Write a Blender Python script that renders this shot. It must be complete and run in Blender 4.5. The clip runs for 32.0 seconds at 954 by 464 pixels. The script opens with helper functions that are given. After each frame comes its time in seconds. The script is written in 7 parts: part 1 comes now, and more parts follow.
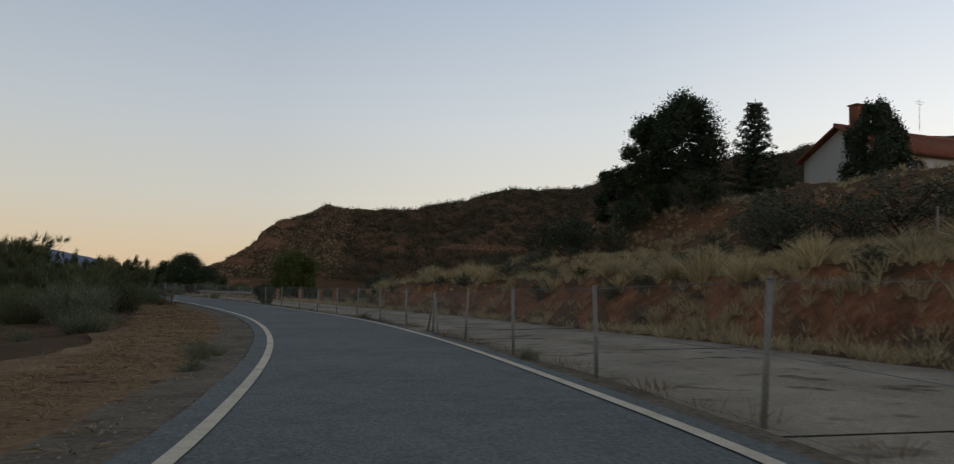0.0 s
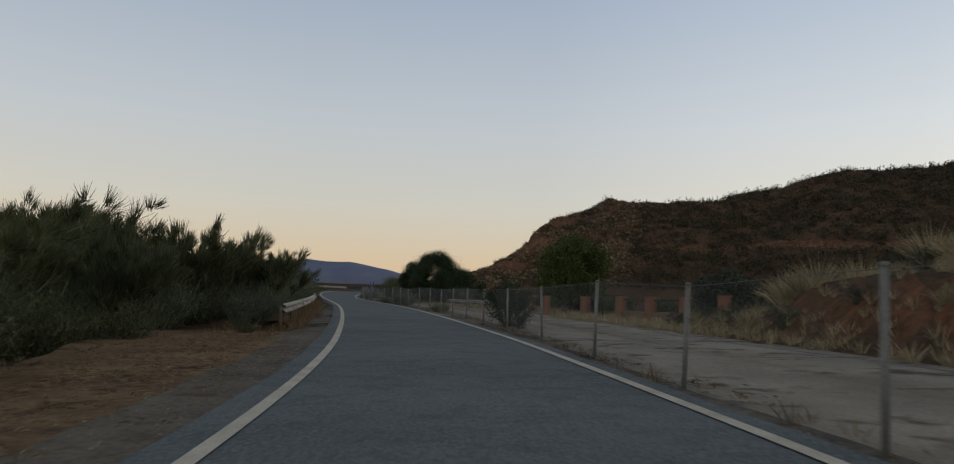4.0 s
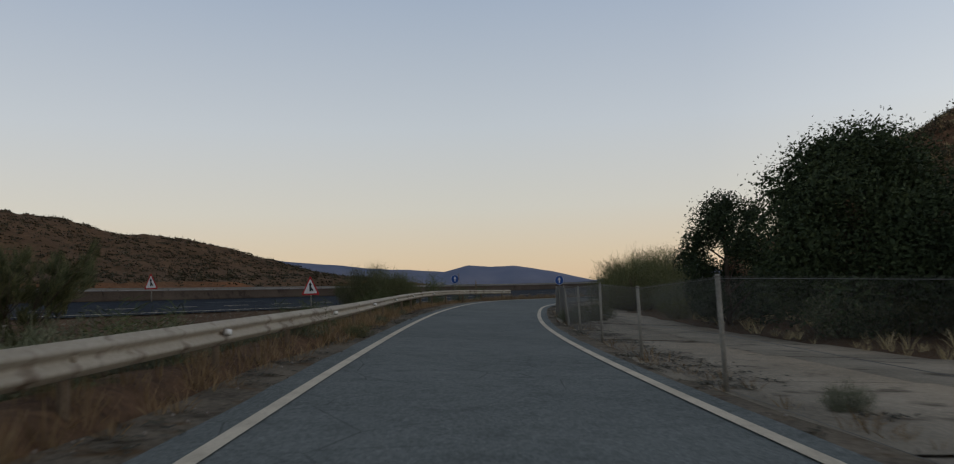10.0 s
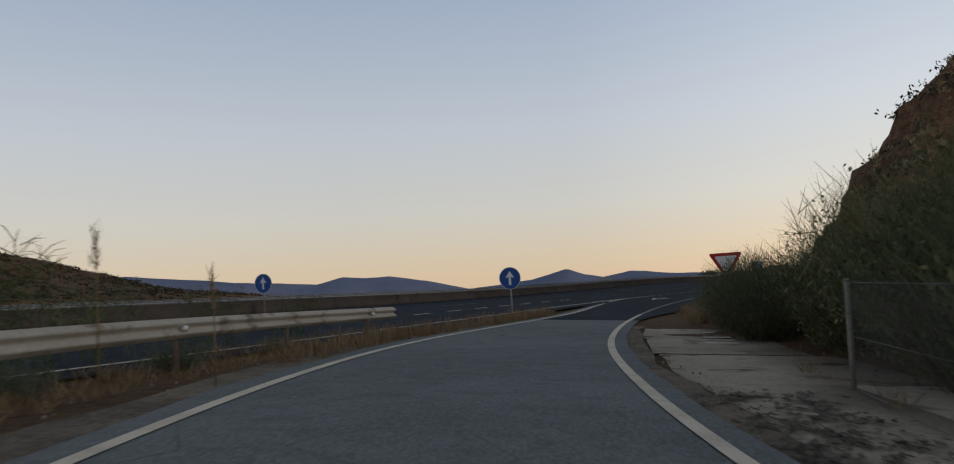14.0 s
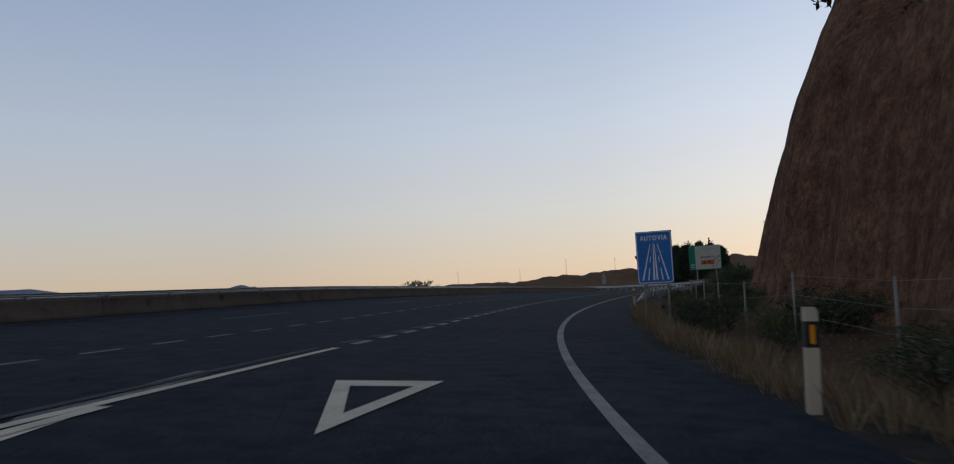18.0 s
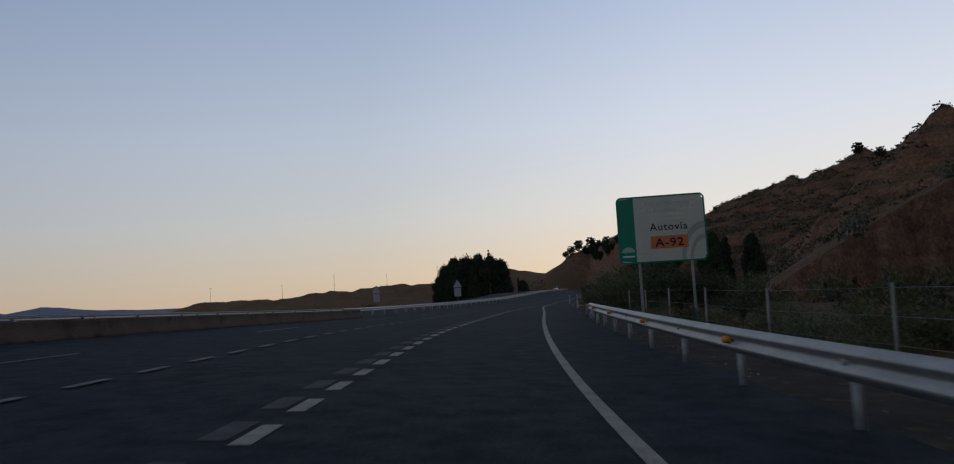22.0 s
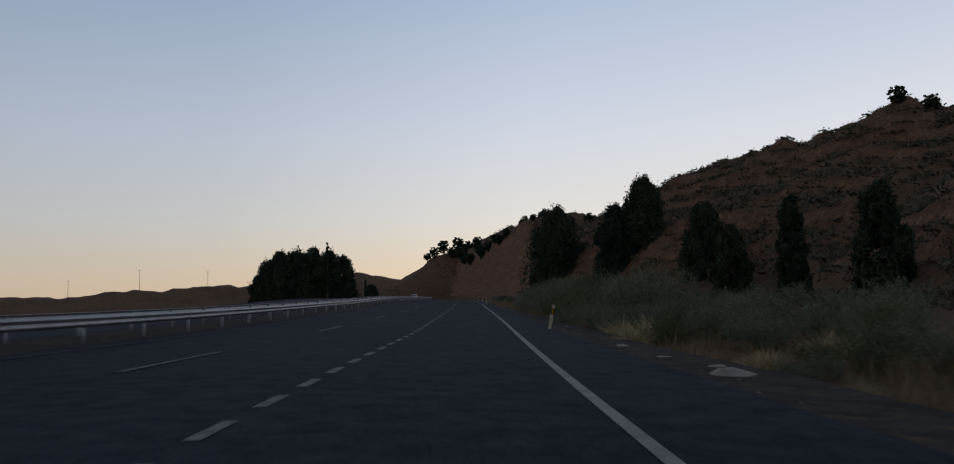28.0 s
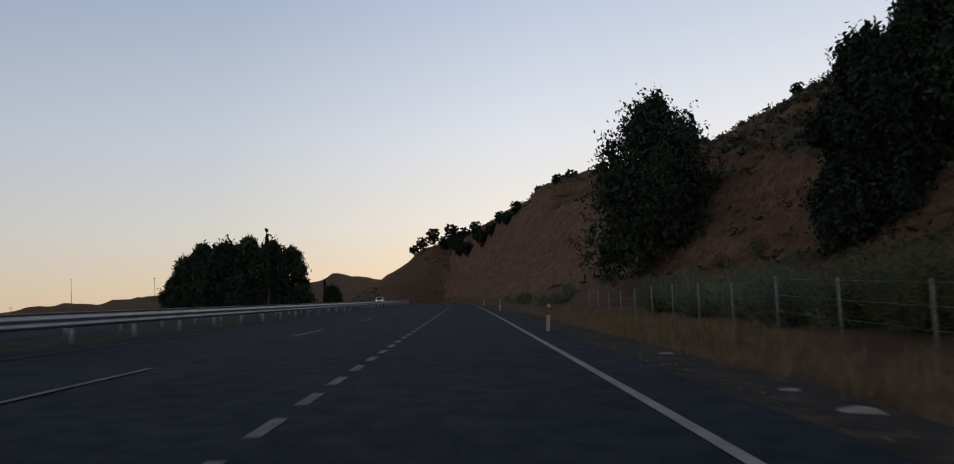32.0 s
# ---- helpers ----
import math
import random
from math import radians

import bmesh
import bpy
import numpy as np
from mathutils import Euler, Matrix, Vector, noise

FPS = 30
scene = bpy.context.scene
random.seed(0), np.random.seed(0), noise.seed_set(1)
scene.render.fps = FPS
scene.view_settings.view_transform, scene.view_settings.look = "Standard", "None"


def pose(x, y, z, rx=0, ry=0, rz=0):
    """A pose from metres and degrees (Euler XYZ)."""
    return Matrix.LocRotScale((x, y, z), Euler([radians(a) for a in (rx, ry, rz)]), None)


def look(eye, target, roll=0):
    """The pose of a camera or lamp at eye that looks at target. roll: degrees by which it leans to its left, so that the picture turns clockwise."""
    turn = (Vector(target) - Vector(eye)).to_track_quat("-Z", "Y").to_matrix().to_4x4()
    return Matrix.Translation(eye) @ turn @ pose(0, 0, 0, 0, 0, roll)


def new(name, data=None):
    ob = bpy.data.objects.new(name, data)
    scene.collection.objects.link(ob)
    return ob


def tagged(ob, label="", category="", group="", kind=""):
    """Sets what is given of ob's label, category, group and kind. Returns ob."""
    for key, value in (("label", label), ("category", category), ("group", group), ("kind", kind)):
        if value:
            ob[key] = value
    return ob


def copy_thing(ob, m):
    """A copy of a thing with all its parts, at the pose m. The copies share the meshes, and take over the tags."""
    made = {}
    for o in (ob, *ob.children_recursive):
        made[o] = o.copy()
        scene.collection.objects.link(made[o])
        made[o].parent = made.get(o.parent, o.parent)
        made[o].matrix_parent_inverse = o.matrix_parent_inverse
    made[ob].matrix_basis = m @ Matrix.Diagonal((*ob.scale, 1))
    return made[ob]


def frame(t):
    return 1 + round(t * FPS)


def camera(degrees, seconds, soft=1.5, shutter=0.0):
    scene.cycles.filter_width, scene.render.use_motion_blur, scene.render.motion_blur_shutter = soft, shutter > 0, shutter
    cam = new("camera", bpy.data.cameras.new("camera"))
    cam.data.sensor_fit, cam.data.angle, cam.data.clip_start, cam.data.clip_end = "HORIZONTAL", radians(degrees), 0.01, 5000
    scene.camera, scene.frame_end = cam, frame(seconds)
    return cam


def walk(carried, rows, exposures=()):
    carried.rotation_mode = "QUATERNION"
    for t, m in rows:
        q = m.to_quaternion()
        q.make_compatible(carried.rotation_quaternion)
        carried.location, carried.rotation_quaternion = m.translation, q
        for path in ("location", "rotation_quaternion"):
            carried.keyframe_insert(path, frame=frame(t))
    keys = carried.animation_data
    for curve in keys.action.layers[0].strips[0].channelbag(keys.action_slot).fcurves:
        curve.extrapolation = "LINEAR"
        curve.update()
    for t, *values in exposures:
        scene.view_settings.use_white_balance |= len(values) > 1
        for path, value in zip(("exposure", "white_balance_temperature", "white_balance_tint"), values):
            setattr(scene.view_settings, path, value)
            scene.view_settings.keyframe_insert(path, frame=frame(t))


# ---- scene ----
# ---------- camera and its drive ----------
ROWS = [
    (0.0, 0.00, 0.00, 1.20, 0.19, 3.84, 1.67),
    (0.5, -0.23, 3.80, 1.13, 4.71, 3.64, 1.61),
    (1.0, -0.77, 7.87, 1.04, 8.19, 3.53, 1.68),
    (1.5, -1.56, 12.19, 0.96, 10.36, 2.71, 2.03),
    (2.0, -2.53, 16.72, 0.87, 11.43, 3.31, 1.96),
    (2.5, -3.66, 21.48, 0.80, 13.18, 3.80, 1.77),
    (3.0, -5.00, 26.45, 0.73, 14.97, 4.03, 1.54),
    (3.5, -6.60, 31.63, 0.68, 17.08, 3.92, 1.48),
    (4.0, -8.49, 36.98, 0.63, 19.70, 4.01, 1.52),
    (4.5, -10.70, 42.48, 0.59, 21.84, 4.06, 1.25),
    (5.0, -13.20, 48.09, 0.56, 24.12, 4.06, 0.98),
    (5.5, -15.98, 53.78, 0.54, 25.83, 4.10, 0.71),
    (6.0, -18.98, 59.55, 0.52, 26.77, 4.11, 0.44),
    (6.5, -22.10, 65.41, 0.49, 27.25, 3.84, 0.15),
    (7.0, -25.34, 71.31, 0.47, 28.03, 3.80, -0.15),
    (7.5, -28.67, 77.20, 0.45, 28.71, 3.72, -0.53),
    (8.0, -32.06, 83.01, 0.42, 29.62, 3.40, -0.99),
    (8.5, -35.47, 88.68, 0.41, 30.35, 3.56, -1.11),
    (9.0, -38.86, 94.13, 0.39, 31.26, 4.29, -1.03),
    (9.5, -42.18, 99.36, 0.39, 31.38, 4.03, -1.42),
    (10.0, -45.38, 104.41, 0.39, 31.10, 4.15, -2.05),
    (10.5, -48.47, 109.36, 0.38, 30.77, 4.14, -2.72),
    (11.0, -51.47, 114.25, 0.38, 30.06, 4.09, -3.20),
    (11.5, -54.39, 119.16, 0.39, 29.23, 3.92, -3.43),
    (12.0, -57.24, 124.12, 0.40, 28.46, 3.93, -3.57),
    (12.5, -60.06, 129.16, 0.41, 27.75, 3.98, -3.67),
    (13.0, -62.84, 134.32, 0.44, 26.74, 4.08, -3.71),
    (13.5, -65.55, 139.64, 0.48, 25.09, 4.33, -3.64),
    (14.0, -68.11, 145.20, 0.52, 22.17, 4.45, -3.66),
    (14.5, -70.38, 151.05, 0.54, 17.99, 4.21, -3.89),
    (15.0, -72.21, 157.21, 0.53, 13.07, 3.93, -3.91),
    (15.5, -73.69, 163.61, 0.51, 10.71, 3.79, -3.98),
    (16.0, -74.92, 170.17, 0.46, 8.36, 3.86, -3.85),
    (16.5, -75.91, 176.83, 0.41, 6.29, 3.90, -3.61),
    (17.0, -76.67, 183.60, 0.37, 4.45, 4.08, -3.34),
    (17.5, -77.22, 190.46, 0.36, 2.47, 2.80, -3.11),
    (18.0, -77.48, 197.45, 0.38, -0.34, 4.38, -2.96),
    (18.5, -77.39, 204.57, 0.43, -3.20, 4.94, -3.18),
    (19.0, -76.95, 211.83, 0.49, -6.00, 4.97, -3.32),
    (19.5, -76.16, 219.20, 0.56, -8.40, 4.77, -3.52),
    (20.0, -75.05, 226.67, 0.61, -10.63, 4.79, -3.78),
    (20.5, -73.66, 234.24, 0.66, -12.37, 4.76, -4.05),
    (21.0, -72.04, 241.94, 0.70, -13.63, 4.64, -4.14),
    (21.5, -70.20, 249.76, 0.74, -15.02, 4.83, -3.81),
    (22.0, -68.11, 257.70, 0.78, -16.59, 4.66, -3.43),
    (22.5, -65.77, 265.77, 0.82, -17.98, 4.67, -3.24),
    (23.0, -63.20, 273.95, 0.86, -19.04, 4.60, -2.96),
    (23.5, -60.41, 282.26, 0.89, -20.27, 4.68, -2.49),
    (24.0, -57.42, 290.69, 0.90, -20.96, 4.33, -1.95),
    (24.5, -54.27, 299.28, 0.89, -21.43, 4.21, -1.39),
    (25.0, -50.96, 308.02, 0.87, -22.24, 4.14, -0.87),
    (25.5, -47.45, 316.93, 0.83, -22.91, 4.25, -0.57),
    (26.0, -43.74, 326.04, 0.78, -23.63, 4.03, -0.51),
    (26.5, -39.80, 335.36, 0.73, -24.44, 4.04, -0.62),
    (27.0, -35.59, 344.91, 0.69, -25.29, 4.07, -0.82),
    (27.5, -31.10, 354.70, 0.65, -26.10, 4.57, -1.06),
    (28.0, -26.34, 364.79, 0.62, -26.66, 4.97, -1.24),
    (28.5, -21.32, 375.19, 0.62, -27.00, 5.03, -1.33),
    (29.0, -16.06, 385.95, 0.66, -27.32, 5.11, -1.37),
    (29.5, -10.58, 397.09, 0.74, -27.26, 5.42, -1.37),
    (30.0, -4.92, 408.65, 0.86, -27.01, 5.39, -1.44),
    (30.5, 0.90, 420.63, 1.00, -27.01, 5.69, -1.71),
    (31.0, 6.92, 433.03, 1.16, -26.96, 5.18, -2.15),
    (31.5, 13.14, 445.83, 1.31, -27.08, 4.77, -2.65),
    (32.0, 19.56, 459.03, 1.45, -26.94, 4.97, -3.24)
]
cam = camera(61.3, 32.0, soft=1.1, shutter=0.2)
walk(cam, [(t, pose(x, y, z, 0, 0, yaw) @ pose(0, 0, 0, 90 + pitch, 0, 0) @ pose(0, 0, 0, 0, 0, roll))
           for t, x, y, z, yaw, pitch, roll in ROWS],
     [(0.0, 0.0, 6800, 8), (13.0, 0.0, 6700, 9), (17.5, -0.1, 6200, 11), (20.0, -0.33, 6000, 11), (26.0, -0.38, 6100, 11), (29.5, -0.40, 6200, 11), (32.0, -0.20, 6450, 11)])

# ---------- sky and light ----------
SUN_AZ = -75.0          # degrees, from +y to the left
world = bpy.data.worlds.new("dusk_sky")
scene.world = world
world.use_nodes = True
wn, wl = world.node_tree.nodes, world.node_tree.links
sky = wn.new("ShaderNodeTexSky")
sky.sky_type = "NISHITA"
sky.sun_disc = False
sky.sun_elevation = radians(1.0)
sky.sun_rotation = radians(-SUN_AZ)
sky.altitude = 900
sky.air_density, sky.dust_density, sky.ozone_density = 1.0, 1.0, 2.0
wc = wn.new("ShaderNodeTexCoord")
wz = wn.new("ShaderNodeSeparateXYZ")
wl.new(wc.outputs["Generated"], wz.inputs[0])


def sky_ramp(socket, stops):
    r = wn.new("ShaderNodeValToRGB")
    while len(r.color_ramp.elements) < len(stops):
        r.color_ramp.elements.new(0.5)
    for e, (p, c) in zip(r.color_ramp.elements, stops):
        e.position, e.color = p, (*c, 1)
    wl.new(socket, r.inputs["Fac"])
    return r.outputs["Color"]


# after sunset: peach at the horizon, pale above it, blue towards the zenith, paler on the sunset's side
dusk = sky_ramp(wz.outputs["Z"], [(0.0, (0.80, 0.58, 0.38)), (0.035, (0.77, 0.62, 0.45)), (0.10, (0.70, 0.665, 0.60)), (0.20, (0.60, 0.635, 0.68)), (0.36, (0.41, 0.485, 0.61)), (0.58, (0.23, 0.265, 0.33)), (1.0, (0.15, 0.165, 0.20))])
side = wn.new("ShaderNodeVectorMath")
side.operation = "DOT_PRODUCT"
side.inputs[1].default_value = (-math.sin(radians(SUN_AZ)) * 0.5, math.cos(radians(SUN_AZ)) * 0.5, 0)
wl.new(wc.outputs["Generated"], side.inputs[0])
half = wn.new("ShaderNodeMath")
half.operation = "ADD"
half.inputs[1].default_value = 0.5
wl.new(side.outputs["Value"], half.inputs[0])
glow = sky_ramp(half.outputs[0], [(0.0, (0.86, 0.85, 0.86)), (0.36, (0.79, 0.81, 0.84)), (0.50, (0.81, 0.83, 0.87)), (0.61, (0.94, 0.95, 0.975)), (0.70, (1.03, 1.03, 1.035)), (0.85, (1.38, 1.32, 1.28)), (1.0, (1.5, 1.4, 1.3))])
both = wn.new("ShaderNodeMix")
both.data_type, both.blend_type = "RGBA", "MULTIPLY"
both.inputs[0].default_value = 1.0
wl.new(dusk, both.inputs[6])
wl.new(glow, both.inputs[7])
soft = wn.new("ShaderNodeMix")
soft.data_type, soft.blend_type = "RGBA", "ADD"
soft.inputs[0].default_value = 0.05
wl.new(both.outputs[2], soft.inputs[6])
wl.new(sky.outputs[0], soft.inputs[7])
wn["Background"].inputs["Strength"].default_value = 1.0
wl.new(soft.outputs[2], wn["Background"].inputs["Color"])
sun = new("sun", bpy.data.lights.new("sun", "SUN"))
sun.data.energy, sun.data.angle, sun.data.color = 0.25, radians(30), (1.0, 0.80, 0.62)
sun.matrix_world = look((-math.sin(radians(SUN_AZ)) * 100, math.cos(radians(SUN_AZ)) * 100, 14), (0, 0, 0))

# ---------- materials ----------
def nodes_of(name, rough=0.8, metal=0.0):
    m = bpy.data.materials.new(name)
    m.use_nodes = True
    b = m.node_tree.nodes["Principled BSDF"]
    b.inputs["Roughness"].default_value = rough
    b.inputs["Metallic"].default_value = metal
    b.inputs["Specular IOR Level"].default_value = 0.3
    return m, m.node_tree.nodes, m.node_tree.links, b


def noise_tex(n, l, scale, detail=4, coord="Object", rough=0.55):
    c = n.new("ShaderNodeTexCoord")
    t = n.new("ShaderNodeTexNoise")
    t.inputs["Scale"].default_value = scale
    t.inputs["Detail"].default_value = detail
    t.inputs["Roughness"].default_value = rough
    l.new(c.outputs[coord], t.inputs["Vector"])
    return t.outputs["Fac"]


def ramp(n, l, fac, stops):
    r = n.new("ShaderNodeValToRGB")
    while len(r.color_ramp.elements) < len(stops):
        r.color_ramp.elements.new(0.5)
    for e, (p, c) in zip(r.color_ramp.elements, stops):
        e.position, e.color = p, (*c, 1)
    l.new(fac, r.inputs["Fac"])
    return r.outputs["Color"]


def mix(n, l, fac, a, b, mode="MIX"):
    x = n.new("ShaderNodeMix")
    x.data_type, x.blend_type = "RGBA", mode
    if hasattr(fac, "links"):
        l.new(fac, x.inputs[0])
    else:
        x.inputs[0].default_value = fac
    for v, i in ((a, 6), (b, 7)):
        if hasattr(v, "links"):
            l.new(v, x.inputs[i])
        else:
            x.inputs[i].default_value = (*v, 1)
    return x.outputs[2]


def bump(n, l, b, height, strength, dist):
    k = n.new("ShaderNodeBump")
    k.inputs["Strength"].default_value, k.inputs["Distance"].default_value = strength, dist
    l.new(height, k.inputs["Height"])
    l.new(k.outputs[0], b.inputs["Normal"])


def mottled(name, c1, c2, big=0.5, small=30, rough=0.85, relief=0.3, dist=0.01, metal=0.0, stain=None, lo=0.35, hi=0.65, gloss=0.3):
    """Two scales of variation between two colours, with fine relief."""
    m, n, l, b = nodes_of(name, rough, metal)
    b.inputs["Specular IOR Level"].default_value = gloss
    a = noise_tex(n, l, big, 5)
    f = noise_tex(n, l, small, 6)
    col = mix(n, l, 0.5, ramp(n, l, a, [(lo, c1), (hi, c2)]), ramp(n, l, f, [(lo, c1), (hi, c2)]))
    if stain:
        s = noise_tex(n, l, big * 2.3, 8)
        col = mix(n, l, ramp(n, l, s, [(0.56, (0, 0, 0)), (0.68, (1, 1, 1))]), col, stain)
    l.new(col, b.inputs["Base Color"])
    bump(n, l, b, f, relief, dist)
    return m


def leafy(name, c1, c2, c3, rough=0.75):
    """Foliage: colour varies from leaf to leaf and from plant to plant."""
    m, n, l, b = nodes_of(name, rough)
    g = n.new("ShaderNodeNewGeometry")
    o = n.new("ShaderNodeObjectInfo")
    col = ramp(n, l, g.outputs["Random Per Island"], [(0.0, c1), (0.55, c2), (1.0, c3)])
    v = ramp(n, l, o.outputs["Random"], [(0.0, (0.75, 0.75, 0.75)), (1.0, (1.15, 1.1, 1.0))])
    l.new(mix(n, l, 1.0, col, v, "MULTIPLY"), b.inputs["Base Color"])
    return m


def plain(name, c, rough=0.5, metal=0.0, wear=0.12):
    return mottled(name, tuple(v * (1 - wear) for v in c), tuple(min(1, v * (1 + wear)) for v in c), 1.3, 60, rough, 0.05, 0.002, metal)


def asphalt(name, c1, c2, rough, gloss):
    """Worn asphalt: grit, streaks along nothing in particular, darker and paler patches, hair cracks."""
    m, n, l, b = nodes_of(name, rough)
    b.inputs["Specular IOR Level"].default_value = gloss
    big, mid, grit = noise_tex(n, l, 0.25, 6), noise_tex(n, l, 2.2, 6), noise_tex(n, l, 21, 5, rough=0.85)
    col = mix(n, l, 0.5, ramp(n, l, big, [(0.3, c1), (0.7, c2)]), ramp(n, l, grit, [(0.38, tuple(v * 0.35 for v in c1)), (0.5, tuple((u + v) / 2 for u, v in zip(c1, c2))), (0.62, tuple(v * 1.6 for v in c2))]))
    col = mix(n, l, ramp(n, l, mid, [(0.5, (0, 0, 0)), (0.75, (0.35, 0.35, 0.35))]), col, tuple(v * 0.7 for v in c1))
    c = n.new("ShaderNodeTexCoord")
    vo = n.new("ShaderNodeTexVoronoi")
    vo.feature = "DISTANCE_TO_EDGE"
    vo.inputs["Scale"].default_value = 0.7
    l.new(c.outputs["Object"], vo.inputs["Vector"])
    crack = ramp(n, l, vo.outputs["Distance"], [(0.0, (1, 1, 1)), (0.009, (0, 0, 0))])
    patch = ramp(n, l, noise_tex(n, l, 0.11, 3), [(0.52, (0, 0, 0)), (0.6, (0.7, 0.7, 0.7))])
    col = mix(n, l, mix(n, l, 1.0, crack, patch, "MULTIPLY"), col, tuple(v * 0.35 for v in c1))
    l.new(col, b.inputs["Base Color"])
    l.new(ramp(n, l, mid, [(0.3, (rough - 0.12,) * 3), (0.7, (min(1, rough + 0.1),) * 3)]), b.inputs["Roughness"])
    bump(n, l, b, grit, 0.7, 0.008)
    return m


M = {}
M["asphalt"] = asphalt("old_asphalt", (0.100, 0.114, 0.110), (0.182, 0.199, 0.188), 0.90, 0.12)
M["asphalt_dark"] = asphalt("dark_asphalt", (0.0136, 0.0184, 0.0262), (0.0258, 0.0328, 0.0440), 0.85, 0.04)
M["asphalt_edge"] = mottled("crumbled_asphalt_edge", (0.05, 0.05, 0.05), (0.12, 0.11, 0.10), 0.9, 40, 0.9, 0.8, 0.02)
M["concrete"] = mottled("old_concrete_paving", (0.215, 0.185, 0.140), (0.45, 0.385, 0.295), 0.5, 16, 0.95, 0.6, 0.008, stain=(0.10, 0.08, 0.058), gloss=0.1)
M["line"] = mottled("worn_white_road_paint", (0.39, 0.34, 0.255), (0.69, 0.61, 0.475), 1.6, 30, 0.8, 0.3, 0.002, gloss=0.15, lo=0.3, hi=0.6)
M["gravel_dark"] = mottled("dark_gravel_shoulder", (0.022, 0.021, 0.020), (0.075, 0.066, 0.056), 1.2, 30, 0.95, 1.0, 0.03, stain=(0.11, 0.08, 0.05), gloss=0.05)
M["line_mid"] = mottled("dusty_white_road_paint", (0.16, 0.155, 0.14), (0.36, 0.345, 0.31), 1.8, 28, 0.85, 0.3, 0.002, gloss=0.1)
M["line_dim"] = mottled("thin_grey_road_paint", (0.060, 0.061, 0.060), (0.235, 0.23, 0.21), 2.2, 26, 0.85, 0.3, 0.002, gloss=0.15)
M["line_old"] = mottled("old_rubbed_road_paint", (0.026, 0.028, 0.031), (0.085, 0.086, 0.088), 3.0, 30, 0.85, 0.3, 0.002, gloss=0.1)
M["zinc"] = mottled("weathered_galvanised_steel", (0.22, 0.225, 0.225), (0.36, 0.365, 0.365), 1.2, 18, 0.5, 0.12, 0.004, 0.55)
M["zinc_dirty"] = mottled("dusty_galvanised_steel", (0.34, 0.30, 0.235), (0.48, 0.435, 0.355), 0.8, 14, 0.7, 0.12, 0.004, 0.1, stain=(0.17, 0.13, 0.095))
M["post"] = mottled("dull_steel_post", (0.20, 0.185, 0.15), (0.33, 0.31, 0.27), 3, 30, 0.65, 0.1, 0.003, 0.3)
M["wire"] = plain("grey_wire", (0.2, 0.2, 0.19), 0.6, 0.4)
M["barrier"] = mottled("brown_stained_concrete", (0.058, 0.044, 0.034), (0.105, 0.083, 0.066), 0.5, 12, 0.9, 0.3, 0.01, stain=(0.04, 0.032, 0.026), gloss=0.1)
M["blue"] = plain("blue_sign_sheeting", (0.012, 0.07, 0.28), 0.4)
M["blue_light"] = plain("bright_blue_sign_sheeting", (0.01, 0.15, 0.45), 0.4)
M["white"] = plain("white_sign_sheeting", (0.68, 0.69, 0.68), 0.45)
M["red"] = plain("red_sign_sheeting", (0.42, 0.018, 0.02), 0.45)
M["black"] = plain("black_paint", (0.015, 0.015, 0.016), 0.5)
M["green"] = plain("green_sign_sheeting", (0.0, 0.20, 0.115), 0.4)
M["cream"] = plain("cream_sign_sheeting", (0.55, 0.54, 0.44), 0.45)
M["cream_dark"] = plain("faded_grey_sign_mark", (0.36, 0.365, 0.32), 0.45)
M["orange"] = plain("orange_sign_sheeting", (0.62, 0.17, 0.06), 0.45)
M["amber"] = plain("amber_reflector", (0.75, 0.28, 0.01), 0.25)
M["silver"] = plain("silver_reflector", (0.8, 0.8, 0.76), 0.2)
M["hito"] = plain("cream_plastic", (0.52, 0.43, 0.31), 0.5)
M["alu"] = mottled("bare_aluminium_sign_back", (0.26, 0.27, 0.28), (0.36, 0.37, 0.38), 1.5, 20, 0.5, 0.1, 0.002, 0.5)
M["plaster"] = mottled("cream_plaster_wall", (0.50, 0.48, 0.44), (0.62, 0.60, 0.56), 0.5, 18, 0.9, 0.15, 0.005)
M["tile"] = mottled("red_clay_roof_tile", (0.19, 0.06, 0.035), (0.30, 0.11, 0.06), 0.8, 9, 0.85, 0.3, 0.01)
M["brick"] = mottled("orange_brick", (0.26, 0.12, 0.07), (0.40, 0.21, 0.13), 2.0, 12, 0.9, 0.4, 0.006)
M["stone"] = mottled("ochre_field_stone", (0.24, 0.16, 0.10), (0.40, 0.29, 0.19), 2.5, 14, 0.9, 0.5, 0.01)
M["iron"] = plain("dark_green_ironwork", (0.02, 0.03, 0.025), 0.5, 0.3)
M["wood"] = mottled("weathered_wood", (0.10, 0.07, 0.045), (0.2, 0.15, 0.1), 2, 25, 0.85, 0.3, 0.004)
M["bark"] = mottled("grey_brown_bark", (0.06, 0.045, 0.032), (0.13, 0.10, 0.075), 3, 18, 0.9, 0.6, 0.01)
M["rock_light"] = mottled("pale_loose_rock", (0.20, 0.175, 0.15), (0.34, 0.30, 0.25), 1.5, 12, 0.9, 0.5, 0.01)
M["glass"] = plain("dark_window_glass", (0.02, 0.022, 0.026), 0.08)
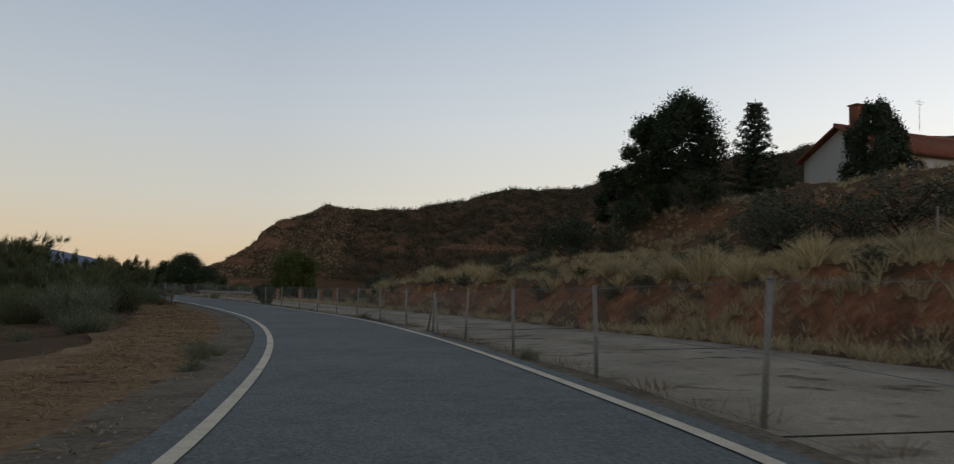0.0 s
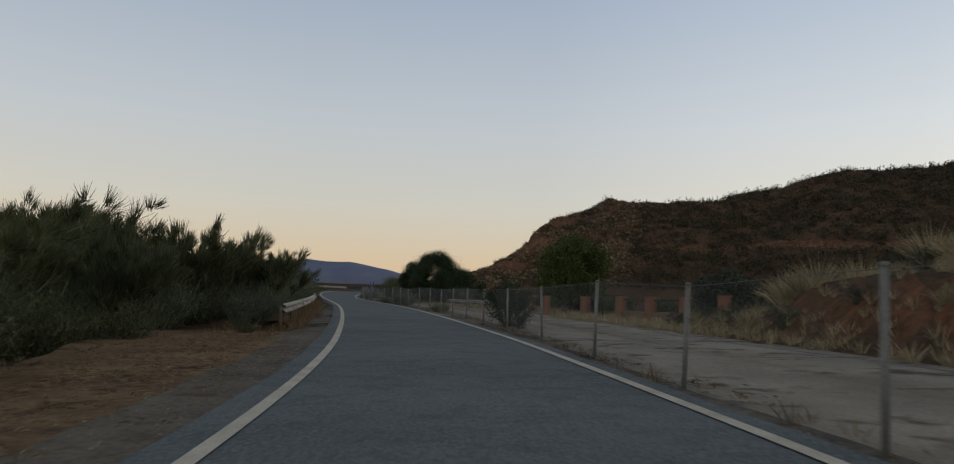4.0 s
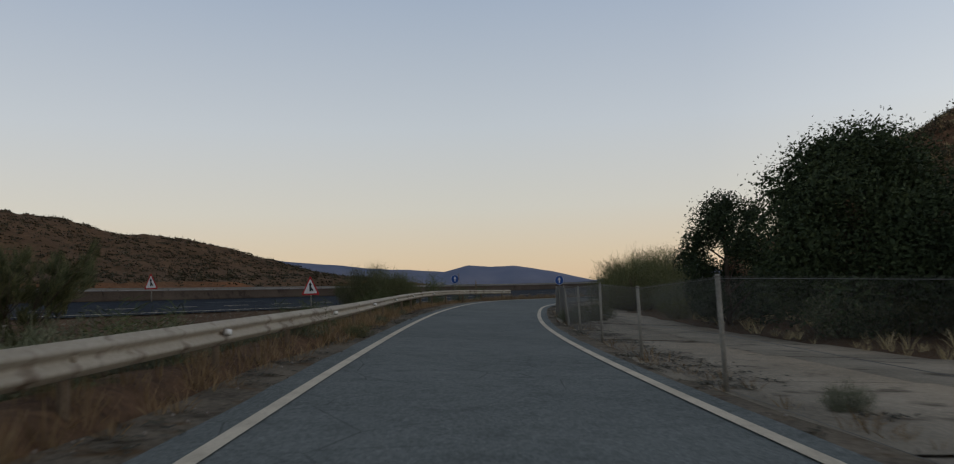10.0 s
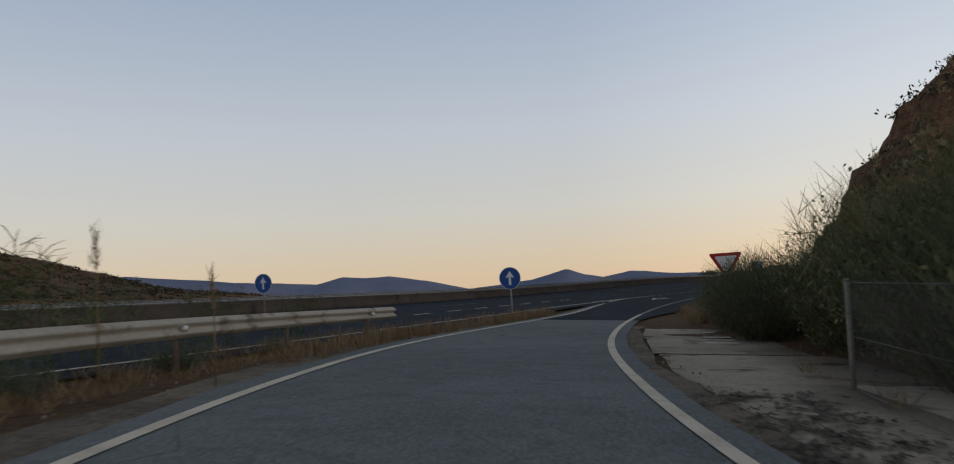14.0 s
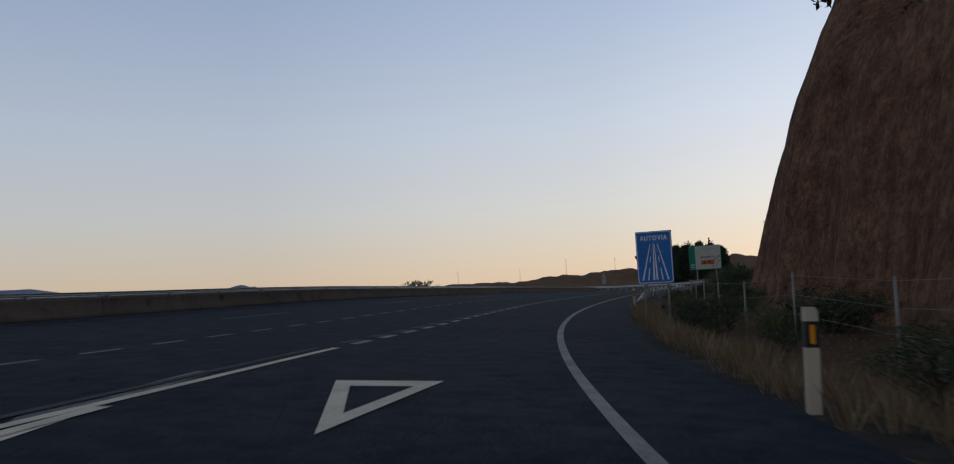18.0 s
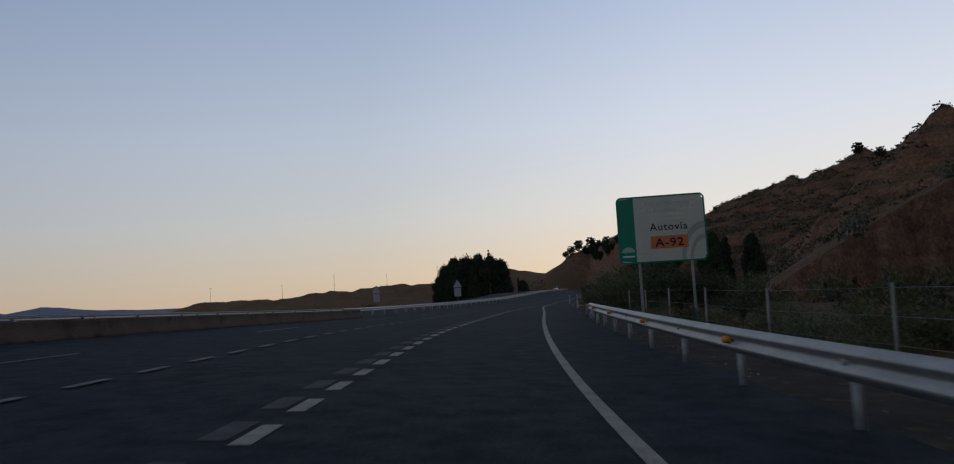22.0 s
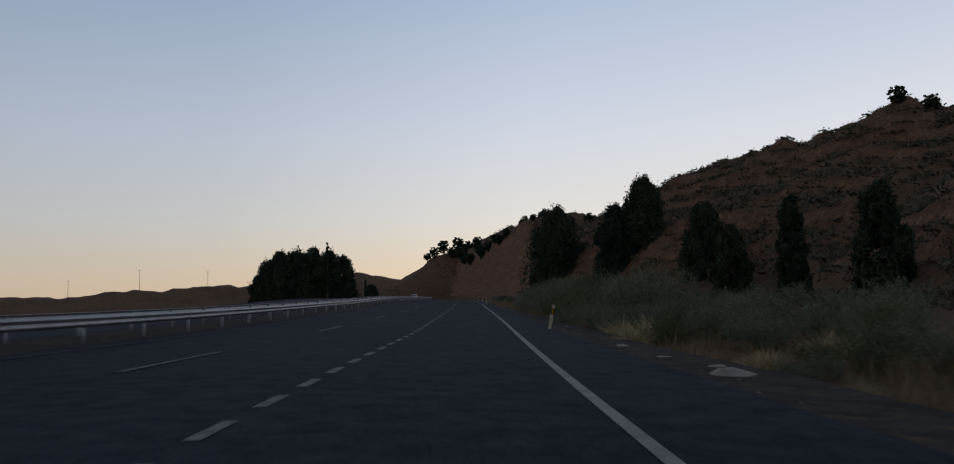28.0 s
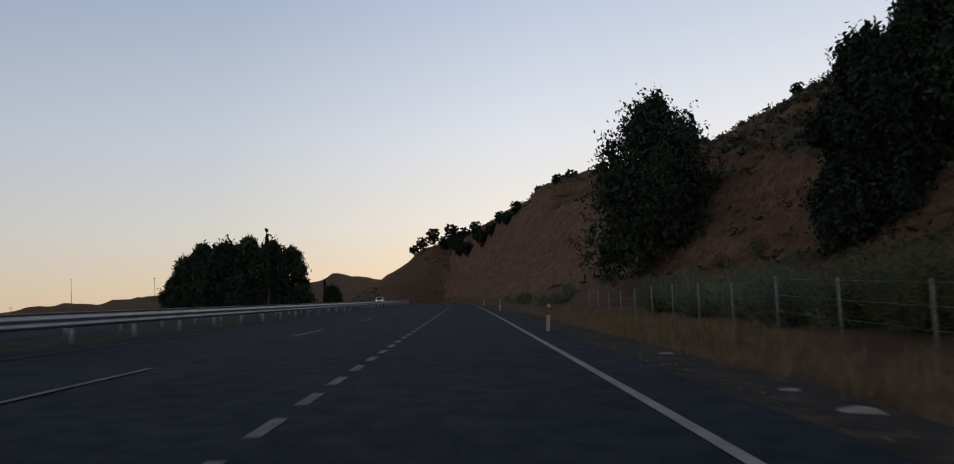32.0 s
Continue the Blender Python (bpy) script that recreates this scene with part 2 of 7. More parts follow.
M["car_white"] = plain("white_car_paint", (0.6, 0.6, 0.6), 0.25)
M["car_dark"] = plain("dark_car_paint", (0.05, 0.055, 0.06), 0.25)
M["rubber"] = plain("black_rubber", (0.02, 0.02, 0.02), 0.8)
M["broom"] = leafy("grey_green_broom_twigs", (0.055, 0.070, 0.030), (0.100, 0.115, 0.052), (0.18, 0.18, 0.085))
M["broom_pale"] = leafy("pale_sage_twigs", (0.09, 0.11, 0.066), (0.145, 0.165, 0.105), (0.22, 0.235, 0.15))
M["reed"] = leafy("green_reed_leaves", (0.05, 0.075, 0.028), (0.08, 0.11, 0.04), (0.14, 0.15, 0.06))
M["straw"] = leafy("dry_straw_grass", (0.15, 0.095, 0.047), (0.26, 0.175, 0.09), (0.40, 0.295, 0.165))
M["esparto"] = leafy("esparto_grass", (0.24, 0.19, 0.10), (0.44, 0.36, 0.205), (0.66, 0.56, 0.345))
M["flower"] = leafy("white_dry_flower_heads", (0.16, 0.15, 0.11), (0.26, 0.24, 0.19), (0.36, 0.34, 0.28))
M["leaf_dark"] = leafy("dark_evergreen_leaves", (0.022, 0.037, 0.018), (0.038, 0.060, 0.027), (0.062, 0.088, 0.038))
M["leaf_yellow"] = leafy("yellow_green_fig_leaves", (0.05, 0.075, 0.018), (0.10, 0.13, 0.03), (0.19, 0.20, 0.05))
M["leaf_olive"] = leafy("grey_olive_leaves", (0.05, 0.062, 0.038), (0.08, 0.095, 0.06), (0.12, 0.135, 0.09))
M["needle"] = leafy("dark_pine_needles", (0.019, 0.030, 0.018), (0.032, 0.049, 0.026), (0.052, 0.073, 0.038))
M["scrub"] = leafy("brown_green_hill_scrub", (0.034, 0.032, 0.018), (0.062, 0.055, 0.031), (0.115, 0.092, 0.054))
M["red_earth"] = mottled("loose_brown_earth", (0.050, 0.031, 0.020), (0.165, 0.098, 0.058), 1.1, 9, 0.95, 1.0, 0.05, stain=(0.17, 0.105, 0.06), gloss=0.1)


def ground_material():
    """Dry earth and straw on the flat, bare red or tan earth where the sheet is steep, pebbly everywhere."""
    m, n, l, b = nodes_of("dry_earth", 0.95)
    b.inputs["Specular IOR Level"].default_value = 0.1
    big, mid, fine, grain = noise_tex(n, l, 0.05, 6), noise_tex(n, l, 0.5, 8, rough=0.65), noise_tex(n, l, 4.5, 8, rough=0.7), noise_tex(n, l, 24, 4)
    flat = mix(n, l, 0.5, ramp(n, l, mid, [(0.32, (0.065, 0.037, 0.022)), (0.52, (0.135, 0.073, 0.040)), (0.7, (0.20, 0.135, 0.075))]),
               ramp(n, l, fine, [(0.34, (0.05, 0.03, 0.018)), (0.66, (0.21, 0.14, 0.08))]))
    flat = mix(n, l, ramp(n, l, big, [(0.45, (0, 0, 0)), (0.62, (0.6, 0.6, 0.6))]), flat, (0.085, 0.052, 0.030))
    c = n.new("ShaderNodeTexCoord")

    def stretched(sx, sz, scale, detail):
        mp = n.new("ShaderNodeMapping")
        mp.inputs["Scale"].default_value = (sx, sx, sz)
        l.new(c.outputs["Object"], mp.inputs["Vector"])
        t = n.new("ShaderNodeTexNoise")
        t.inputs["Scale"].default_value, t.inputs["Detail"].default_value = scale, detail
        l.new(mp.outputs[0], t.inputs["Vector"])
        return t.outputs["Fac"]

    beds, runnels = stretched(0.08, 0.9, 1.0, 9), stretched(1.1, 0.10, 1.0, 7)
    tan = mix(n, l, 0.5, ramp(n, l, beds, [(0.32, (0.092, 0.045, 0.028)), (0.5, (0.175, 0.094, 0.058)), (0.68, (0.27, 0.165, 0.105))]),
              ramp(n, l, runnels, [(0.36, (0.075, 0.036, 0.022)), (0.64, (0.29, 0.165, 0.098))]))
    red = mix(n, l, 0.5, ramp(n, l, mid, [(0.32, (0.24, 0.078, 0.032)), (0.55, (0.42, 0.155, 0.064)), (0.72, (0.52, 0.235, 0.11))]),
              ramp(n, l, runnels, [(0.34, (0.19, 0.062, 0.026)), (0.66, (0.49, 0.205, 0.092))]))
    where = n.new("ShaderNodeSeparateXYZ")
    l.new(c.outputs["Object"], where.inputs[0])
    south = n.new("ShaderNodeMapRange")
    south.inputs["From Min"].default_value, south.inputs["From Max"].default_value = 110, 150
    l.new(where.outputs["Y"], south.inputs["Value"])
    south.inputs["From Min"].default_value, south.inputs["From Max"].default_value = 140, 165
    west = n.new("ShaderNodeMapRange")
    west.inputs["From Min"].default_value, west.inputs["From Max"].default_value = -220, -180
    l.new(where.outputs["X"], west.inputs["Value"])
    both_s = n.new("ShaderNodeMath")
    both_s.operation = "MULTIPLY"
    l.new(south.outputs[0], both_s.inputs[0])
    l.new(west.outputs[0], both_s.inputs[1])
    steep = mix(n, l, both_s.outputs[0], red, tan)
    rugged = noise_tex(n, l, 1.3, 10, rough=0.75)
    # colour contrast added here makes up for weak shading of the relief
    steep = mix(n, l, 0.4, steep, ramp(n, l, fine, [(0.36, (0.04, 0.02, 0.012)), (0.64, (0.34, 0.19, 0.11))]))
    steep = mix(n, l, 0.75, steep, ramp(n, l, rugged, [(0.36, (0.45, 0.42, 0.40)), (0.52, (1.0, 1.0, 1.0)), (0.66, (1.6, 1.5, 1.4))]), "MULTIPLY")
    g = n.new("ShaderNodeNewGeometry")
    sx = n.new("ShaderNodeSeparateXYZ")
    l.new(g.outputs["True Normal"], sx.inputs[0])
    f = ramp(n, l, sx.outputs["Z"], [(0.62, (1, 1, 1)), (0.90, (0, 0, 0))])
    col = mix(n, l, f, flat, steep)
    col = mix(n, l, 0.3, col, ramp(n, l, grain, [(0.35, (0.45, 0.45, 0.45)), (0.65, (1.5, 1.5, 1.5))]), "MULTIPLY")
    l.new(col, b.inputs["Base Color"])
    h = mix(n, l, 0.6, fine, runnels)
    bump(n, l, b, h, 1.0, 0.4)
    return m


M["ground"] = ground_material()
M["verge_straw"] = mottled("trampled_straw_verge", (0.095, 0.056, 0.031), (0.30, 0.195, 0.100), 0.55, 9, 0.95, 0.9, 0.04, stain=(0.062, 0.036, 0.024), gloss=0.1)
M["gravel"] = mottled("gravel_shoulder", (0.048, 0.040, 0.030), (0.255, 0.212, 0.156), 0.9, 13, 0.95, 1.0, 0.03, stain=(0.12, 0.08, 0.045), gloss=0.1, lo=0.3, hi=0.7)


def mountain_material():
    m, n, l, b = nodes_of("haze_tinted_mountain", 1.0)
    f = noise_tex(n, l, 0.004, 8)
    # distance haze is put into the base colour as pale blue
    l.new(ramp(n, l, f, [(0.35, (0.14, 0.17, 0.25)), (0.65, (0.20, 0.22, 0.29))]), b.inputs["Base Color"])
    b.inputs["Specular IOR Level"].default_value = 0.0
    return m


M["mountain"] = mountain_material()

# ---------- plan: the road's axis by stations ----------
AX_HEAD = [(-30.0, 1.19), (0.0, 1.45), (8.0, 9.76), (16.0, 12.26), (30.0, 17.23), (45.0, 23.57), (60.0, 27.64), (75.0, 28.78), (95.0, 31.5), (115.0, 32.56), (135.0, 29.97), (150.0, 27.89), (162.0, 23.24), (172.0, 15.93), (182.0, 11.3), (190.0, 8.71), (200.0, 5.97), (215.0, 0.94), (230.0, -5.28), (250.0, -10.83), (270.0, -14.42), (300.0, -19.07), (330.0, -21.05), (370.0, -24.37), (410.0, -26.25), (460.0, -25.89), (510.0, -25.87), (600.0, -25.6), (700.0, -22.0), (900.0, -14.0)]
AX_Z = [(-30, 0.0), (0, 0.0), (15, -0.29), (30, -0.5), (50, -0.64), (80, -0.74), (110, -0.81), (140, -0.8), (170, -0.66), (200, -0.82), (230, -0.7), (260, -0.5), (300, -0.32), (340, -0.38), (380, -0.55), (420, -0.51), (460, -0.13), (500, 0.27), (900, 2.67)]
AX_BANK = [(-30, 1.67), (0, 1.67), (15, 1.99), (30, 1.51), (50, 0.99), (80, -0.35), (110, -1.52), (140, -3.6), (170, -3.9), (200, -3.39), (230, -3.33), (260, -4.14), (300, -2.6), (340, -0.57), (380, -1.05), (420, -1.37), (460, -1.92), (500, -3.24), (900, -3.24)]
STEP = 1.0
ax_s = np.arange(-30.0, 930.0, STEP)


def table(rows, x):
    a = np.array(rows, float)
    return np.interp(x, a[:, 0], a[:, 1])


ax_h = np.radians(table(AX_HEAD, ax_s))
hm = (ax_h[1:] + ax_h[:-1]) / 2
ax_x = 0.67 + np.concatenate([[0], np.cumsum(-np.sin(hm) * STEP)])
ax_y = -29.99 + np.concatenate([[0], np.cumsum(np.cos(hm) * STEP)])
ker = np.ones(11) / 11


def eased(v):
    return np.convolve(np.pad(v, 5, mode="edge"), ker, "valid")


ax_z = eased(table(AX_Z, ax_s))
ax_b = np.tan(np.radians(eased(table(AX_BANK, ax_s))))


def P(s, lat, up=0.0):
    """A point at a station, metres to the right of the axis and above the road's plane."""
    h = np.interp(s, ax_s, ax_h)
    x = np.interp(s, ax_s, ax_x) + lat * np.cos(h)
    y = np.interp(s, ax_s, ax_y) + lat * np.sin(h)
    z = np.interp(s, ax_s, ax_z) + lat * np.interp(s, ax_s, ax_b) + up
    return np.stack(np.broadcast_arrays(x, y, z), -1)


# lateral places of the painted lines and edges, by station
L_LEFT = [(-30, -1.80), (20, -1.74), (50, -1.74), (80, -1.93), (96, -1.85), (121, -1.96), (132, -2.15), (144, -2.45), (155, -2.68), (167, -3.07), (174, -3.4), (180, -3.45), (185, -3.1), (192, -2.6), (196, -2.35), (203, -2.2), (212, -2.9), (222, -3.85)]
L_RIGHT = [(-30, 2.6), (13, 2.65), (25, 2.82), (36, 3.0), (44, 2.8), (50, 2.65), (85, 2.68), (100, 2.75), (109, 2.78), (121, 2.5), (132, 2.2), (144, 2.0), (156, 2.05), (169, 1.6), (180, 1.15), (189, 1.1), (200, 1.1), (214, 1.1), (222, 1.05), (236, 0.85), (250, 0.92), (266, 1.12), (284, 1.2), (300, 1.55), (320, 1.95), (330, 2.02), (340, 1.88), (355, 1.55), (390, 1.41), (425, 1.72), (450, 1.80), (480, 1.87), (505, 2.05), (930, 2.05)]
L_MERGE = [(215, -4.9), (222, -3.85), (230, -3.3), (237, -2.7), (245, -2.45), (256, -2.28), (268, -2.18), (284, -1.94), (302, -1.7), (315, -1.25), (326, -0.8), (334, -0.62), (346, 0.08), (356, 0.55), (366, 1.3)]
L_LANE = [(215, -8.6), (222, -7.5), (240, -6.3), (272, -5.85), (288, -5.43), (305, -5.4), (330, -4.3), (347, -3.73), (370, -2.9), (388, -2.4), (423, -2.0), (448, -1.88), (475, -1.68), (505, -1.9), (930, -1.9)]


def lat_of(rows):
    a = np.array(rows, float)
    fine = np.arange(a[0, 0], a[-1, 0] + 1, 1.0)
    v = np.convolve(np.pad(np.interp(fine, a[:, 0], a[:, 1]), 4, mode="edge"), np.ones(9) / 9, "valid")
    return lambda s: np.interp(s, fine, v)


left_line, right_line, merge_line, lane_line = lat_of(L_LEFT), lat_of(L_RIGHT), lat_of(L_MERGE), lat_of(L_LANE)

# the motorway's lane line south of the junction, then along the axis
HW_SOUTH = [(-40, -110, 1.9), (-53, -60, 1.7), (-63, -20, 1.5), (-71, 20, 1.2), (-77, 60, 0.9), (-81, 100, 0.45), (-83.2, 138, 0.0), (-84.0, 165, -0.15), (-84.7, 180, -0.2)]
hw_n = P(np.arange(218.0, 930.0, 4.0), lane_line(np.arange(218.0, 930.0, 4.0)))
hw_pts = np.concatenate([np.array(HW_SOUTH, float), hw_n])
hw_len = np.concatenate([[0], np.cumsum(np.linalg.norm(np.diff(hw_pts[:, :2], axis=0), axis=1))])
hw_u = np.arange(0, hw_len[-1], 1.0)
hw = np.stack([np.convolve(np.pad(np.interp(hw_u, hw_len, hw_pts[:, i]), 12, mode="reflect", reflect_type="odd"), np.ones(25) / 25, "valid") for i in range(3)], 1)
hw_t = np.gradient(hw[:, :2], axis=0)
hw_t /= np.linalg.norm(hw_t, axis=1, keepdims=True)
hw_r = np.stack([hw_t[:, 1], -hw_t[:, 0]], 1)
JOIN = int(np.argmin(np.linalg.norm(hw[:, :2] - P(235.0, lane_line(235.0))[:2], axis=1)))
hw_bank = np.where(np.arange(len(hw)) < JOIN, -0.062, 0.0)
for i in range(JOIN, len(hw)):
    k = int(np.argmin((ax_x - hw[i, 0]) ** 2 + (ax_y - hw[i, 1]) ** 2))
    hw_bank[i] = ax_b[k]
hw_bank = np.convolve(np.pad(hw_bank, 10, mode="edge"), np.ones(21) / 21, "valid")


def Q(u, lat, up=0.0):
    """A point on the motorway: metres along its lane line, metres to the right of it, metres up."""
    x, y, z = (np.interp(u, hw_u, hw[:, i]) for i in range(3))
    rx, ry = np.interp(u, hw_u, hw_r[:, 0]), np.interp(u, hw_u, hw_r[:, 1])
    return np.stack(np.broadcast_arrays(x + lat * rx, y + lat * ry, z + lat * np.interp(u, hw_u, hw_bank) + up), -1)


def smooth(a, b, x):
    t = np.clip((x - a) / (b - a), 0, 1)
    return t * t * (3 - 2 * t)


def fbm(x, y, scale, seed, octaves=4):
    """Value noise on arrays, -1 to 1."""
    out, amp, tot = 0, 1.0, 0
    for o in range(octaves):
        gx, gy = x / scale, y / scale
        ix, iy = np.floor(gx).astype(np.int64), np.floor(gy).astype(np.int64)
        fx, fy = gx - ix, gy - iy
        fx, fy = fx * fx * (3 - 2 * fx), fy * fy * (3 - 2 * fy)

        def rnd(i, j):
            v = np.sin(i * 127.1 + j * 311.7 + (seed + o) * 74.7) * 43758.5453
            return v - np.floor(v)

        out = out + amp * ((rnd(ix, iy) * (1 - fx) + rnd(ix + 1, iy) * fx) * (1 - fy) + (rnd(ix, iy + 1) * (1 - fx) + rnd(ix + 1, iy + 1) * fx) * fy)
        tot += amp
        amp, scale = amp * 0.5, scale * 0.5
    return out / tot * 2 - 1


def nearest(x, y, px, py):
    out = np.empty(len(x), int)
    for i in range(0, len(x), 6000):
        out[i:i + 6000] = np.argmin((x[i:i + 6000, None] - px) ** 2 + (y[i:i + 6000, None] - py) ** 2, axis=1)
    return out


def ridge(x, y, pts, power=1.3):
    """Height of a hill whose crest runs through pts of (x, y, height, reach)."""
    best = np.zeros_like(x)
    for (x0, y0, z0, w0), (x1, y1, z1, w1) in zip(pts, pts[1:]):
        dx, dy = x1 - x0, y1 - y0
        t = np.clip(((x - x0) * dx + (y - y0) * dy) / (dx * dx + dy * dy), 0, 1)
        dist = np.hypot(x - x0 - t * dx, y - y0 - t * dy)
        z, w = z0 + t * (z1 - z0), w0 + t * (w1 - w0)
        u = np.clip(1 - dist / w, 0, 1)
        best = np.maximum(best, z * u ** power)
    return best


RIGHT_EDGE = [(-30, 9.4), (60, 9.6), (80, 11), (100, 12), (140, 9), (160, 7.5), (175, 5.5), (190, 3.6), (200, 2.7), (230, 3.0), (262, 3.3), (300, 3.8), (335, 4.4), (360, 4.2), (400, 3.7), (470, 3.3), (930, 3.4)]
LEFT_EDGE = [(-30, -4.6), (60, -4.4), (80, -3.7), (150, -4.0), (172, -4.5), (186, -4.2), (205, -4.2), (225, -6)]
HILL_A = [(-45.0, 233.0, 24.2, 27.0), (-20.0, 240.0, 23.9, 46.0), (8.0, 250.0, 31.7, 60.0), (36.0, 264.0, 36.4, 82.0), (120.0, 250.0, 50.0, 130.0), (260.0, 260.0, 60.0, 200.0)]
HILL_NOSE = [(-70, 176, 0.5, 8), (-67.5, 182, 3.0, 9), (-66.3, 187, 4.8, 9), (-63, 199, 6.2, 10), (-61, 206, 8.0, 12), (-58.8, 214, 12.6, 14), (-57.0, 219.0, 17.6, 19), (-52, 227, 18.6, 30), (-45.3, 236.5, 24.3, 44), (-43, 248, 23.8, 40), (-42, 262, 20.0, 30)]
HILL_D = [(168.0, 832.0, 14.0, 30.0), (200.0, 850.0, 34.2, 52.0), (235.0, 840.0, 40.0, 70.0)]
HILL_B = [(330.0, 380.0, 54.0, 190.0), (215.0, 430.0, 40.7, 130.0), (135.0, 474.0, 37.5, 85.0), (118.0, 520.0, 32.3, 58.0), (132.0, 580.0, 25.9, 60.0), (158.0, 660.0, 36.2, 70.0), (208.0, 765.0, 39.7, 100.0), (228.0, 830.0, 45.4, 66.0), (240.0, 900.0, 25.0, 60.0)]
HILL_C = [(52.0, 374.0, 16.0, 36.0), (71.0, 386.0, 34.1, 40.0), (108.0, 420.0, 24.8, 62.0)]
HILL_N = [(-150.0, 1065.0, 5.0, 60.0), (-95.0, 1057.0, 18.2, 70.0), (-26.0, 1057.0, 17.0, 80.0), (71.0, 1046.0, 21.9, 85.0), (112.0, 1037.0, 22.2, 80.0), (200.0, 1019.0, 22.0, 90.0)]
HILL_W = [(-560, -120, 92, 260), (-505, 120, 77, 230), (-470, 300, 57, 190), (-430, 430, 36, 150), (-400, 520, 14, 90)]


def terrain(x, y):
    x, y = np.asarray(x, float).ravel(), np.asarray(y, float).ravel()
    i = nearest(x, y, ax_x, ax_y)
    s, h = ax_s[i], ax_h[i]
    lat = (x - ax_x[i]) * np.cos(h) + (y - ax_y[i]) * np.sin(h)
    off = np.abs(-(x - ax_x[i]) * np.sin(h) + (y - ax_y[i]) * np.cos(h))
    j = nearest(x, y, hw[:, 0], hw[:, 1])
    m = (x - hw[j, 0]) * hw_r[j, 0] + (y - hw[j, 1]) * hw_r[j, 1]
    re, le = table(RIGHT_EDGE, s), np.where(s < 215, table(LEFT_EDGE, s), lane_line(s) - 8)
    zs = ax_z[i] + np.clip(lat, le, re) * ax_b[i] - 0.07
    zs = zs - np.where(s > 195, 0.35 * smooth(0.2, 2.2, lat - re), 0)
    ds = np.hypot(np.maximum(np.maximum(lat - re, le - lat), 0), np.maximum(off - 1, 0))
    zh = hw[j, 2] + np.clip(m, -9, 5) * hw_bank[j] - 0.07
    dh = np.maximum(np.maximum(m - 5.2, -22 - m), 0)
    dh = np.where(j > JOIN, np.maximum(np.maximum(m - 2, -22 - m), 0), dh)
    base = np.where(lat > 0, ax_z[i] - 0.35 + 0.012 * np.clip(lat - re, 0, 60) * (s > 240), -1.6) - 2.2 * smooth(30, 120, -m)
    w1, w2, w3 = 1 / (ds ** 2 + 1e-4), 1 / (dh ** 2 + 1e-3), 1 / 36.0
    z = (zs * w1 + zh * w2 + base * w3) / (w1 + w2 + w3)
    clear = smooth(0.5, 5, np.minimum(ds, dh))
    z = z + clear * (0.35 * fbm(x, y, 9, 3) + 0.10 * fbm(x, y, 1.7, 5, 2))
    # hills
    rough = 1 + 0.10 * fbm(x, y, 26, 11, 5)
    knobs = fbm(x, y, 6, 15, 3)
    nose = ridge(x, y, HILL_NOSE, 1.0)
    # ledges and short walls one above the other
    lift = nose + 0.9 * fbm(x, y, 9, 17, 3) * smooth(1, 4, nose)
    nose = nose + (np.interp(lift, [0, 1.2, 5.4, 6.6, 10.6, 12.2, 17.2, 19.0, 24.7, 60], [0, 2.2, 5.4, 7.4, 10.6, 13.2, 17.2, 20.6, 24.7, 60]) - nose) * smooth(-48, -58, x)
    ha = np.maximum(ridge(x, y, HILL_A, 0.9) * rough, nose)
    ha = ha + 0.9 * knobs * smooth(3, 9, ha)
    toe = np.interp(s, [190, 198, 206, 216, 226, 240, 252, 268, 280, 286, 290, 294, 330], [20, 12.5, 10.4, 9.4, 9.7, 10.4, 9.9, 10.0, 10.3, 11.5, 14, 19, 60])
    d = lat - toe + 0.9 * fbm(x, y, 7, 21, 4) + 0.5 * np.abs(fbm(x, y, 2.2, 25, 2)) + 0.8 * fbm(s, s * 0 + 3, 2.8, 29, 3)
    apron, lean = np.interp(s, [200, 250, 262, 276, 290], [0.0, 0.0, 0.3, 0.9, 4.0]), np.interp(s, [200, 230, 262, 272, 280, 290], [4.6, 4.2, 4.0, 2.7, 1.95, 1.4])
    wall = np.minimum(np.clip(d, 0, None), apron) * 0.9 + lean * np.clip(d - apron, 0, None)
    over = np.clip(wall - 9.5, 0, None) / lean
    ledge = np.where(wall > 9.5, 9.5 + 0.45 * np.minimum(over, 4.5) + 3.4 * np.clip(over - 4.5, 0, None), wall)
    wall = wall + (ledge - wall) * (1 - smooth(246, 257, s))
    wall = np.where(wall > 10, 10 + (wall - 10) * np.interp(s, [246, 258], [1.0, 0.55]), wall)
    hill = np.where(lat > 0, np.where((s > 186) & (s < 330), np.minimum(ha, wall), np.where(s > 150, ha, 0)), 0)
    hill = np.where((s <= 150) & (lat > 0), ha, hill)
    hb = np.maximum(ridge(x, y, HILL_B, 0.9), ridge(x, y, HILL_C, 1.0)) * (1 + 0.14 * fbm(x, y, 34, 31, 5) + 0.10 * np.abs(fbm(x, y, 12, 37, 3)))
    hb = hb + (1.0 - 4.2 * np.abs(fbm(x, y, 17, 45, 4))) * smooth(3, 9, hb)
    hd = ridge(x, y, HILL_D, 0.8) * rough * (1 + 0.3 * np.abs(fbm(x, y, 22, 35, 3)))
    foot0, foot1 = np.interp(s, [330, 430, 520, 580], [14, 24, 24, 12]), np.interp(s, [330, 430, 520, 580], [34, 58, 52, 30])
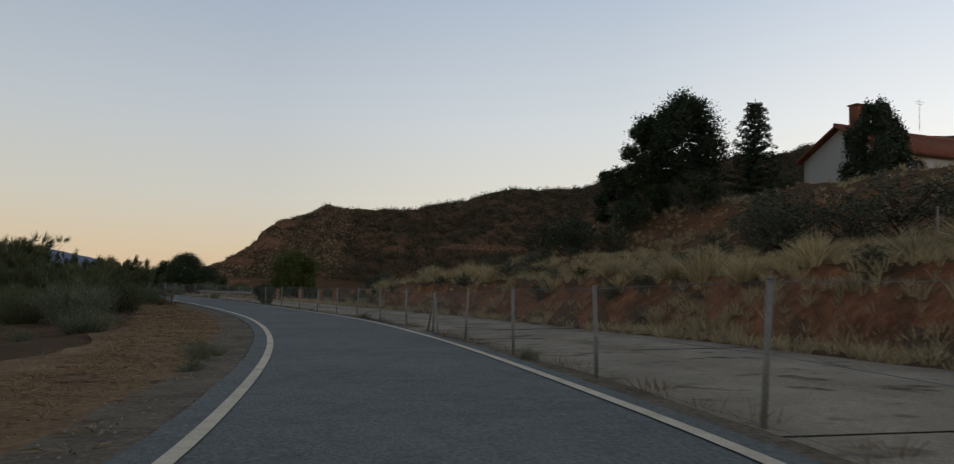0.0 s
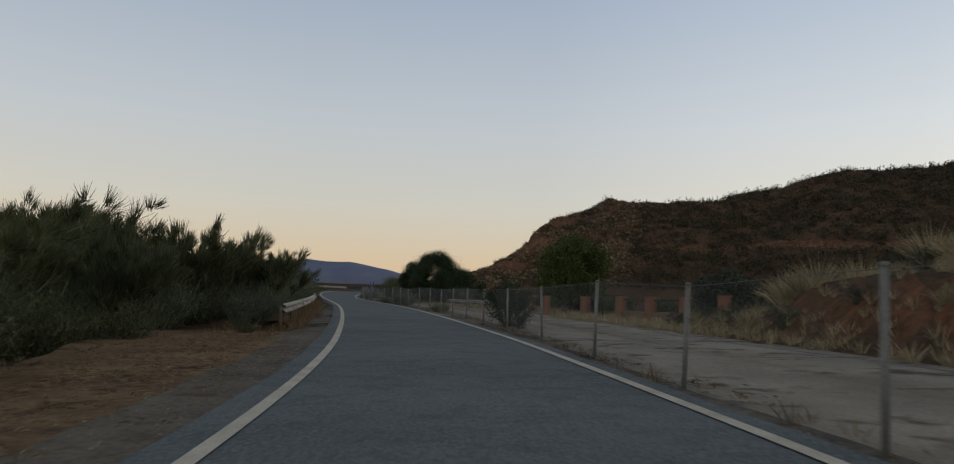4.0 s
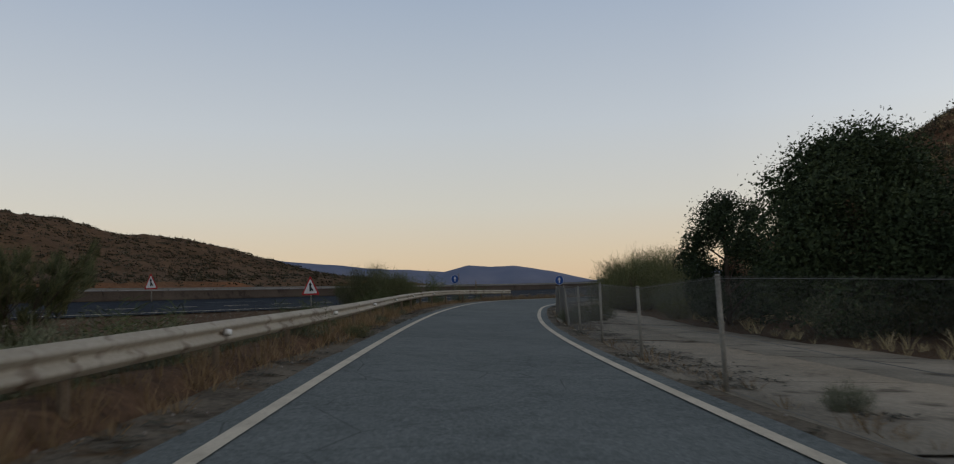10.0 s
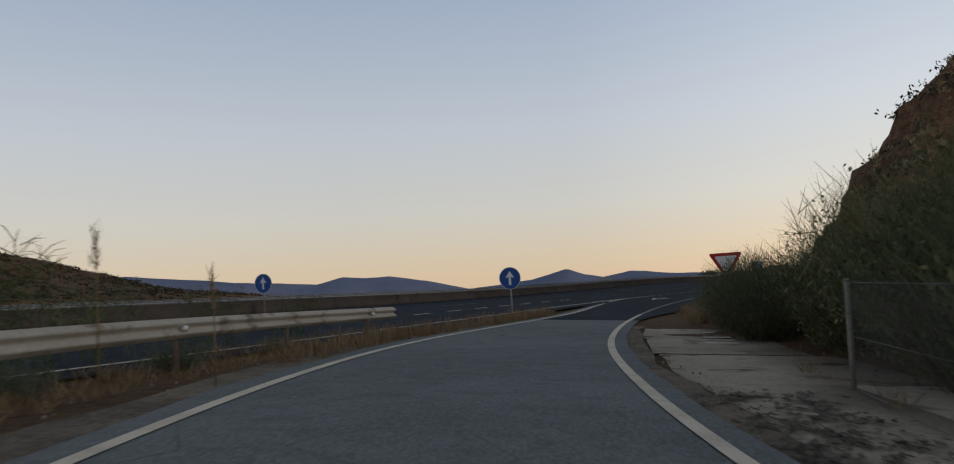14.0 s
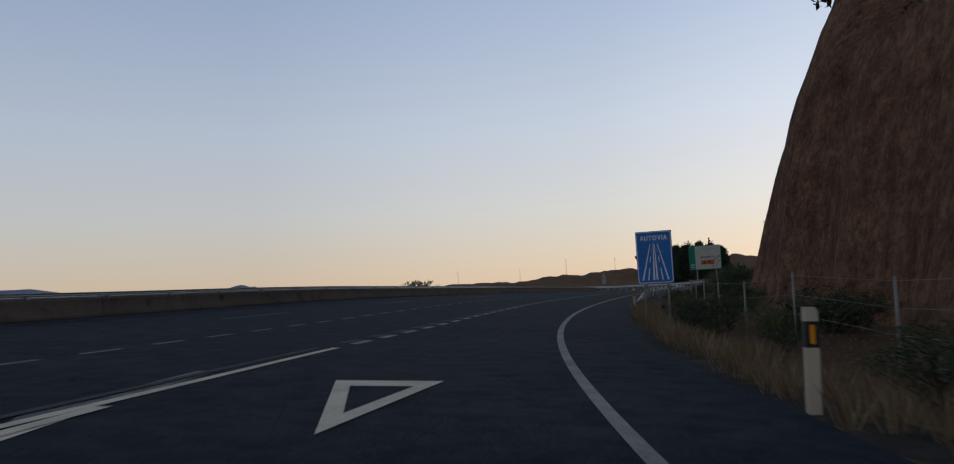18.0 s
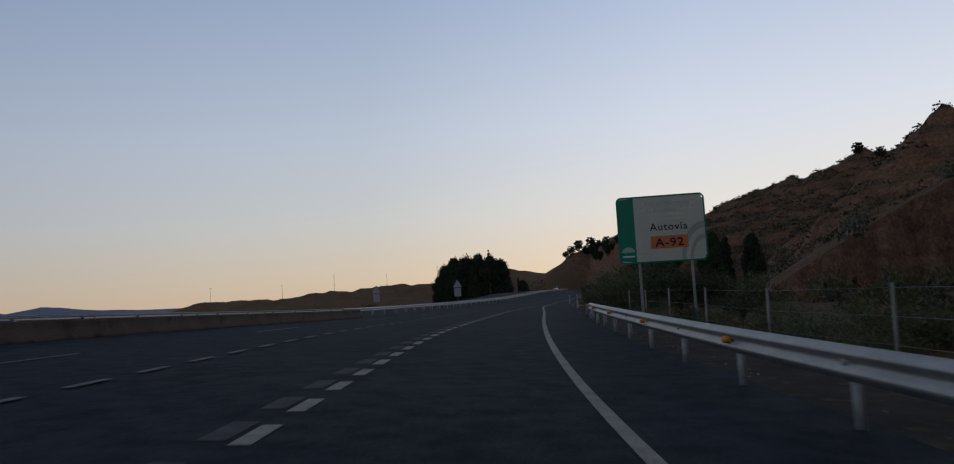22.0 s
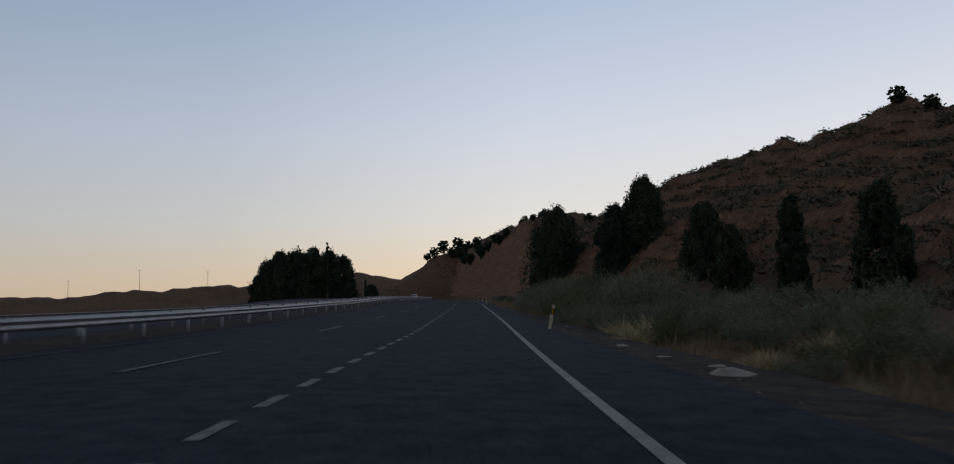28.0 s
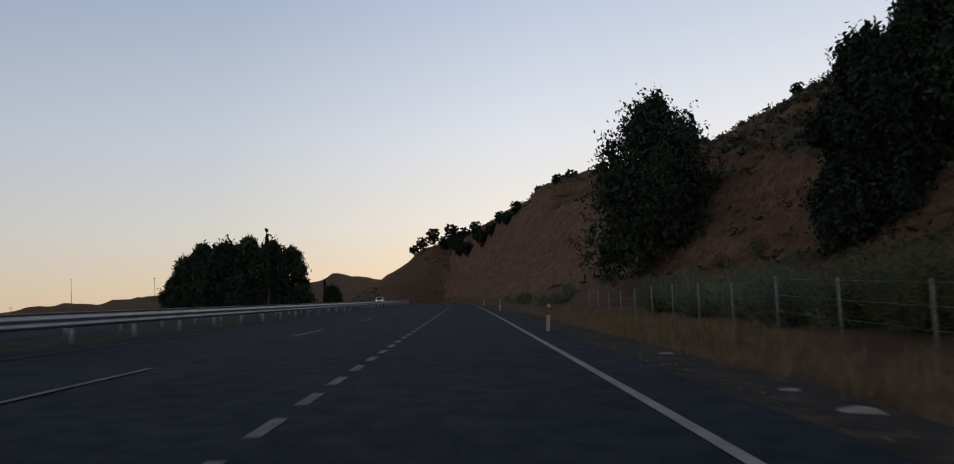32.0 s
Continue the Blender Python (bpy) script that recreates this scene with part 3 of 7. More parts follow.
    hb = np.maximum(np.where(lat > 0, hb * smooth(0, 1, (lat - foot0) / (foot1 - foot0)), 0), hd)
    # beds of harder rock stand out as steps
    bed = 5.5 + 0 * hb
    q = (hb + 5.0 * fbm(x, y, 36, 39, 4)) / bed
    stepped = (np.floor(q) + smooth(0.35, 0.72, q - np.floor(q)) - q) * bed
    hb = hb + 0.2 * stepped * smooth(3, 9, hb) + 0.8 * knobs * smooth(3, 9, hb)
    hill = np.maximum(hill, hb)
    hill = np.maximum(hill, ridge(x, y, HILL_N, 0.9) * (1.06 + 0.30 * fbm(x, y, 40, 81, 5) - 0.22 * np.abs(fbm(x, y, 24, 83, 3))))
    hw_ = ridge(x, y, HILL_W, 1.1) * (1 + 0.12 * fbm(x, y, 60, 41, 5) + 0.05 * fbm(x, y, 14, 43, 3))
    hw_ = np.interp(hw_, [0, 1.5, 4.5, 16, 200], [0, 0.5, 11, 17, 201])
    hill = np.maximum(hill, np.where(m < -40, hw_, 0))
    bank = np.where((s < 84) & (lat > 0), 1.0, 0) * smooth(70, 58, s)
    step = 2.1 * smooth(9.9, 12.6, lat + 1.5 * fbm(x, y, 6, 51) + 0.4 * fbm(x, y, 1.6, 57, 2)) + 0.7 * smooth(12, 17, lat) + 1.4 * smooth(16, 23, lat) + 4.6 * smooth(23, 34, lat) + 1.0 * smooth(33, 44, lat)
    z = z + bank * step * (1 + 0.12 * fbm(x, y, 7, 53))
    # low hills in the north
    far = np.hypot(x + 40, y - 300)
    z = z + smooth(380, 520, y) * smooth(30, 90, -m) * (1 - smooth(500, 900, far)) * (4 * fbm(x, y, 70, 61, 4) - 1)
    return z + hill


def ground_z(x, y):
    return float(terrain([x], [y])[0])


def spread(lo, hi, d0, d1, core, out):
    """Grid lines: fine inside core, growing outwards."""
    v = list(np.arange(core[0], core[1], d0))
    a, d = core[0], d0
    while a > lo:
        d = min(d * out, d1)
        a -= d
        v.insert(0, a)
    a, d = core[1], d0
    while a < hi:
        v.append(a)
        d = min(d * out, d1)
        a += d
    return np.array(v)


def mesh_np(name, verts, faces, smooth_shade=False):
    me = bpy.data.meshes.new(name)
    verts, faces = np.asarray(verts, np.float32), np.asarray(faces, np.int32)
    k = faces.shape[1]
    me.vertices.add(len(verts))
    me.vertices.foreach_set("co", verts.ravel())
    me.loops.add(faces.size)
    me.loops.foreach_set("vertex_index", faces.ravel())
    me.polygons.add(len(faces))
    me.polygons.foreach_set("loop_start", np.arange(0, faces.size, k, dtype=np.int32))
    me.polygons.foreach_set("loop_total", np.full(len(faces), k, np.int32))
    if smooth_shade:
        me.polygons.foreach_set("use_smooth", np.ones(len(faces), bool))
    me.update(calc_edges=True)
    return me


def grid_faces(nu, nv):
    a = np.arange(nu * nv).reshape(nu, nv)
    return np.stack([a[:-1, :-1], a[1:, :-1], a[1:, 1:], a[:-1, 1:]], -1).reshape(-1, 4)


def structure(name, me, material, label="", category="", kind="structure"):
    me.materials.append(material)
    return tagged(new(name, me), label, category, "", kind)


gx = np.concatenate([spread(-3600, -78, 0.9, 200, (-100, -78), 1.06)[:-1], np.arange(-78, -45, 0.55), spread(-45, 3600, 1.0, 200, (-45, 62), 1.028)])
gx = np.unique(np.round(gx, 3))
gy = spread(-1500, 4000, 1.15, 200, (-12, 640), 1.05)
GX, GY = np.meshgrid(gx, gy, indexing="ij")
gz = terrain(GX, GY)
ground = structure("ground", mesh_np("ground", np.stack([GX.ravel(), GY.ravel(), gz], 1), grid_faces(len(gx), len(gy)), True), M["ground"],
                   "dry earth and straw ground with red hills", "ground")


# ---------- roads and paint ----------
def strip(name, place, us, lo, hi, up, material, label="", category="", cols=2, thick=0.0):
    """A paved sheet between two lateral lines along a road."""
    us = np.asarray(us, float)
    lo, hi = np.broadcast_to(lo, us.shape), np.broadcast_to(hi, us.shape)
    pts = np.stack([place(us, lo + (hi - lo) * k / (cols - 1), up) for k in range(cols)], 1).reshape(-1, 3)
    f = grid_faces(len(us), cols)[:, ::-1]
    if label:
        return structure(name, mesh_np(name, pts, f, True), material, label, category)
    me = mesh_np(name, pts, f, True)
    me.materials.append(material)
    return new(name, me)


s_srv = np.arange(-30, 226.1, 1.0)
wob = lambda s, seed, amp: amp * fbm(np.asarray(s, float), np.asarray(s, float) * 0 + seed, 4, seed, 3)
service = strip("road_service", P, s_srv, left_line(s_srv) - 0.42 - np.abs(wob(s_srv, 3, 0.12)), np.minimum(right_line(s_srv) + 0.35 + np.abs(wob(s_srv, 7, 0.1)), 9), 0.0, M["asphalt"],
                "worn grey asphalt of a narrow service road", "road", 6)
u_all = hw_u[5:]
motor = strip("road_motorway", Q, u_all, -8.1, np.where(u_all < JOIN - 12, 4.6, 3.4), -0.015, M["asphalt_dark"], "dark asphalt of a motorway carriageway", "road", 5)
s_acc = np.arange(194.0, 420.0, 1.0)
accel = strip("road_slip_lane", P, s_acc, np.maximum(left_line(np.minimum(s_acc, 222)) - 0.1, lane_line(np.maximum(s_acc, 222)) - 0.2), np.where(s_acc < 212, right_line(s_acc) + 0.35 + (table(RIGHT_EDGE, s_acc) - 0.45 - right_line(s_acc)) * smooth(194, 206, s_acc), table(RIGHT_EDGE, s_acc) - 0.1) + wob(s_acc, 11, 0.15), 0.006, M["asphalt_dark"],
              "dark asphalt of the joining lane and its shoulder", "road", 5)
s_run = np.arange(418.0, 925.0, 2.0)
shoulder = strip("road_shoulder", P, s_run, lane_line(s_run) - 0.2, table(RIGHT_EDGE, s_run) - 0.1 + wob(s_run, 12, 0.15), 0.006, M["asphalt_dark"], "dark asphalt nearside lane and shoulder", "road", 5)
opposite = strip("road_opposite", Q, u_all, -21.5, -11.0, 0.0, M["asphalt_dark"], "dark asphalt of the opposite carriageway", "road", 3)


def painted(name, place, us, lat, width, up, material, label):
    us = np.asarray(us, float)
    lat = np.broadcast_to(lat, us.shape)
    return strip(name, place, us, lat - width / 2, lat + width / 2, up, material, label, "road marking")


painted("edge_line_left", P, np.arange(-30, 222.1, 1), left_line(np.arange(-30, 222.1, 1)), 0.16, 0.012, M["line"], "worn white edge line along the service road")
painted("edge_line_right", P, np.arange(-30, 200.1, 1), right_line(np.arange(-30, 200.1, 1)), 0.16, 0.014, M["line"], "worn white edge line beside the verge")
painted("edge_line_shoulder", P, np.arange(200, 925, 1), right_line(np.arange(200, 925, 1)), 0.15, 0.014, M["line_mid"], "dusty white edge line beside the shoulder")
u_edge = np.arange(10, JOIN - 12, 2.0)
painted("edge_line_motorway", Q, u_edge, 3.6, 0.16, 0.004, M["line"], "white edge line of the motorway")
painted("edge_line_median", Q, hw_u[10:], -7.15, 0.15, 0.002, M["line_old"], "faded edge line beside the median")


def dashes(name, place, start, stop, lat, length, gap, width, up, material, label, skew=0.0):
    root = tagged(new(name), label, "road marking", "", "structure")
    s = start
    while s < stop:
        us = np.linspace(s, s + length, 3)
        la = lat(us)
        pts = np.concatenate([place(us + skew, la - width / 2, up), place(us, la + width / 2, up)])
        me = mesh_np("dash", pts, np.array([[0, 3, 4, 1], [1, 4, 5, 2]]))
        me.materials.append(material)
        new("dash", me).parent = root
        s += length + gap
    return root


dashes("dashed_line_merge", P, 231, 356, merge_line, 1.0, 0.85, 0.19, 0.014, M["line_mid"], "short white dashes between joining lane and motorway")
dashes("dashed_line_merge_old", P, 231.2, 356, lambda s: merge_line(s) - 0.30, 1.0, 0.85, 0.26, 0.012, M["line_old"], "rubbed-out older dashes beside the new ones")
dashes("dashed_line_lane", P, 226, 700, lane_line, 1.1, 1.0, 0.15, 0.014, M["line_dim"], "white dashes between two motorway lanes")
dashes("dashed_line_lane_far", Q, 20, 800, lambda u: u * 0 - 3.55, 5.2, 11.5, 0.12, 0.003, M["line_dim"], "long white lane dashes")
dashes("dashed_line_lane_south", Q, 20, JOIN - 14, lambda u: u * 0, 1.9, 2.1, 0.15, 0.003, M["line"], "white lane dashes")
painted("solid_line_merge", P, np.arange(214, 231, 1), merge_line(np.arange(214, 231, 1)), 0.15, 0.015, M["line"], "solid white line where the slip road joins")
painted("solid_line_merge_old", P, np.arange(214, 231, 1), merge_line(np.arange(214, 231, 1)) - 0.35, 0.14, 0.013, M["line_old"], "older faint line beside it")
# ---------- far mountains ----------
RIDGE_FAR = [(-40, 0.6), (-24, 0.6), (-20, 0.5), (0, 0.35), (7, 0.5), (9.2, 0.62), (12.2, 0.95), (14, 0.65), (15.3, 0.95), (16.4, 1.38), (18.8, 0.8), (21.5, 0.55), (23, 0.45), (25.8, 1.15), (28.4, 1.66), (30, 1.6), (31.6, 1.76), (33.2, 1.36), (36, 1.6), (38.5, 1.75), (41, 2.1), (45, 2.5), (52, 2.0), (62, 2.4), (80, 2.0)]
azs = np.radians(np.arange(-40, 80.1, 0.25))
rows = []
for k, (rad, frac) in enumerate(((3300, -0.02), (3330, 0.35), (3420, 0.75), (3560, 1.0), (3700, 0.7))):
    el = np.radians(table(RIDGE_FAR, np.degrees(azs)) + 0.05 * fbm(np.degrees(azs), azs * 0, 1.6, 71, 4))
    rr = rad + 60 * fbm(np.degrees(azs), azs * 0 + k * 9, 5, 73, 3)
    rows.append(np.stack([-np.sin(azs) * rr, np.cos(azs) * rr, np.tan(el) * 3560 * frac - (30 if frac < 0 else 0)], 1))
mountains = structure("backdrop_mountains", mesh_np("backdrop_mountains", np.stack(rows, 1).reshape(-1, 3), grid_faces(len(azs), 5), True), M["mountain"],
                      "mountain range on the horizon, tinted blue for haze", "mountains")


# ---------- builders ----------
def part(name, me, material, parent, label="", m=None):
    if material is not None and not me.materials:
        me.materials.append(material)
    ob = new(name, me)
    ob.parent = parent
    if m is not None:
        ob.matrix_basis = m
    return tagged(ob, label) if label else ob


def thing(name, label, category, m, group="", kind=""):
    ob = new(name)
    ob.empty_display_size = 0.2
    ob.matrix_basis = m
    return tagged(ob, label, category, group, kind)


def joined(chunks):
    """Several (verts, faces) of equal face size as one."""
    vs, fs, n = [], [], 0
    for v, f in chunks:
        v, f = np.asarray(v, float), np.asarray(f, int)
        vs.append(v)
        fs.append(f + n)
        n += len(v)
    return np.concatenate(vs), np.concatenate(fs)


def box_me(name, size, at=(0, 0, 0), bevel=0.0):
    bm = bmesh.new()
    bmesh.ops.create_cube(bm, size=1.0)
    bmesh.ops.scale(bm, vec=size, verts=bm.verts)
    if bevel:
        bmesh.ops.bevel(bm, geom=bm.edges[:], offset=bevel, segments=2, affect="EDGES")
    bmesh.ops.translate(bm, vec=at, verts=bm.verts)
    me = bpy.data.meshes.new(name)
    bm.to_mesh(me)
    bm.free()
    return me


def tube(p0, p1, r0, r1=None, sides=6):
    """A tapered rod as (verts, quads), open ends closed by a pinch."""
    p0, p1 = np.asarray(p0, float), np.asarray(p1, float)
    r1 = r0 if r1 is None else r1
    d = p1 - p0
    d = d / max(np.linalg.norm(d), 1e-9)
    a = np.cross(d, [0, 0, 1.0] if abs(d[2]) < 0.9 else [1.0, 0, 0])
    a /= np.linalg.norm(a)
    b = np.cross(d, a)
    t = np.arange(sides) / sides * 2 * np.pi
    ring = np.cos(t)[:, None] * a + np.sin(t)[:, None] * b
    v = np.concatenate([p0 + ring * r0 * 0.05, p0 + ring * r0, p1 + ring * r1, p1 + ring * r1 * 0.05])
    f = []
    for k in range(3):
        for i in range(sides):
            j = (i + 1) % sides
            f.append((k * sides + i, k * sides + j, (k + 1) * sides + j, (k + 1) * sides + i))
    return v, np.array(f)


def rods_me(name, rods, smooth_shade=True):
    v, f = joined([tube(*r) for r in rods])
    return mesh_np(name, v, f, smooth_shade)


def plate_me(name, outline, depth, y=0.0, bevel=0.0):
    """A flat plate in the xz plane, facing -y."""
    bm = bmesh.new()
    front = [bm.verts.new((x, y, z)) for x, z in outline]
    face = bm.faces.new(front)
    bm.normal_update()
    ext = bmesh.ops.extrude_face_region(bm, geom=[face])
    bmesh.ops.translate(bm, vec=(0, depth, 0), verts=[g for g in ext["geom"] if isinstance(g, bmesh.types.BMVert)])
    bmesh.ops.recalc_face_normals(bm, faces=bm.faces[:])
    me = bpy.data.meshes.new(name)
    bm.to_mesh(me)
    bm.free()
    return me


def circle(r, n=40, cx=0.0, cz=0.0):
    return [(cx + r * math.cos(2 * math.pi * i / n), cz + r * math.sin(2 * math.pi * i / n)) for i in range(n)]


def rounded(w, h, r, n=6, cx=0.0, cz=0.0):
    out = []
    for qx, qz, a0 in ((1, 1, 0), (-1, 1, 90), (-1, -1, 180), (1, -1, 270)):
        for i in range(n + 1):
            a = radians(a0 + 90 * i / n)
            out.append((cx + qx * (w / 2 - r) + r * math.cos(a), cz + qz * (h / 2 - r) + r * math.sin(a)))
    return out


def words_me(text, size, x=0.0, y=0.0, z=0.0, spacing=1.0, bold=0.0, width=None):
    """Letters as a thin mesh in the xz plane, centred at x, with the base line at z."""
    cu = bpy.data.curves.new("words", "FONT")
    cu.body, cu.size, cu.align_x, cu.space_character = text, size, "CENTER", spacing
    cu.offset, cu.extrude, cu.resolution_u = bold, 0.001, 3
    ob = bpy.data.objects.new("words", cu)
    me = bpy.data.meshes.new_from_object(ob)
    bpy.data.objects.remove(ob)
    xs = [v.co.x for v in me.vertices]
    k = width / (max(xs) - min(xs)) if width else 1.0
    me.transform(Matrix.Translation((x, y, z)) @ Matrix.Rotation(radians(90), 4, "X") @ Matrix.Diagonal((k, 1, 1, 1)))
    return me


def at(s, lat, up=None, turn=0.0, tilt=0.0):
    """The pose of a thing beside the road: x to the right of the road, y ahead; on the ground unless a height is given."""
    x, y, z = P(float(s), float(lat))
    h = math.degrees(np.interp(s, ax_s, ax_h))
    return pose(x, y, ground_z(x, y) if up is None else z + up, tilt, 0, h + turn)


def facing(x0, y0, x1, y1, z):
    """A pose at the middle of two points, x along them."""
    return pose((x0 + x1) / 2, (y0 + y1) / 2, z, 0, 0, math.degrees(math.atan2(y1 - y0, x1 - x0)))


# ---------- guard rails ----------
WAVE = [(0.0, 0.43), (0.004, 0.455), (0.075, 0.485), (0.082, 0.53), (0.01, 0.575), (0.01, 0.615), (0.082, 0.655), (0.075, 0.70), (0.004, 0.73), (0.0, 0.755)]


def beam_me(place, s0, s1, lat, side, drop=None):
    us = np.linspace(s0, s1, 5)
    la = lat(us)
    n = len(WAVE)
    rows = []
    for k, u in enumerate(us):
        dz = drop(u) if drop else 0.0
        front = [place(u, la[k] + side * a, z + dz) for a, z in WAVE]
        back = [place(u, la[k] + side * (a - 0.006), z + dz) for a, z in reversed(WAVE)]
        rows.append(np.array(front + back))
    v = np.stack(rows).reshape(-1, 3)
    c = 2 * n
    f = [(i * c + j, i * c + (j + 1) % c, (i + 1) * c + (j + 1) % c, (i + 1) * c + j) for i in range(len(us) - 1) for j in range(c)]
    return mesh_np("beam", v, np.array(f), True)


def guard_rail(name, label, place, s0, s1, lat, side, material, step=4.0, reflect=None, every=2, end_drop=False, post_w=0.10, post_m=None):
    """A waved steel rail: side is the way that its face looks, +1 to the right."""
    root = thing(name, label, "guard rail", Matrix())
    s, k = s0, 0
    while s < s1 - 0.5:
        e = min(s + step, s1)
        dr = (lambda u: -0.66 * (1 - np.clip((u - s0) / 13.0, 0, 1)) - 0.72 * np.clip((u - s1 + 8.5) / 8.5, 0, 1)) if end_drop else None
        part("beam", beam_me(place, s - 0.12, e, lat, side, dr), material, root)
        if not (end_drop and (s < s0 + 3 or s > s1 - 3)):
            a, b = place(s, lat(s) - side * 0.07, -0.35), place(s, lat(s) - side * 0.07, 0.70 + (dr(s) if dr else 0))
            q = place(s + 0.05, lat(s) - side * 0.07, 0)
            v, f = tube(a, b, post_w * 0.62, None, 4)
            part("post", mesh_np("post", v, f), post_m or material, root)
            v, f = tube(place(s, lat(s) - side * 0.10, 0.60 + (dr(s) if dr else 0)), place(s, lat(s) + side * 0.03, 0.60 + (dr(s) if dr else 0)), 0.05, None, 6)
            part("spacer", mesh_np("spacer", v, f), material, root)
        if reflect and k % every == 0 and k:
            c = place(s, lat(s) + side * 0.055, 0.595)
            o = place(s, lat(s) + side * 0.15, 0.595)
            v, f = tube(c, o, 0.055, 0.045, 4)
            part("reflector", mesh_np("reflector", v, f), reflect, root, "small reflector on the rail")
        s += step
        k += 1
    return root


rail_l = lat_of([(60, -3.42), (100, -3.5), (120, -3.4), (135, -3.4), (148, -4.1), (160, -5.0), (168, -5.6), (175, -5.7), (180, -5.3), (185, -4.6)])
guard_rail("guard_rail", "dusty galvanised guard rail along the service road", P, 62, 183.6, rail_l, 1, M["zinc_dirty"], 4.0, M["silver"], 2, post_m=M["wood"])
rail_r = lat_of([(262, 3.15), (268, 3.15), (276, 3.2), (284, 3.22), (293, 3.42), (306, 3.62), (314, 3.9), (321, 4.3), (330, 4.6)])
guard_rail("guard_rail", "grey guard rail with amber reflectors, its end sunk into the shoulder", P, 266.5, 320.5, rail_r, -1, M["zinc"], 3.4, M["amber"], 2, True)
const = lambda v: (lambda u: np.asarray(u, float) * 0 + v)
u_wall_end = float(np.argmin(np.linalg.norm(hw[:, :2] - P(338.0, lane_line(338.0))[:2], axis=1)))
guard_rail("guard_rail", "grey double guard rail along the median", Q, u_wall_end - 4, u_wall_end + 400, const(-8.35), 1, M["zinc"], 4.0)
guard_rail("guard_rail", "grey guard rail of the opposite carriageway", Q, u_wall_end - 40, u_wall_end + 400, const(-10.6), -1, M["zinc"], 4.0)
guard_rail("guard_rail", "grey guard rail on the motorway embankment", Q, 20, JOIN - 112, const(5.4), -1, M["zinc"], 4.0)
guard_rail("guard_rail", "grey guard rail behind the median wall", Q, 20, u_wall_end - 40, const(-9.5), -1, M["zinc"], 4.0)

# median wall: low concrete with a lip, in cast lengths
wall = thing("median_wall", "low brown-stained concrete wall on the median", "barrier", Matrix(), "", "structure")
PROFILE = [(0.0, -0.1), (0.0, 0.10), (-0.14, 0.20), (-0.20, 0.52), (-0.20, 0.60), (-0.42, 0.60), (-0.42, -0.1)]
u = 90.0
while u < u_wall_end:
    us = np.linspace(u, min(u + 7.96, u_wall_end), 5)
    v = np.stack([np.stack([Q(k, -8.05 + a, z) for a, z in PROFILE]) for k in us]).reshape(-1, 3)
    c = len(PROFILE)
    f = np.array([(i * c + j, i * c + (j + 1) % c, (i + 1) * c + (j + 1) % c, (i + 1) * c + j) for i in range(4) for j in range(c)])
    part("length", mesh_np("length", v, f), M["barrier"], wall)
    u += 8.0
cap = thing("median_rail", "dark steel rail along the top of the median wall", "rail", Matrix())
u = 90.0
while u < u_wall_end:
    us = np.linspace(u, min(u + 8.0, u_wall_end), 4)
    ring = [(-0.27, 0.68), (-0.27, 0.74), (-0.35, 0.74), (-0.35, 0.68)]
    v = np.stack([np.stack([Q(k, -8.05 + a, z) for a, z in ring]) for k in us]).reshape(-1, 3)
    f = np.array([(i * 4 + j, i * 4 + (j + 1) % 4, (i + 1) * 4 + (j + 1) % 4, (i + 1) * 4 + j) for i in range(3) for j in range(4)])
    part("bar", mesh_np("bar", v, f), M["post"], cap)
    a, b = Q(u, -8.36, 0.58), Q(u, -8.36, 0.69)
    v, f = tube(a, b, 0.035, None, 5)
    part("stud", mesh_np("stud", v, f), M["zinc"], cap)
    u += 4.0 * 2

# ---------- fence beside the service road ----------
FENCE_L = lat_of([(-20, 3.55), (7, 3.45), (14, 3.35), (26, 3.58), (36, 3.58), (48, 3.25), (57, 3.3), (82, 3.6), (110, 3.62), (121, 3.2), (135, 3.0), (145, 2.95), (156, 2.8), (165, 3.2), (176, 4.5)])
fence = thing("wire_fence", "sagging chain-link fence on thin steel posts", "fence", Matrix())
fs = [-6.5, -2.0, 2.6, 7.2, 11.8, 16.9, 22.0, 26.5, 30.8, 35.5, 40.1, 44.0, 48.3, 53.0, 58.0, 63.2, 68.5, 73.5, 78.4, 83.3, 88.3, 93.4, 98.8, 104.4, 110.0] + [115.24 + 4.94 * k for k in range(7)] + [149.5 + 4.62 * k for k in range(6)]
rng = random.Random(5)
tops = []
braces = (7, 24, 31)
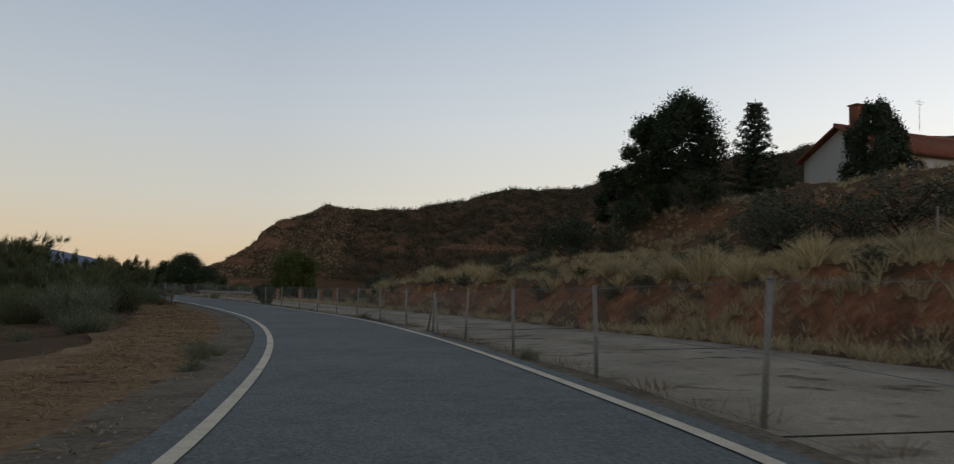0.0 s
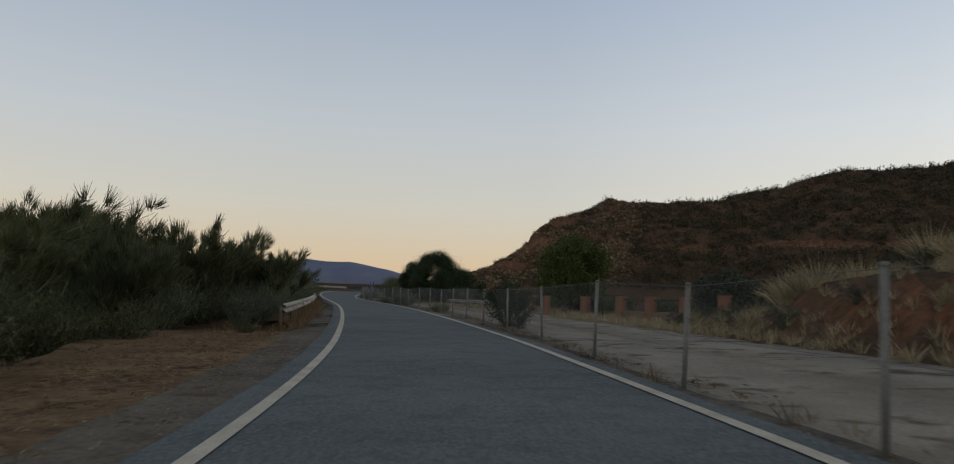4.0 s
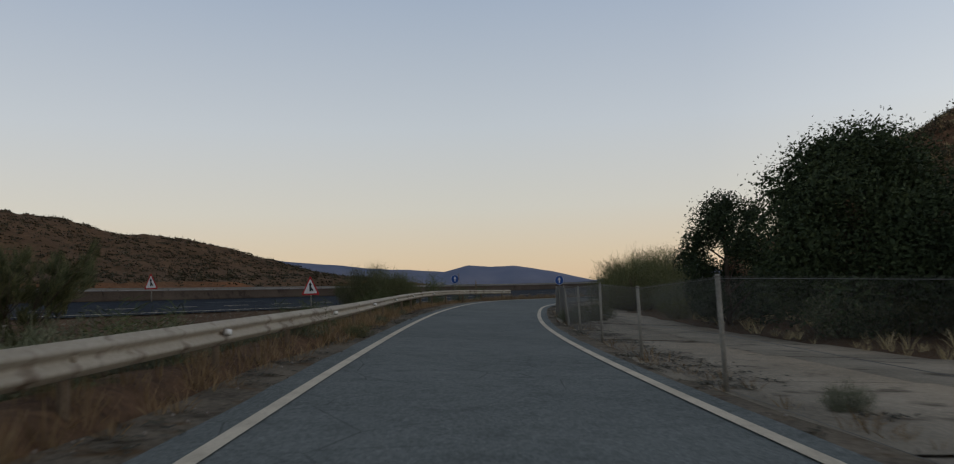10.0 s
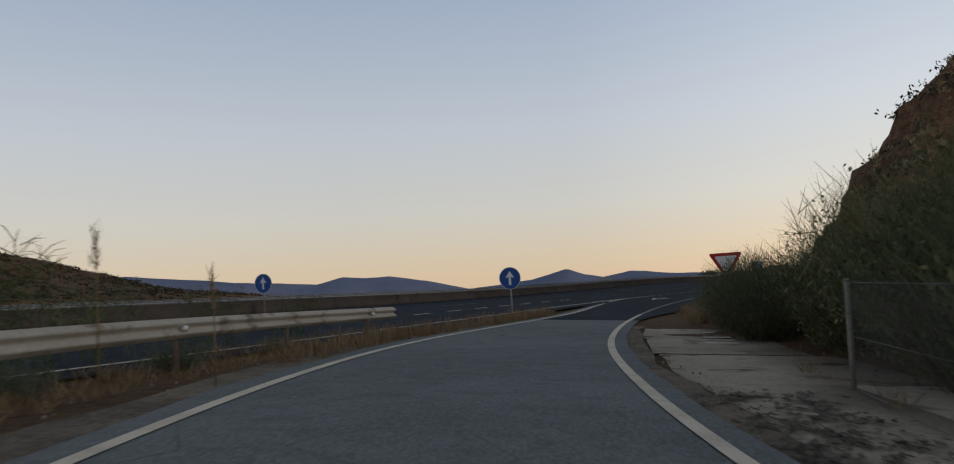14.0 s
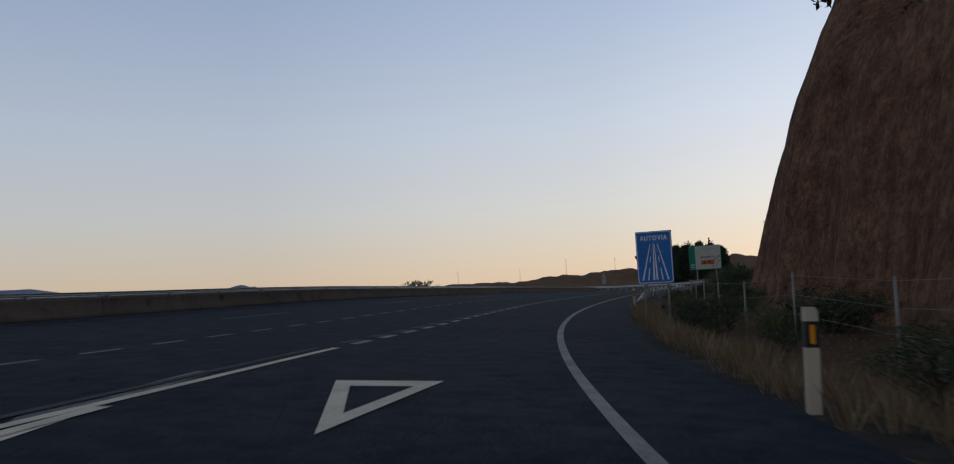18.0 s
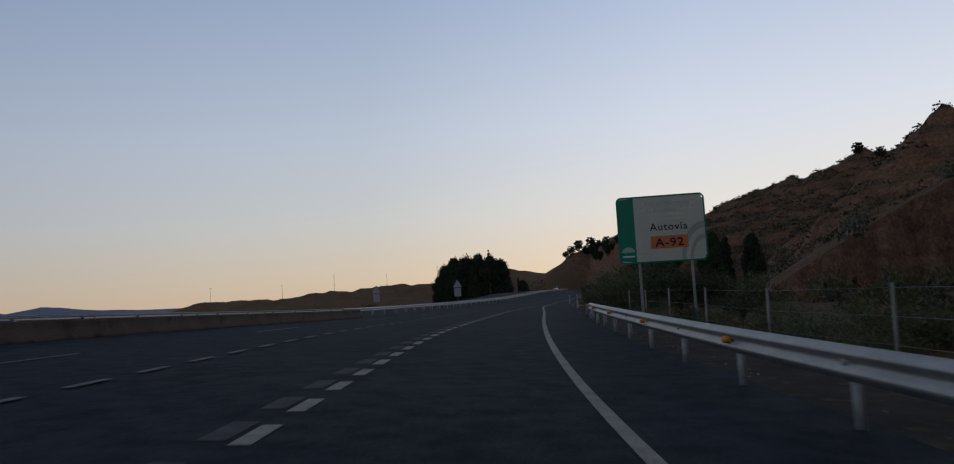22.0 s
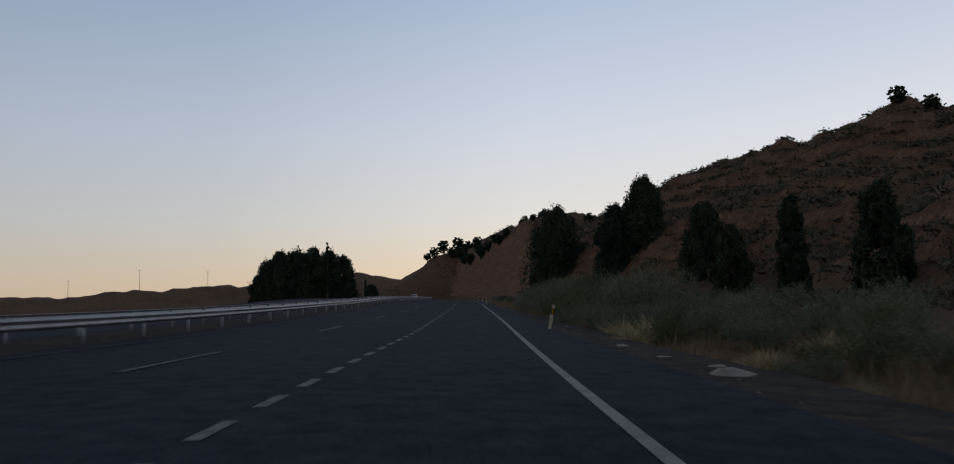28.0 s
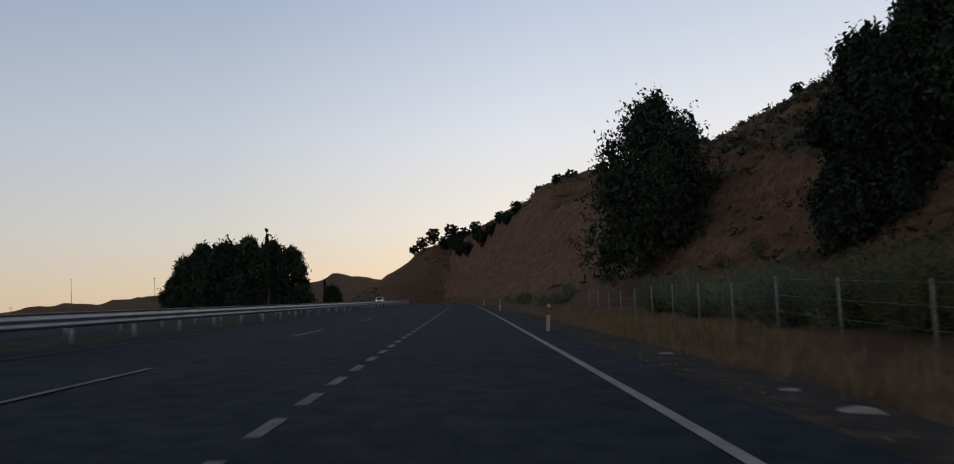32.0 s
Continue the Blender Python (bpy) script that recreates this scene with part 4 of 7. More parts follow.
for k, s in enumerate(fs):
    hgt = 1.42 + rng.uniform(-0.06, 0.08)
    b0 = P(s, FENCE_L(s))
    b0[2] = ground_z(b0[0], b0[1]) - 0.15
    lean = np.array([rng.uniform(-0.04, 0.04), rng.uniform(-0.04, 0.04), 0]) * (2.2 if k % 6 == 4 else 1)
    t0 = b0 + [0, 0, hgt + 0.15] + lean * hgt
    tops.append((b0 + [0, 0, 0.17], t0))
    me = rods_me("post", [(b0, t0, 0.033, 0.033, 8)])
    post = part("post", me, M["post"], fence)
    part("cap", rods_me("cap", [(t0 - [0, 0, 0.015], t0 + [0, 0, 0.025], 0.037, 0.030, 8)]), M["post"], post)
    if k in braces:
        h = float(np.interp(s, ax_s, ax_h))
        for sg in (-1, 1):
            foot = b0 + np.array([-math.sin(h) * sg * 0.88, math.cos(h) * sg * 0.88, 0.1])
            part("brace", rods_me("brace", [(foot, b0 + (t0 - b0) * 0.93, 0.03, 0.03, 7)]), M["post"], fence)
for (a0, a1), (b0, b1) in zip(tops, tops[1:]):
    rods = []
    L = float(np.linalg.norm(b0 - a0))
    n = int(L / 0.075)
    for sgn in (1, -1):
        for i in range(-int(1.25 / 0.075), n):
            # one diagonal wire across the bay, clipped to it
            x0, x1 = i * 0.075, i * 0.075 + 1.25
            z0, z1 = 0.0, 1.0
            if x0 < 0:
                z0, x0 = -x0 / 1.25, 0.0
            if x1 > L:
                z1, x1 = 1 - (x1 - L) / 1.25, L
            if x1 - x0 < 0.03:
                continue
            if sgn < 0:
                x0, x1 = L - x0, L - x1
            pa = (a0 + (b0 - a0) * x0 / L) * (1 - z0) + (a1 + (b1 - a1) * x0 / L) * z0
            pb = (a0 + (b0 - a0) * x1 / L) * (1 - z1) + (a1 + (b1 - a1) * x1 / L) * z1
            rods.append((pa, pb))
    rods = np.array(rods)
    d = np.array([0, 0, 0.0011])
    e = np.cross((b0 - a0) / L, [0, 0, 1]) * 0.0011
    v = np.stack([rods[:, 0] + d, rods[:, 0] - d + e, rods[:, 0] - d - e, rods[:, 1] + d, rods[:, 1] - d + e, rods[:, 1] - d - e], 1).reshape(-1, 3)
    base = np.arange(len(rods))[:, None, None] * 6
    f = (base + np.array([[0, 1, 4, 3], [1, 2, 5, 4], [2, 0, 3, 5]])).reshape(-1, 4)
    net = part("netting", mesh_np("netting", v, f), M["wire"], fence, "grey diamond wire netting")
    for z in (0.04, 0.5, 0.98):
        part("wire", rods_me("wire", [(a0 + (a1 - a0) * z, b0 + (b1 - b0) * z, 0.0028, 0.0028, 4)]), M["wire"], net)


# ---------- signs ----------
def post_me(h, r=0.035, foot=0.4):
    return rods_me("post", [((0, 0.04, -foot), (0, 0.04, h), r, r, 10)])


def arrow_outline(k, cz):
    return [(-0.055 * k, cz - 0.30 * k), (0.055 * k, cz - 0.30 * k), (0.055 * k, cz + 0.06 * k), (0.20 * k, cz + 0.02 * k), (0.0, cz + 0.33 * k), (-0.20 * k, cz + 0.02 * k), (-0.055 * k, cz + 0.06 * k)]


def round_sign(m, top, r, label, extra=None):
    root = thing("round_sign", label, "road sign", m, "blue arrow signs")
    part("post", post_me(top + r * 0.5), M["post"], root)
    disc = part("disc", plate_me("disc", circle(r, 40, 0, top), 0.012), M["blue"], root, "blue disc with a pale rim")
    rim = [(x, z) for x, z in circle(r, 40, 0, top)]
    bm = bmesh.new()
    n = 40
    for rad in (r * 1.0, r * 0.955):
        for x, z in circle(rad, n, 0, top):
            bm.verts.new((x, -0.004, z))
    bm.verts.ensure_lookup_table()
    for i in range(n):
        bm.faces.new([bm.verts[i], bm.verts[(i + 1) % n], bm.verts[n + (i + 1) % n], bm.verts[n + i]])
    me = bpy.data.meshes.new("rim")
    bm.to_mesh(me)
    bm.free()
    part("rim", me, M["white"], disc)
    part("arrow", plate_me("arrow", arrow_outline(r / 0.45 * 0.9, top), 0.003, -0.007), M["white"], disc, "white upright arrow")
    return root


def tri_out(w, top, up, k=1.0, n=5):
    """A triangle with rounded corners: point down, or up; k shrinks it round its centre."""
    h = w * 0.866
    pts = [(-w / 2, top), (w / 2, top), (0, top - h)] if not up else [(-w / 2, top - h), (w / 2, top - h), (0, top)]
    cx, cz = 0, sum(p[1] for p in pts) / 3
    out = []
    r = w * 0.05 * k
    for i in range(3):
        x, z = pts[i]
        for j in (i - 1, (i + 1) % 3):
            ex, ez = pts[j][0] - x, pts[j][1] - z
            d = math.hypot(ex, ez)
            out.append((cx + (x + ex / d * w * 0.05 - cx) * k, cz + (z + ez / d * w * 0.05 - cz) * k))
    return out


def yield_sign(m, top, w, label, post=True, root=None):
    if root is None:
        root = thing("give_way_sign", label, "road sign", m)
    if post:
        part("post", post_me(top - 0.15), M["post"], root)
    pl = part("plate", plate_me("plate", tri_out(w, top, False), 0.012), M["red"], root, "red-bordered triangle, point down")
    part("field", plate_me("field", tri_out(w, top, False, 0.66), 0.003, -0.006), M["white"], pl, "white field")
    return root


def warning_sign(m, top, w, label):
    root = thing("warning_sign", label, "road sign", m, "warning triangles")
    part("post", post_me(top - 0.2), M["post"], root)
    pl = part("plate", plate_me("plate", tri_out(w, top, True), 0.012), M["red"], root, "red-bordered triangle")
    part("field", plate_me("field", tri_out(w, top, True, 0.76), 0.003, -0.006), M["white"], pl, "white field")
    z = top - w * 0.866
    k = w
    part("symbol", plate_me("symbol", [(-0.05 * k, z + 0.16 * k), (0.05 * k, z + 0.16 * k), (0.05 * k, z + 0.22 * k), (0.13 * k, z + 0.16 * k), (0.17 * k, z + 0.22 * k), (0.05 * k, z + 0.36 * k), (0.05 * k, z + 0.45 * k), (0.09 * k, z + 0.45 * k), (0.0, z + 0.58 * k), (-0.09 * k, z + 0.45 * k), (-0.05 * k, z + 0.45 * k)], 0.003, -0.010), M["black"], pl, "black joining-lane symbol")
    return root


def sign_z(x, y):
    return ground_z(x, y)


gz0 = sign_z(-79.29, 175.83)
round_sign(pose(-79.29, 175.83, gz0, 0, 0, 4), 1.10 - gz0, 0.45, "blue round sign with a white arrow on a steel post")
gz0 = sign_z(-91.37, 175.81)
round_sign(pose(-91.37, 175.81, gz0, 0, 0, 4), 1.66 - gz0, 0.45, "blue round sign with a white arrow beyond the median wall")
gz0 = sign_z(-70.85, 175.5)
yield_sign(pose(-70.85, 175.5, gz0, 0, 0, 8.6), 1.46 - gz0, 1.18, "red and white give-way sign on a post in the verge")
gz0 = sign_z(-68.3, 240.4)
rs = round_sign(pose(-68.3, 240.4, gz0, 0, 0, -14), 2.44 - gz0, 0.44, "blue arrow disc above a give-way triangle on one post")
yield_sign(None, 2.44 - gz0 - 0.49, 1.22, "", False, rs)
gz0 = sign_z(-76.78, 138.2)
warning_sign(pose(-76.78, 138.2, gz0, 0, 0, 6), 1.55 - gz0, 1.25, "red-bordered warning triangle beside the motorway")
gz0 = sign_z(-89.8, 137.6)
warning_sign(pose(-89.8, 137.6, gz0, 0, 0, 6), 2.25 - gz0, 1.2, "red-bordered warning triangle on the median")

# motorway panel
gz0 = sign_z(-72.3, 220.48)
pm = facing(-72.78, 220.66, -71.83, 220.29, gz0)
motor_sign = thing("motorway_sign", "blue motorway start sign on two steel posts", "road sign", pm)
top, wd, hg = 1.91 - gz0, 1.02, 1.50
zc0 = top - hg / 2
for x in (-0.33, 0.33):
    part("post", rods_me("post", [((x, 0.05, -0.4), (x, 0.05, top - 0.1), 0.035, 0.035, 8)]), M["post"], motor_sign)
for i in range(10):
    z = top - hg + hg * (i + 0.5) / 10
    part("slat", plate_me("slat", [(-wd / 2, z - hg / 20 + 0.001), (wd / 2, z - hg / 20 + 0.001), (wd / 2, z + hg / 20 - 0.001), (-wd / 2, z + hg / 20 - 0.001)], 0.02), M["blue_light"], motor_sign)


def frame_me(name, w, h, r, t, cz, y):
    """A thin border round a panel."""
    a, b = rounded(w, h, r, 5, 0, cz), rounded(w - 2 * t, h - 2 * t, max(r - t, 0.01), 5, 0, cz)
    bm = bmesh.new()
    va, vb = [bm.verts.new((x, y, z)) for x, z in a], [bm.verts.new((x, y, z)) for x, z in b]
    n = len(a)
    for i in range(n):
        bm.faces.new([va[i], va[(i + 1) % n], vb[(i + 1) % n], vb[i]])
    me = bpy.data.meshes.new(name)
    bm.to_mesh(me)
    bm.free()
    return me


part("border", frame_me("border", wd - 0.03, hg - 0.03, 0.07, 0.022, zc0, -0.004), M["white"], motor_sign)
part("words", words_me("AUTOVIA", 0.19, 0, -0.005, top - 0.26, 1.25, 0.006, 0.78), M["white"], motor_sign, "white capital letters")


def quad_me(name, pts, y=-0.005):
    return mesh_np(name, [(x, y, z) for x, z in pts], np.array([[0, 1, 2, 3]]))


zb, zt = top - hg + 0.10, top - 0.36
for xb, xt, wb, wt in ((-0.36, -0.10, 0.05, 0.018), (-0.045, -0.016, 0.055, 0.018), (0.045, 0.016, 0.055, 0.018), (0.36, 0.10, 0.05, 0.018)):
    part("stripe", quad_me("stripe", [(xb - wb / 2, zb), (xb + wb / 2, zb), (xt + wt / 2, zt), (xt - wt / 2, zt)]), M["white"], motor_sign)
for sg in (-1, 1):
    for f0, f1 in ((0.0, 0.32), (0.50, 0.66), (0.78, 0.86)):
        xa, xc = 0.205 - 0.147 * f0, 0.205 - 0.147 * f1
        part("dash", quad_me("dash", [(sg * (xa - 0.02 * (1 - f0)), zb + (zt - zb) * f0), (sg * (xa + 0.02 * (1 - f0)), zb + (zt - zb) * f0), (sg * (xc + 0.02 * (1 - f1)), zb + (zt - zb) * f1), (sg * (xc - 0.02 * (1 - f1)), zb + (zt - zb) * f1)]), M["white"], motor_sign)

# regional road panel
gz0 = sign_z(-52.0, 286.2)
pm = facing(-53.56, 286.86, -50.39, 285.51, gz0)
panel = thing("road_name_panel", "large green and cream road-name panel on two posts", "road sign", pm)
top, wd, hg = 4.41 - gz0, 3.45, 2.66
zc0 = top - hg / 2
for x in (-0.95, 1.1):
    part("post", box_me("post", (0.10, 0.06, top + 0.3), (x, 0.10, (top - 0.5) / 2), 0.008), M["zinc"], panel)
for i in range(14):
    z0, z1 = top - hg + hg * i / 14 + 0.002, top - hg + hg * (i + 1) / 14 - 0.002
    inset = 0.10 if i in (0, 13) else 0.0
    part("slat", plate_me("slat", [(-wd / 2 + inset, z0), (wd / 2 - inset, z0), (wd / 2 - inset, z1), (-wd / 2 + inset, z1)], 0.03), M["cream"], panel)
part("side_field", plate_me("side_field", [(-wd / 2 + 0.05, top - hg + 0.12), (-wd / 2 + 0.68, top - hg + 0.04), (-wd / 2 + 0.68, top - 0.04), (-wd / 2 + 0.05, top - 0.12)], 0.003, -0.006), M["green"], panel, "green side field")
part("border", frame_me("border", wd + 0.01, hg + 0.01, 0.22, 0.06, zc0, -0.008), M["green"], panel, "green border")
part("words", words_me("Autovía", 0.42, 0.28, -0.006, top - 1.40, 1.12, 0.004, 1.48), M["black"], panel, "black letters")
part("number_field", plate_me("number_field", [(-0.46, top - 2.12), (1.00, top - 2.12), (1.00, top - 1.62), (-0.46, top - 1.62)], 0.003, -0.007), M["orange"], panel, "orange field")
part("number", words_me("A-92", 0.46, 0.27, -0.012, top - 2.04, 1.1, 0.010, 1.12), M["black"], panel, "black characters")
part("words", words_me("Red de Carreteras", 0.21, 0.28, -0.006, top - 0.42, 1.1, 0.0, 1.72), M["cream_dark"], panel, "faded small letters")
part("words", words_me("de Andalucía", 0.21, 0.04, -0.006, top - 0.65, 1.1, 0.0, 1.24), M["cream_dark"], panel, "faded small letters")
for r0, r1 in ((0.50, 0.62), (0.78, 0.95)):
    arc = [(1.66 - r * math.cos(radians(a)), top - hg + 0.07 + r * math.sin(radians(a)) * 1.55) for r, aa in ((r1, range(0, 91, 9)), (r0, range(90, -1, -9))) for a in aa]
    part("arc", plate_me("arc", arc, 0.003, -0.005), M["cream_dark"], panel, "pale arch motif")
for r0, r1 in ((0.10, 0.13), (0.17, 0.20), (0.235, 0.26)):
    arc = [(-wd / 2 + 0.36 - r * math.cos(radians(a)), top - hg + 0.40 + r * math.sin(radians(a))) for r, aa in ((r1, range(15, 166, 15)), (r0, range(165, 14, -15))) for a in aa]
    part("arc", plate_me("arc", arc, 0.002, -0.010), M["white"], panel, "white arch motif")
part("bar", quad_me("bar", [(-wd / 2 + 0.14, top - hg + 0.26), (-wd / 2 + 0.60, top - hg + 0.26), (-wd / 2 + 0.60, top - hg + 0.32), (-wd / 2 + 0.14, top - hg + 0.32)], -0.010), M["white"], panel)

# backs of warning signs beyond the median
for x, y, z in ((-36.96, 374.2, 3.68), (-48.35, 379.2, 3.58)):
    gz0 = ground_z(x, y)
    back = thing("warning_sign", "bare aluminium back of a triangle sign and plate", "road sign", pose(x, y, gz0, 0, 0, -24), "sign backs")
    tp = z - gz0
    part("post", rods_me("post", [((0, -0.03, -0.4), (0, -0.03, tp - 0.2), 0.04, 0.04, 8)]), M["post"], back)
    part("triangle", plate_me("triangle", tri_out(1.35, tp, True), 0.015), M["alu"], back)
    part("plate", plate_me("plate", rounded(1.0, 1.25, 0.05, 4, 0, tp - 1.9), 0.015), M["alu"], back)
    part("clamp", box_me("clamp", (0.5, 0.03, 0.04), (0, -0.02, tp - 0.75)), M["alu"], back)
    part("clamp", box_me("clamp", (0.5, 0.03, 0.04), (0, -0.02, tp - 1.6)), M["alu"], back)
# small boards beyond the median, seen from behind
for x, y, z in ((-96.5, 264.9, 1.9), (-114.5, 207.3, 1.8)):
    gz0 = ground_z(x, y)
    board = thing("board_sign", "dark back of a low board sign on two posts", "road sign", pose(x, y, gz0, 0, 0, -10), "sign backs")
    for xx in (-0.5, 0.5):
        part("post", rods_me("post", [((xx, 0, -0.3), (xx, 0, z - gz0), 0.03, 0.03, 6)]), M["post"], board)
    part("panel", box_me("panel", (1.6, 0.03, 0.55), (0, 0.03, z - gz0 - 0.25), 0.01), M["alu"], board)


# ---------- delineators ----------
def delineator(m, label, colour):
    root = thing("delineator_post", label, "delineator", m, "delineators along the shoulder")
    out = [(-0.06, -0.2), (0.06, -0.2), (0.06, 1.02), (0.035, 1.06), (-0.06, 1.06)]
    part("body", plate_me("body", out, 0.10, -0.05), M["hito"], root)
    part("band", box_me("band", (0.124, 0.104, 0.25), (0, 0, 0.80)), M["black"], root, "black band")
    part("reflector", box_me("reflector", (0.05, 0.01, 0.18), (0, -0.055, 0.80), 0.004), M[colour], root)
    return root


for s, lat, tilt, lean, col in ((223.0, 3.0, 0, 2, "amber"), (257.9, 3.25, 0, 0, "amber"), (338.2, 4.5, 0, 0, "silver"), (376.1, 3.6, 0, 1, "silver"), (424.55, 3.26, 4, 11, "amber"), (525.3, 2.9, 0, 5, "amber"), (575.0, 3.4, 0, 0, "silver"), (625.0, 3.4, 0, 0, "silver")):
    delineator(at(s, lat, None, 0, tilt) @ pose(0, 0, 0, 0, lean, 0), "leaning cream delineator post with black band and reflector" if lean > 3 else "upright cream delineator post with black band and reflector", col)

# ---------- old paving beside the fence ----------
paving = tagged(new("pavement_old_road"), "pale cracked concrete slabs of an old road", "pavement", "", "structure")
rng = random.Random(11)
s = -14.0
while s < 188:
    e = s + 5.2
    lo = float(np.interp(s, [-14, 20, 150, 165, 188], [2.95, 3.1, 2.75, 2.3, 1.75]))
    hi = float(np.interp(s, [-14, 60, 85, 100, 140, 160, 175, 188], [9.3, 9.4, 10.5, 11.5, 8.6, 7.2, 5.4, 4.2]))
    lanes = 2 if hi - lo > 4 else 1
    for k in range(lanes):
        a, b = lo + (hi - lo) * k / lanes + 0.012, lo + (hi - lo) * (k + 1) / lanes - 0.012
        us = np.linspace(s + 0.012, e - 0.012, 6)
        lift = rng.uniform(-0.012, 0.012)
        rag = lambda u, seed: 0.16 * np.abs(fbm(u, u * 0 + seed, 1.4, seed, 3))
        inner = a + (rag(us, 5) if k == 0 else 0)
        outer = b - (rag(us, 9) if k == lanes - 1 else 0)
        top = [P(us, inner + (outer - inner) * q, -0.035 + lift) for q in (0, 0.5, 1)]
        low = [P(us, inner, -0.12), P(us, outer, -0.12)]
        v = np.stack([low[0], top[0], top[1], top[2], low[1]], 1).reshape(-1, 3)
        part("slab", mesh_np("slab", v, grid_faces(6, 5)[:, ::-1]), M["concrete"], paving)
    s = e
verge = strip("verge_straw", P, np.arange(-30, 62.1, 1.0), -6.9 + wob(np.arange(-30, 62.1, 1.0), 31, 0.9), left_line(np.arange(-30, 62.1, 1.0)) - 1.25 + wob(np.arange(-30, 62.1, 1.0), 37, 0.25), -0.04, M["verge_straw"], "trampled straw and dead leaves on the verge", "ground", 8)
sg_l = np.arange(-30, 190.1, 1.0)
strip("shoulder_gravel", P, sg_l, left_line(sg_l) - np.interp(sg_l, [-10, 30, 55, 70], [1.25, 1.5, 1.5, 1.2]) + wob(sg_l, 41, 0.35), left_line(sg_l) - 0.3, -0.028, M["gravel"], "gravelly edge of the service road", "ground", 4)
sg_r = np.arange(-30, 190.1, 1.0)
strip("shoulder_gravel_right", P, sg_r, right_line(sg_r) + 0.25, right_line(sg_r) + 0.75 + wob(sg_r, 43, 0.25), -0.024, M["gravel"], "crumbled earth along the fence", "ground", 4)
# loose red earth heaped behind the guard rail
sb = np.arange(64, 140.1, 0.8)
hb_ = np.clip(0.24 + wob(sb, 47, 0.16), 0.08, 0.42)
prof = [(-1.5, 0.0), (-0.85, 0.85), (-0.35, 1.0), (-0.12, 0.75), (0.12, 0.0)]
v = np.stack([P(sb, rail_l(sb) + a + 0.06 * wob(sb, 49 + k, 1.0), -0.08 + hb_ * q) for k, (a, q) in enumerate(prof)], 1).reshape(-1, 3)
structure("earth_berm", mesh_np("earth_berm", v, grid_faces(len(sb), 5)[:, ::-1], True), M["red_earth"], "loose red earth heaped behind the guard rail", "ground")
sg_m = np.arange(206, 640.1, 1.0)
strip("shoulder_gravel_motorway", P, sg_m, table(RIGHT_EDGE, sg_m) - 0.25, table(RIGHT_EDGE, sg_m) + 0.75 + np.where(sg_m > 262, 0.7, 0) + wob(sg_m, 45, 0.35), np.zeros(1) - 0.02, M["gravel_dark"], "dark gravel along the motorway's shoulder", "ground", 4)
u_med = np.arange(u_wall_end - 2, u_wall_end + 420, 2.0)
strip("median_gravel", Q, u_med, -11.1, -8.0, -0.01, M["gravel_dark"], "dark gravel between the guard rails of the median", "ground", 4)
# bars of an old crossing, and the give-way triangle on the slip road
bars = tagged(new("old_crossing_bars"), "flaking white bars of an old crossing", "road marking", "", "structure")
for k in range(5):
    s0, l0 = 181.6 + 1.15 * k, 3.35 + 0.06 * k
    v = np.concatenate([P(np.array([s0, s0 + 0.5]), l0, -0.018), P(np.array([s0, s0 + 0.5]), l0 + 0.75, -0.018)])
    part("bar", mesh_np("bar", v, np.array([[0, 2, 3, 1]])), M["line"], bars)
tri = np.array([(225.0, -2.02), (225.05, -0.70), (221.4, -1.40)])
cen = tri.mean(0)
inn = cen + (tri - cen) * 0.56
v = np.concatenate([P(tri[:, 0], tri[:, 1], 0.016), P(inn[:, 0], inn[:, 1], 0.016)])
structure("give_way_triangle", mesh_np("give_way_triangle", v, np.array([[0, 3, 4, 1], [1, 4, 5, 2], [2, 5, 3, 0]])), M["line"], "white give-way triangle painted on the slip road", "road marking")


# ---------- plants ----------
def blades(base, tip, width, rngn, bend=0.0):
    """Thin strips from base to tip points (n, 3), as one (verts, quads); with bend they have a kink in the middle."""
    d = tip - base
    r = rngn.normal(size=d.shape)
    w = np.cross(d, r)
    w /= np.maximum(np.linalg.norm(w, axis=1, keepdims=True), 1e-9)
    w = w * np.asarray(width).reshape(-1, 1) / 2
    mid = base + d * 0.55 + np.array([0, 0, 1.0]) * (bend * np.linalg.norm(d, axis=1, keepdims=True))
    n = len(base)
    v = np.stack([base - w, base + w, mid - w, mid + w, tip - w * 0.25, tip + w * 0.25], 1).reshape(-1, 3)
    k = np.arange(n)[:, None, None] * 6
    f = (k + np.array([[0, 1, 3, 2], [2, 3, 5, 4]])).reshape(-1, 4)
    return v, f


def twigs_of(base, tip, width, rngn):
    """Thin straight strips from base to tip points, one quad each."""
    d = tip - base
    w = np.cross(d, rngn.normal(size=d.shape))
    w /= np.maximum(np.linalg.norm(w, axis=1, keepdims=True), 1e-9)
    w = w * np.asarray(width).reshape(-1, 1) / 2
    return np.stack([base - w, base + w, tip + w * 0.3, tip - w * 0.3], 1).reshape(-1, 3), np.arange(len(base) * 4).reshape(-1, 4)


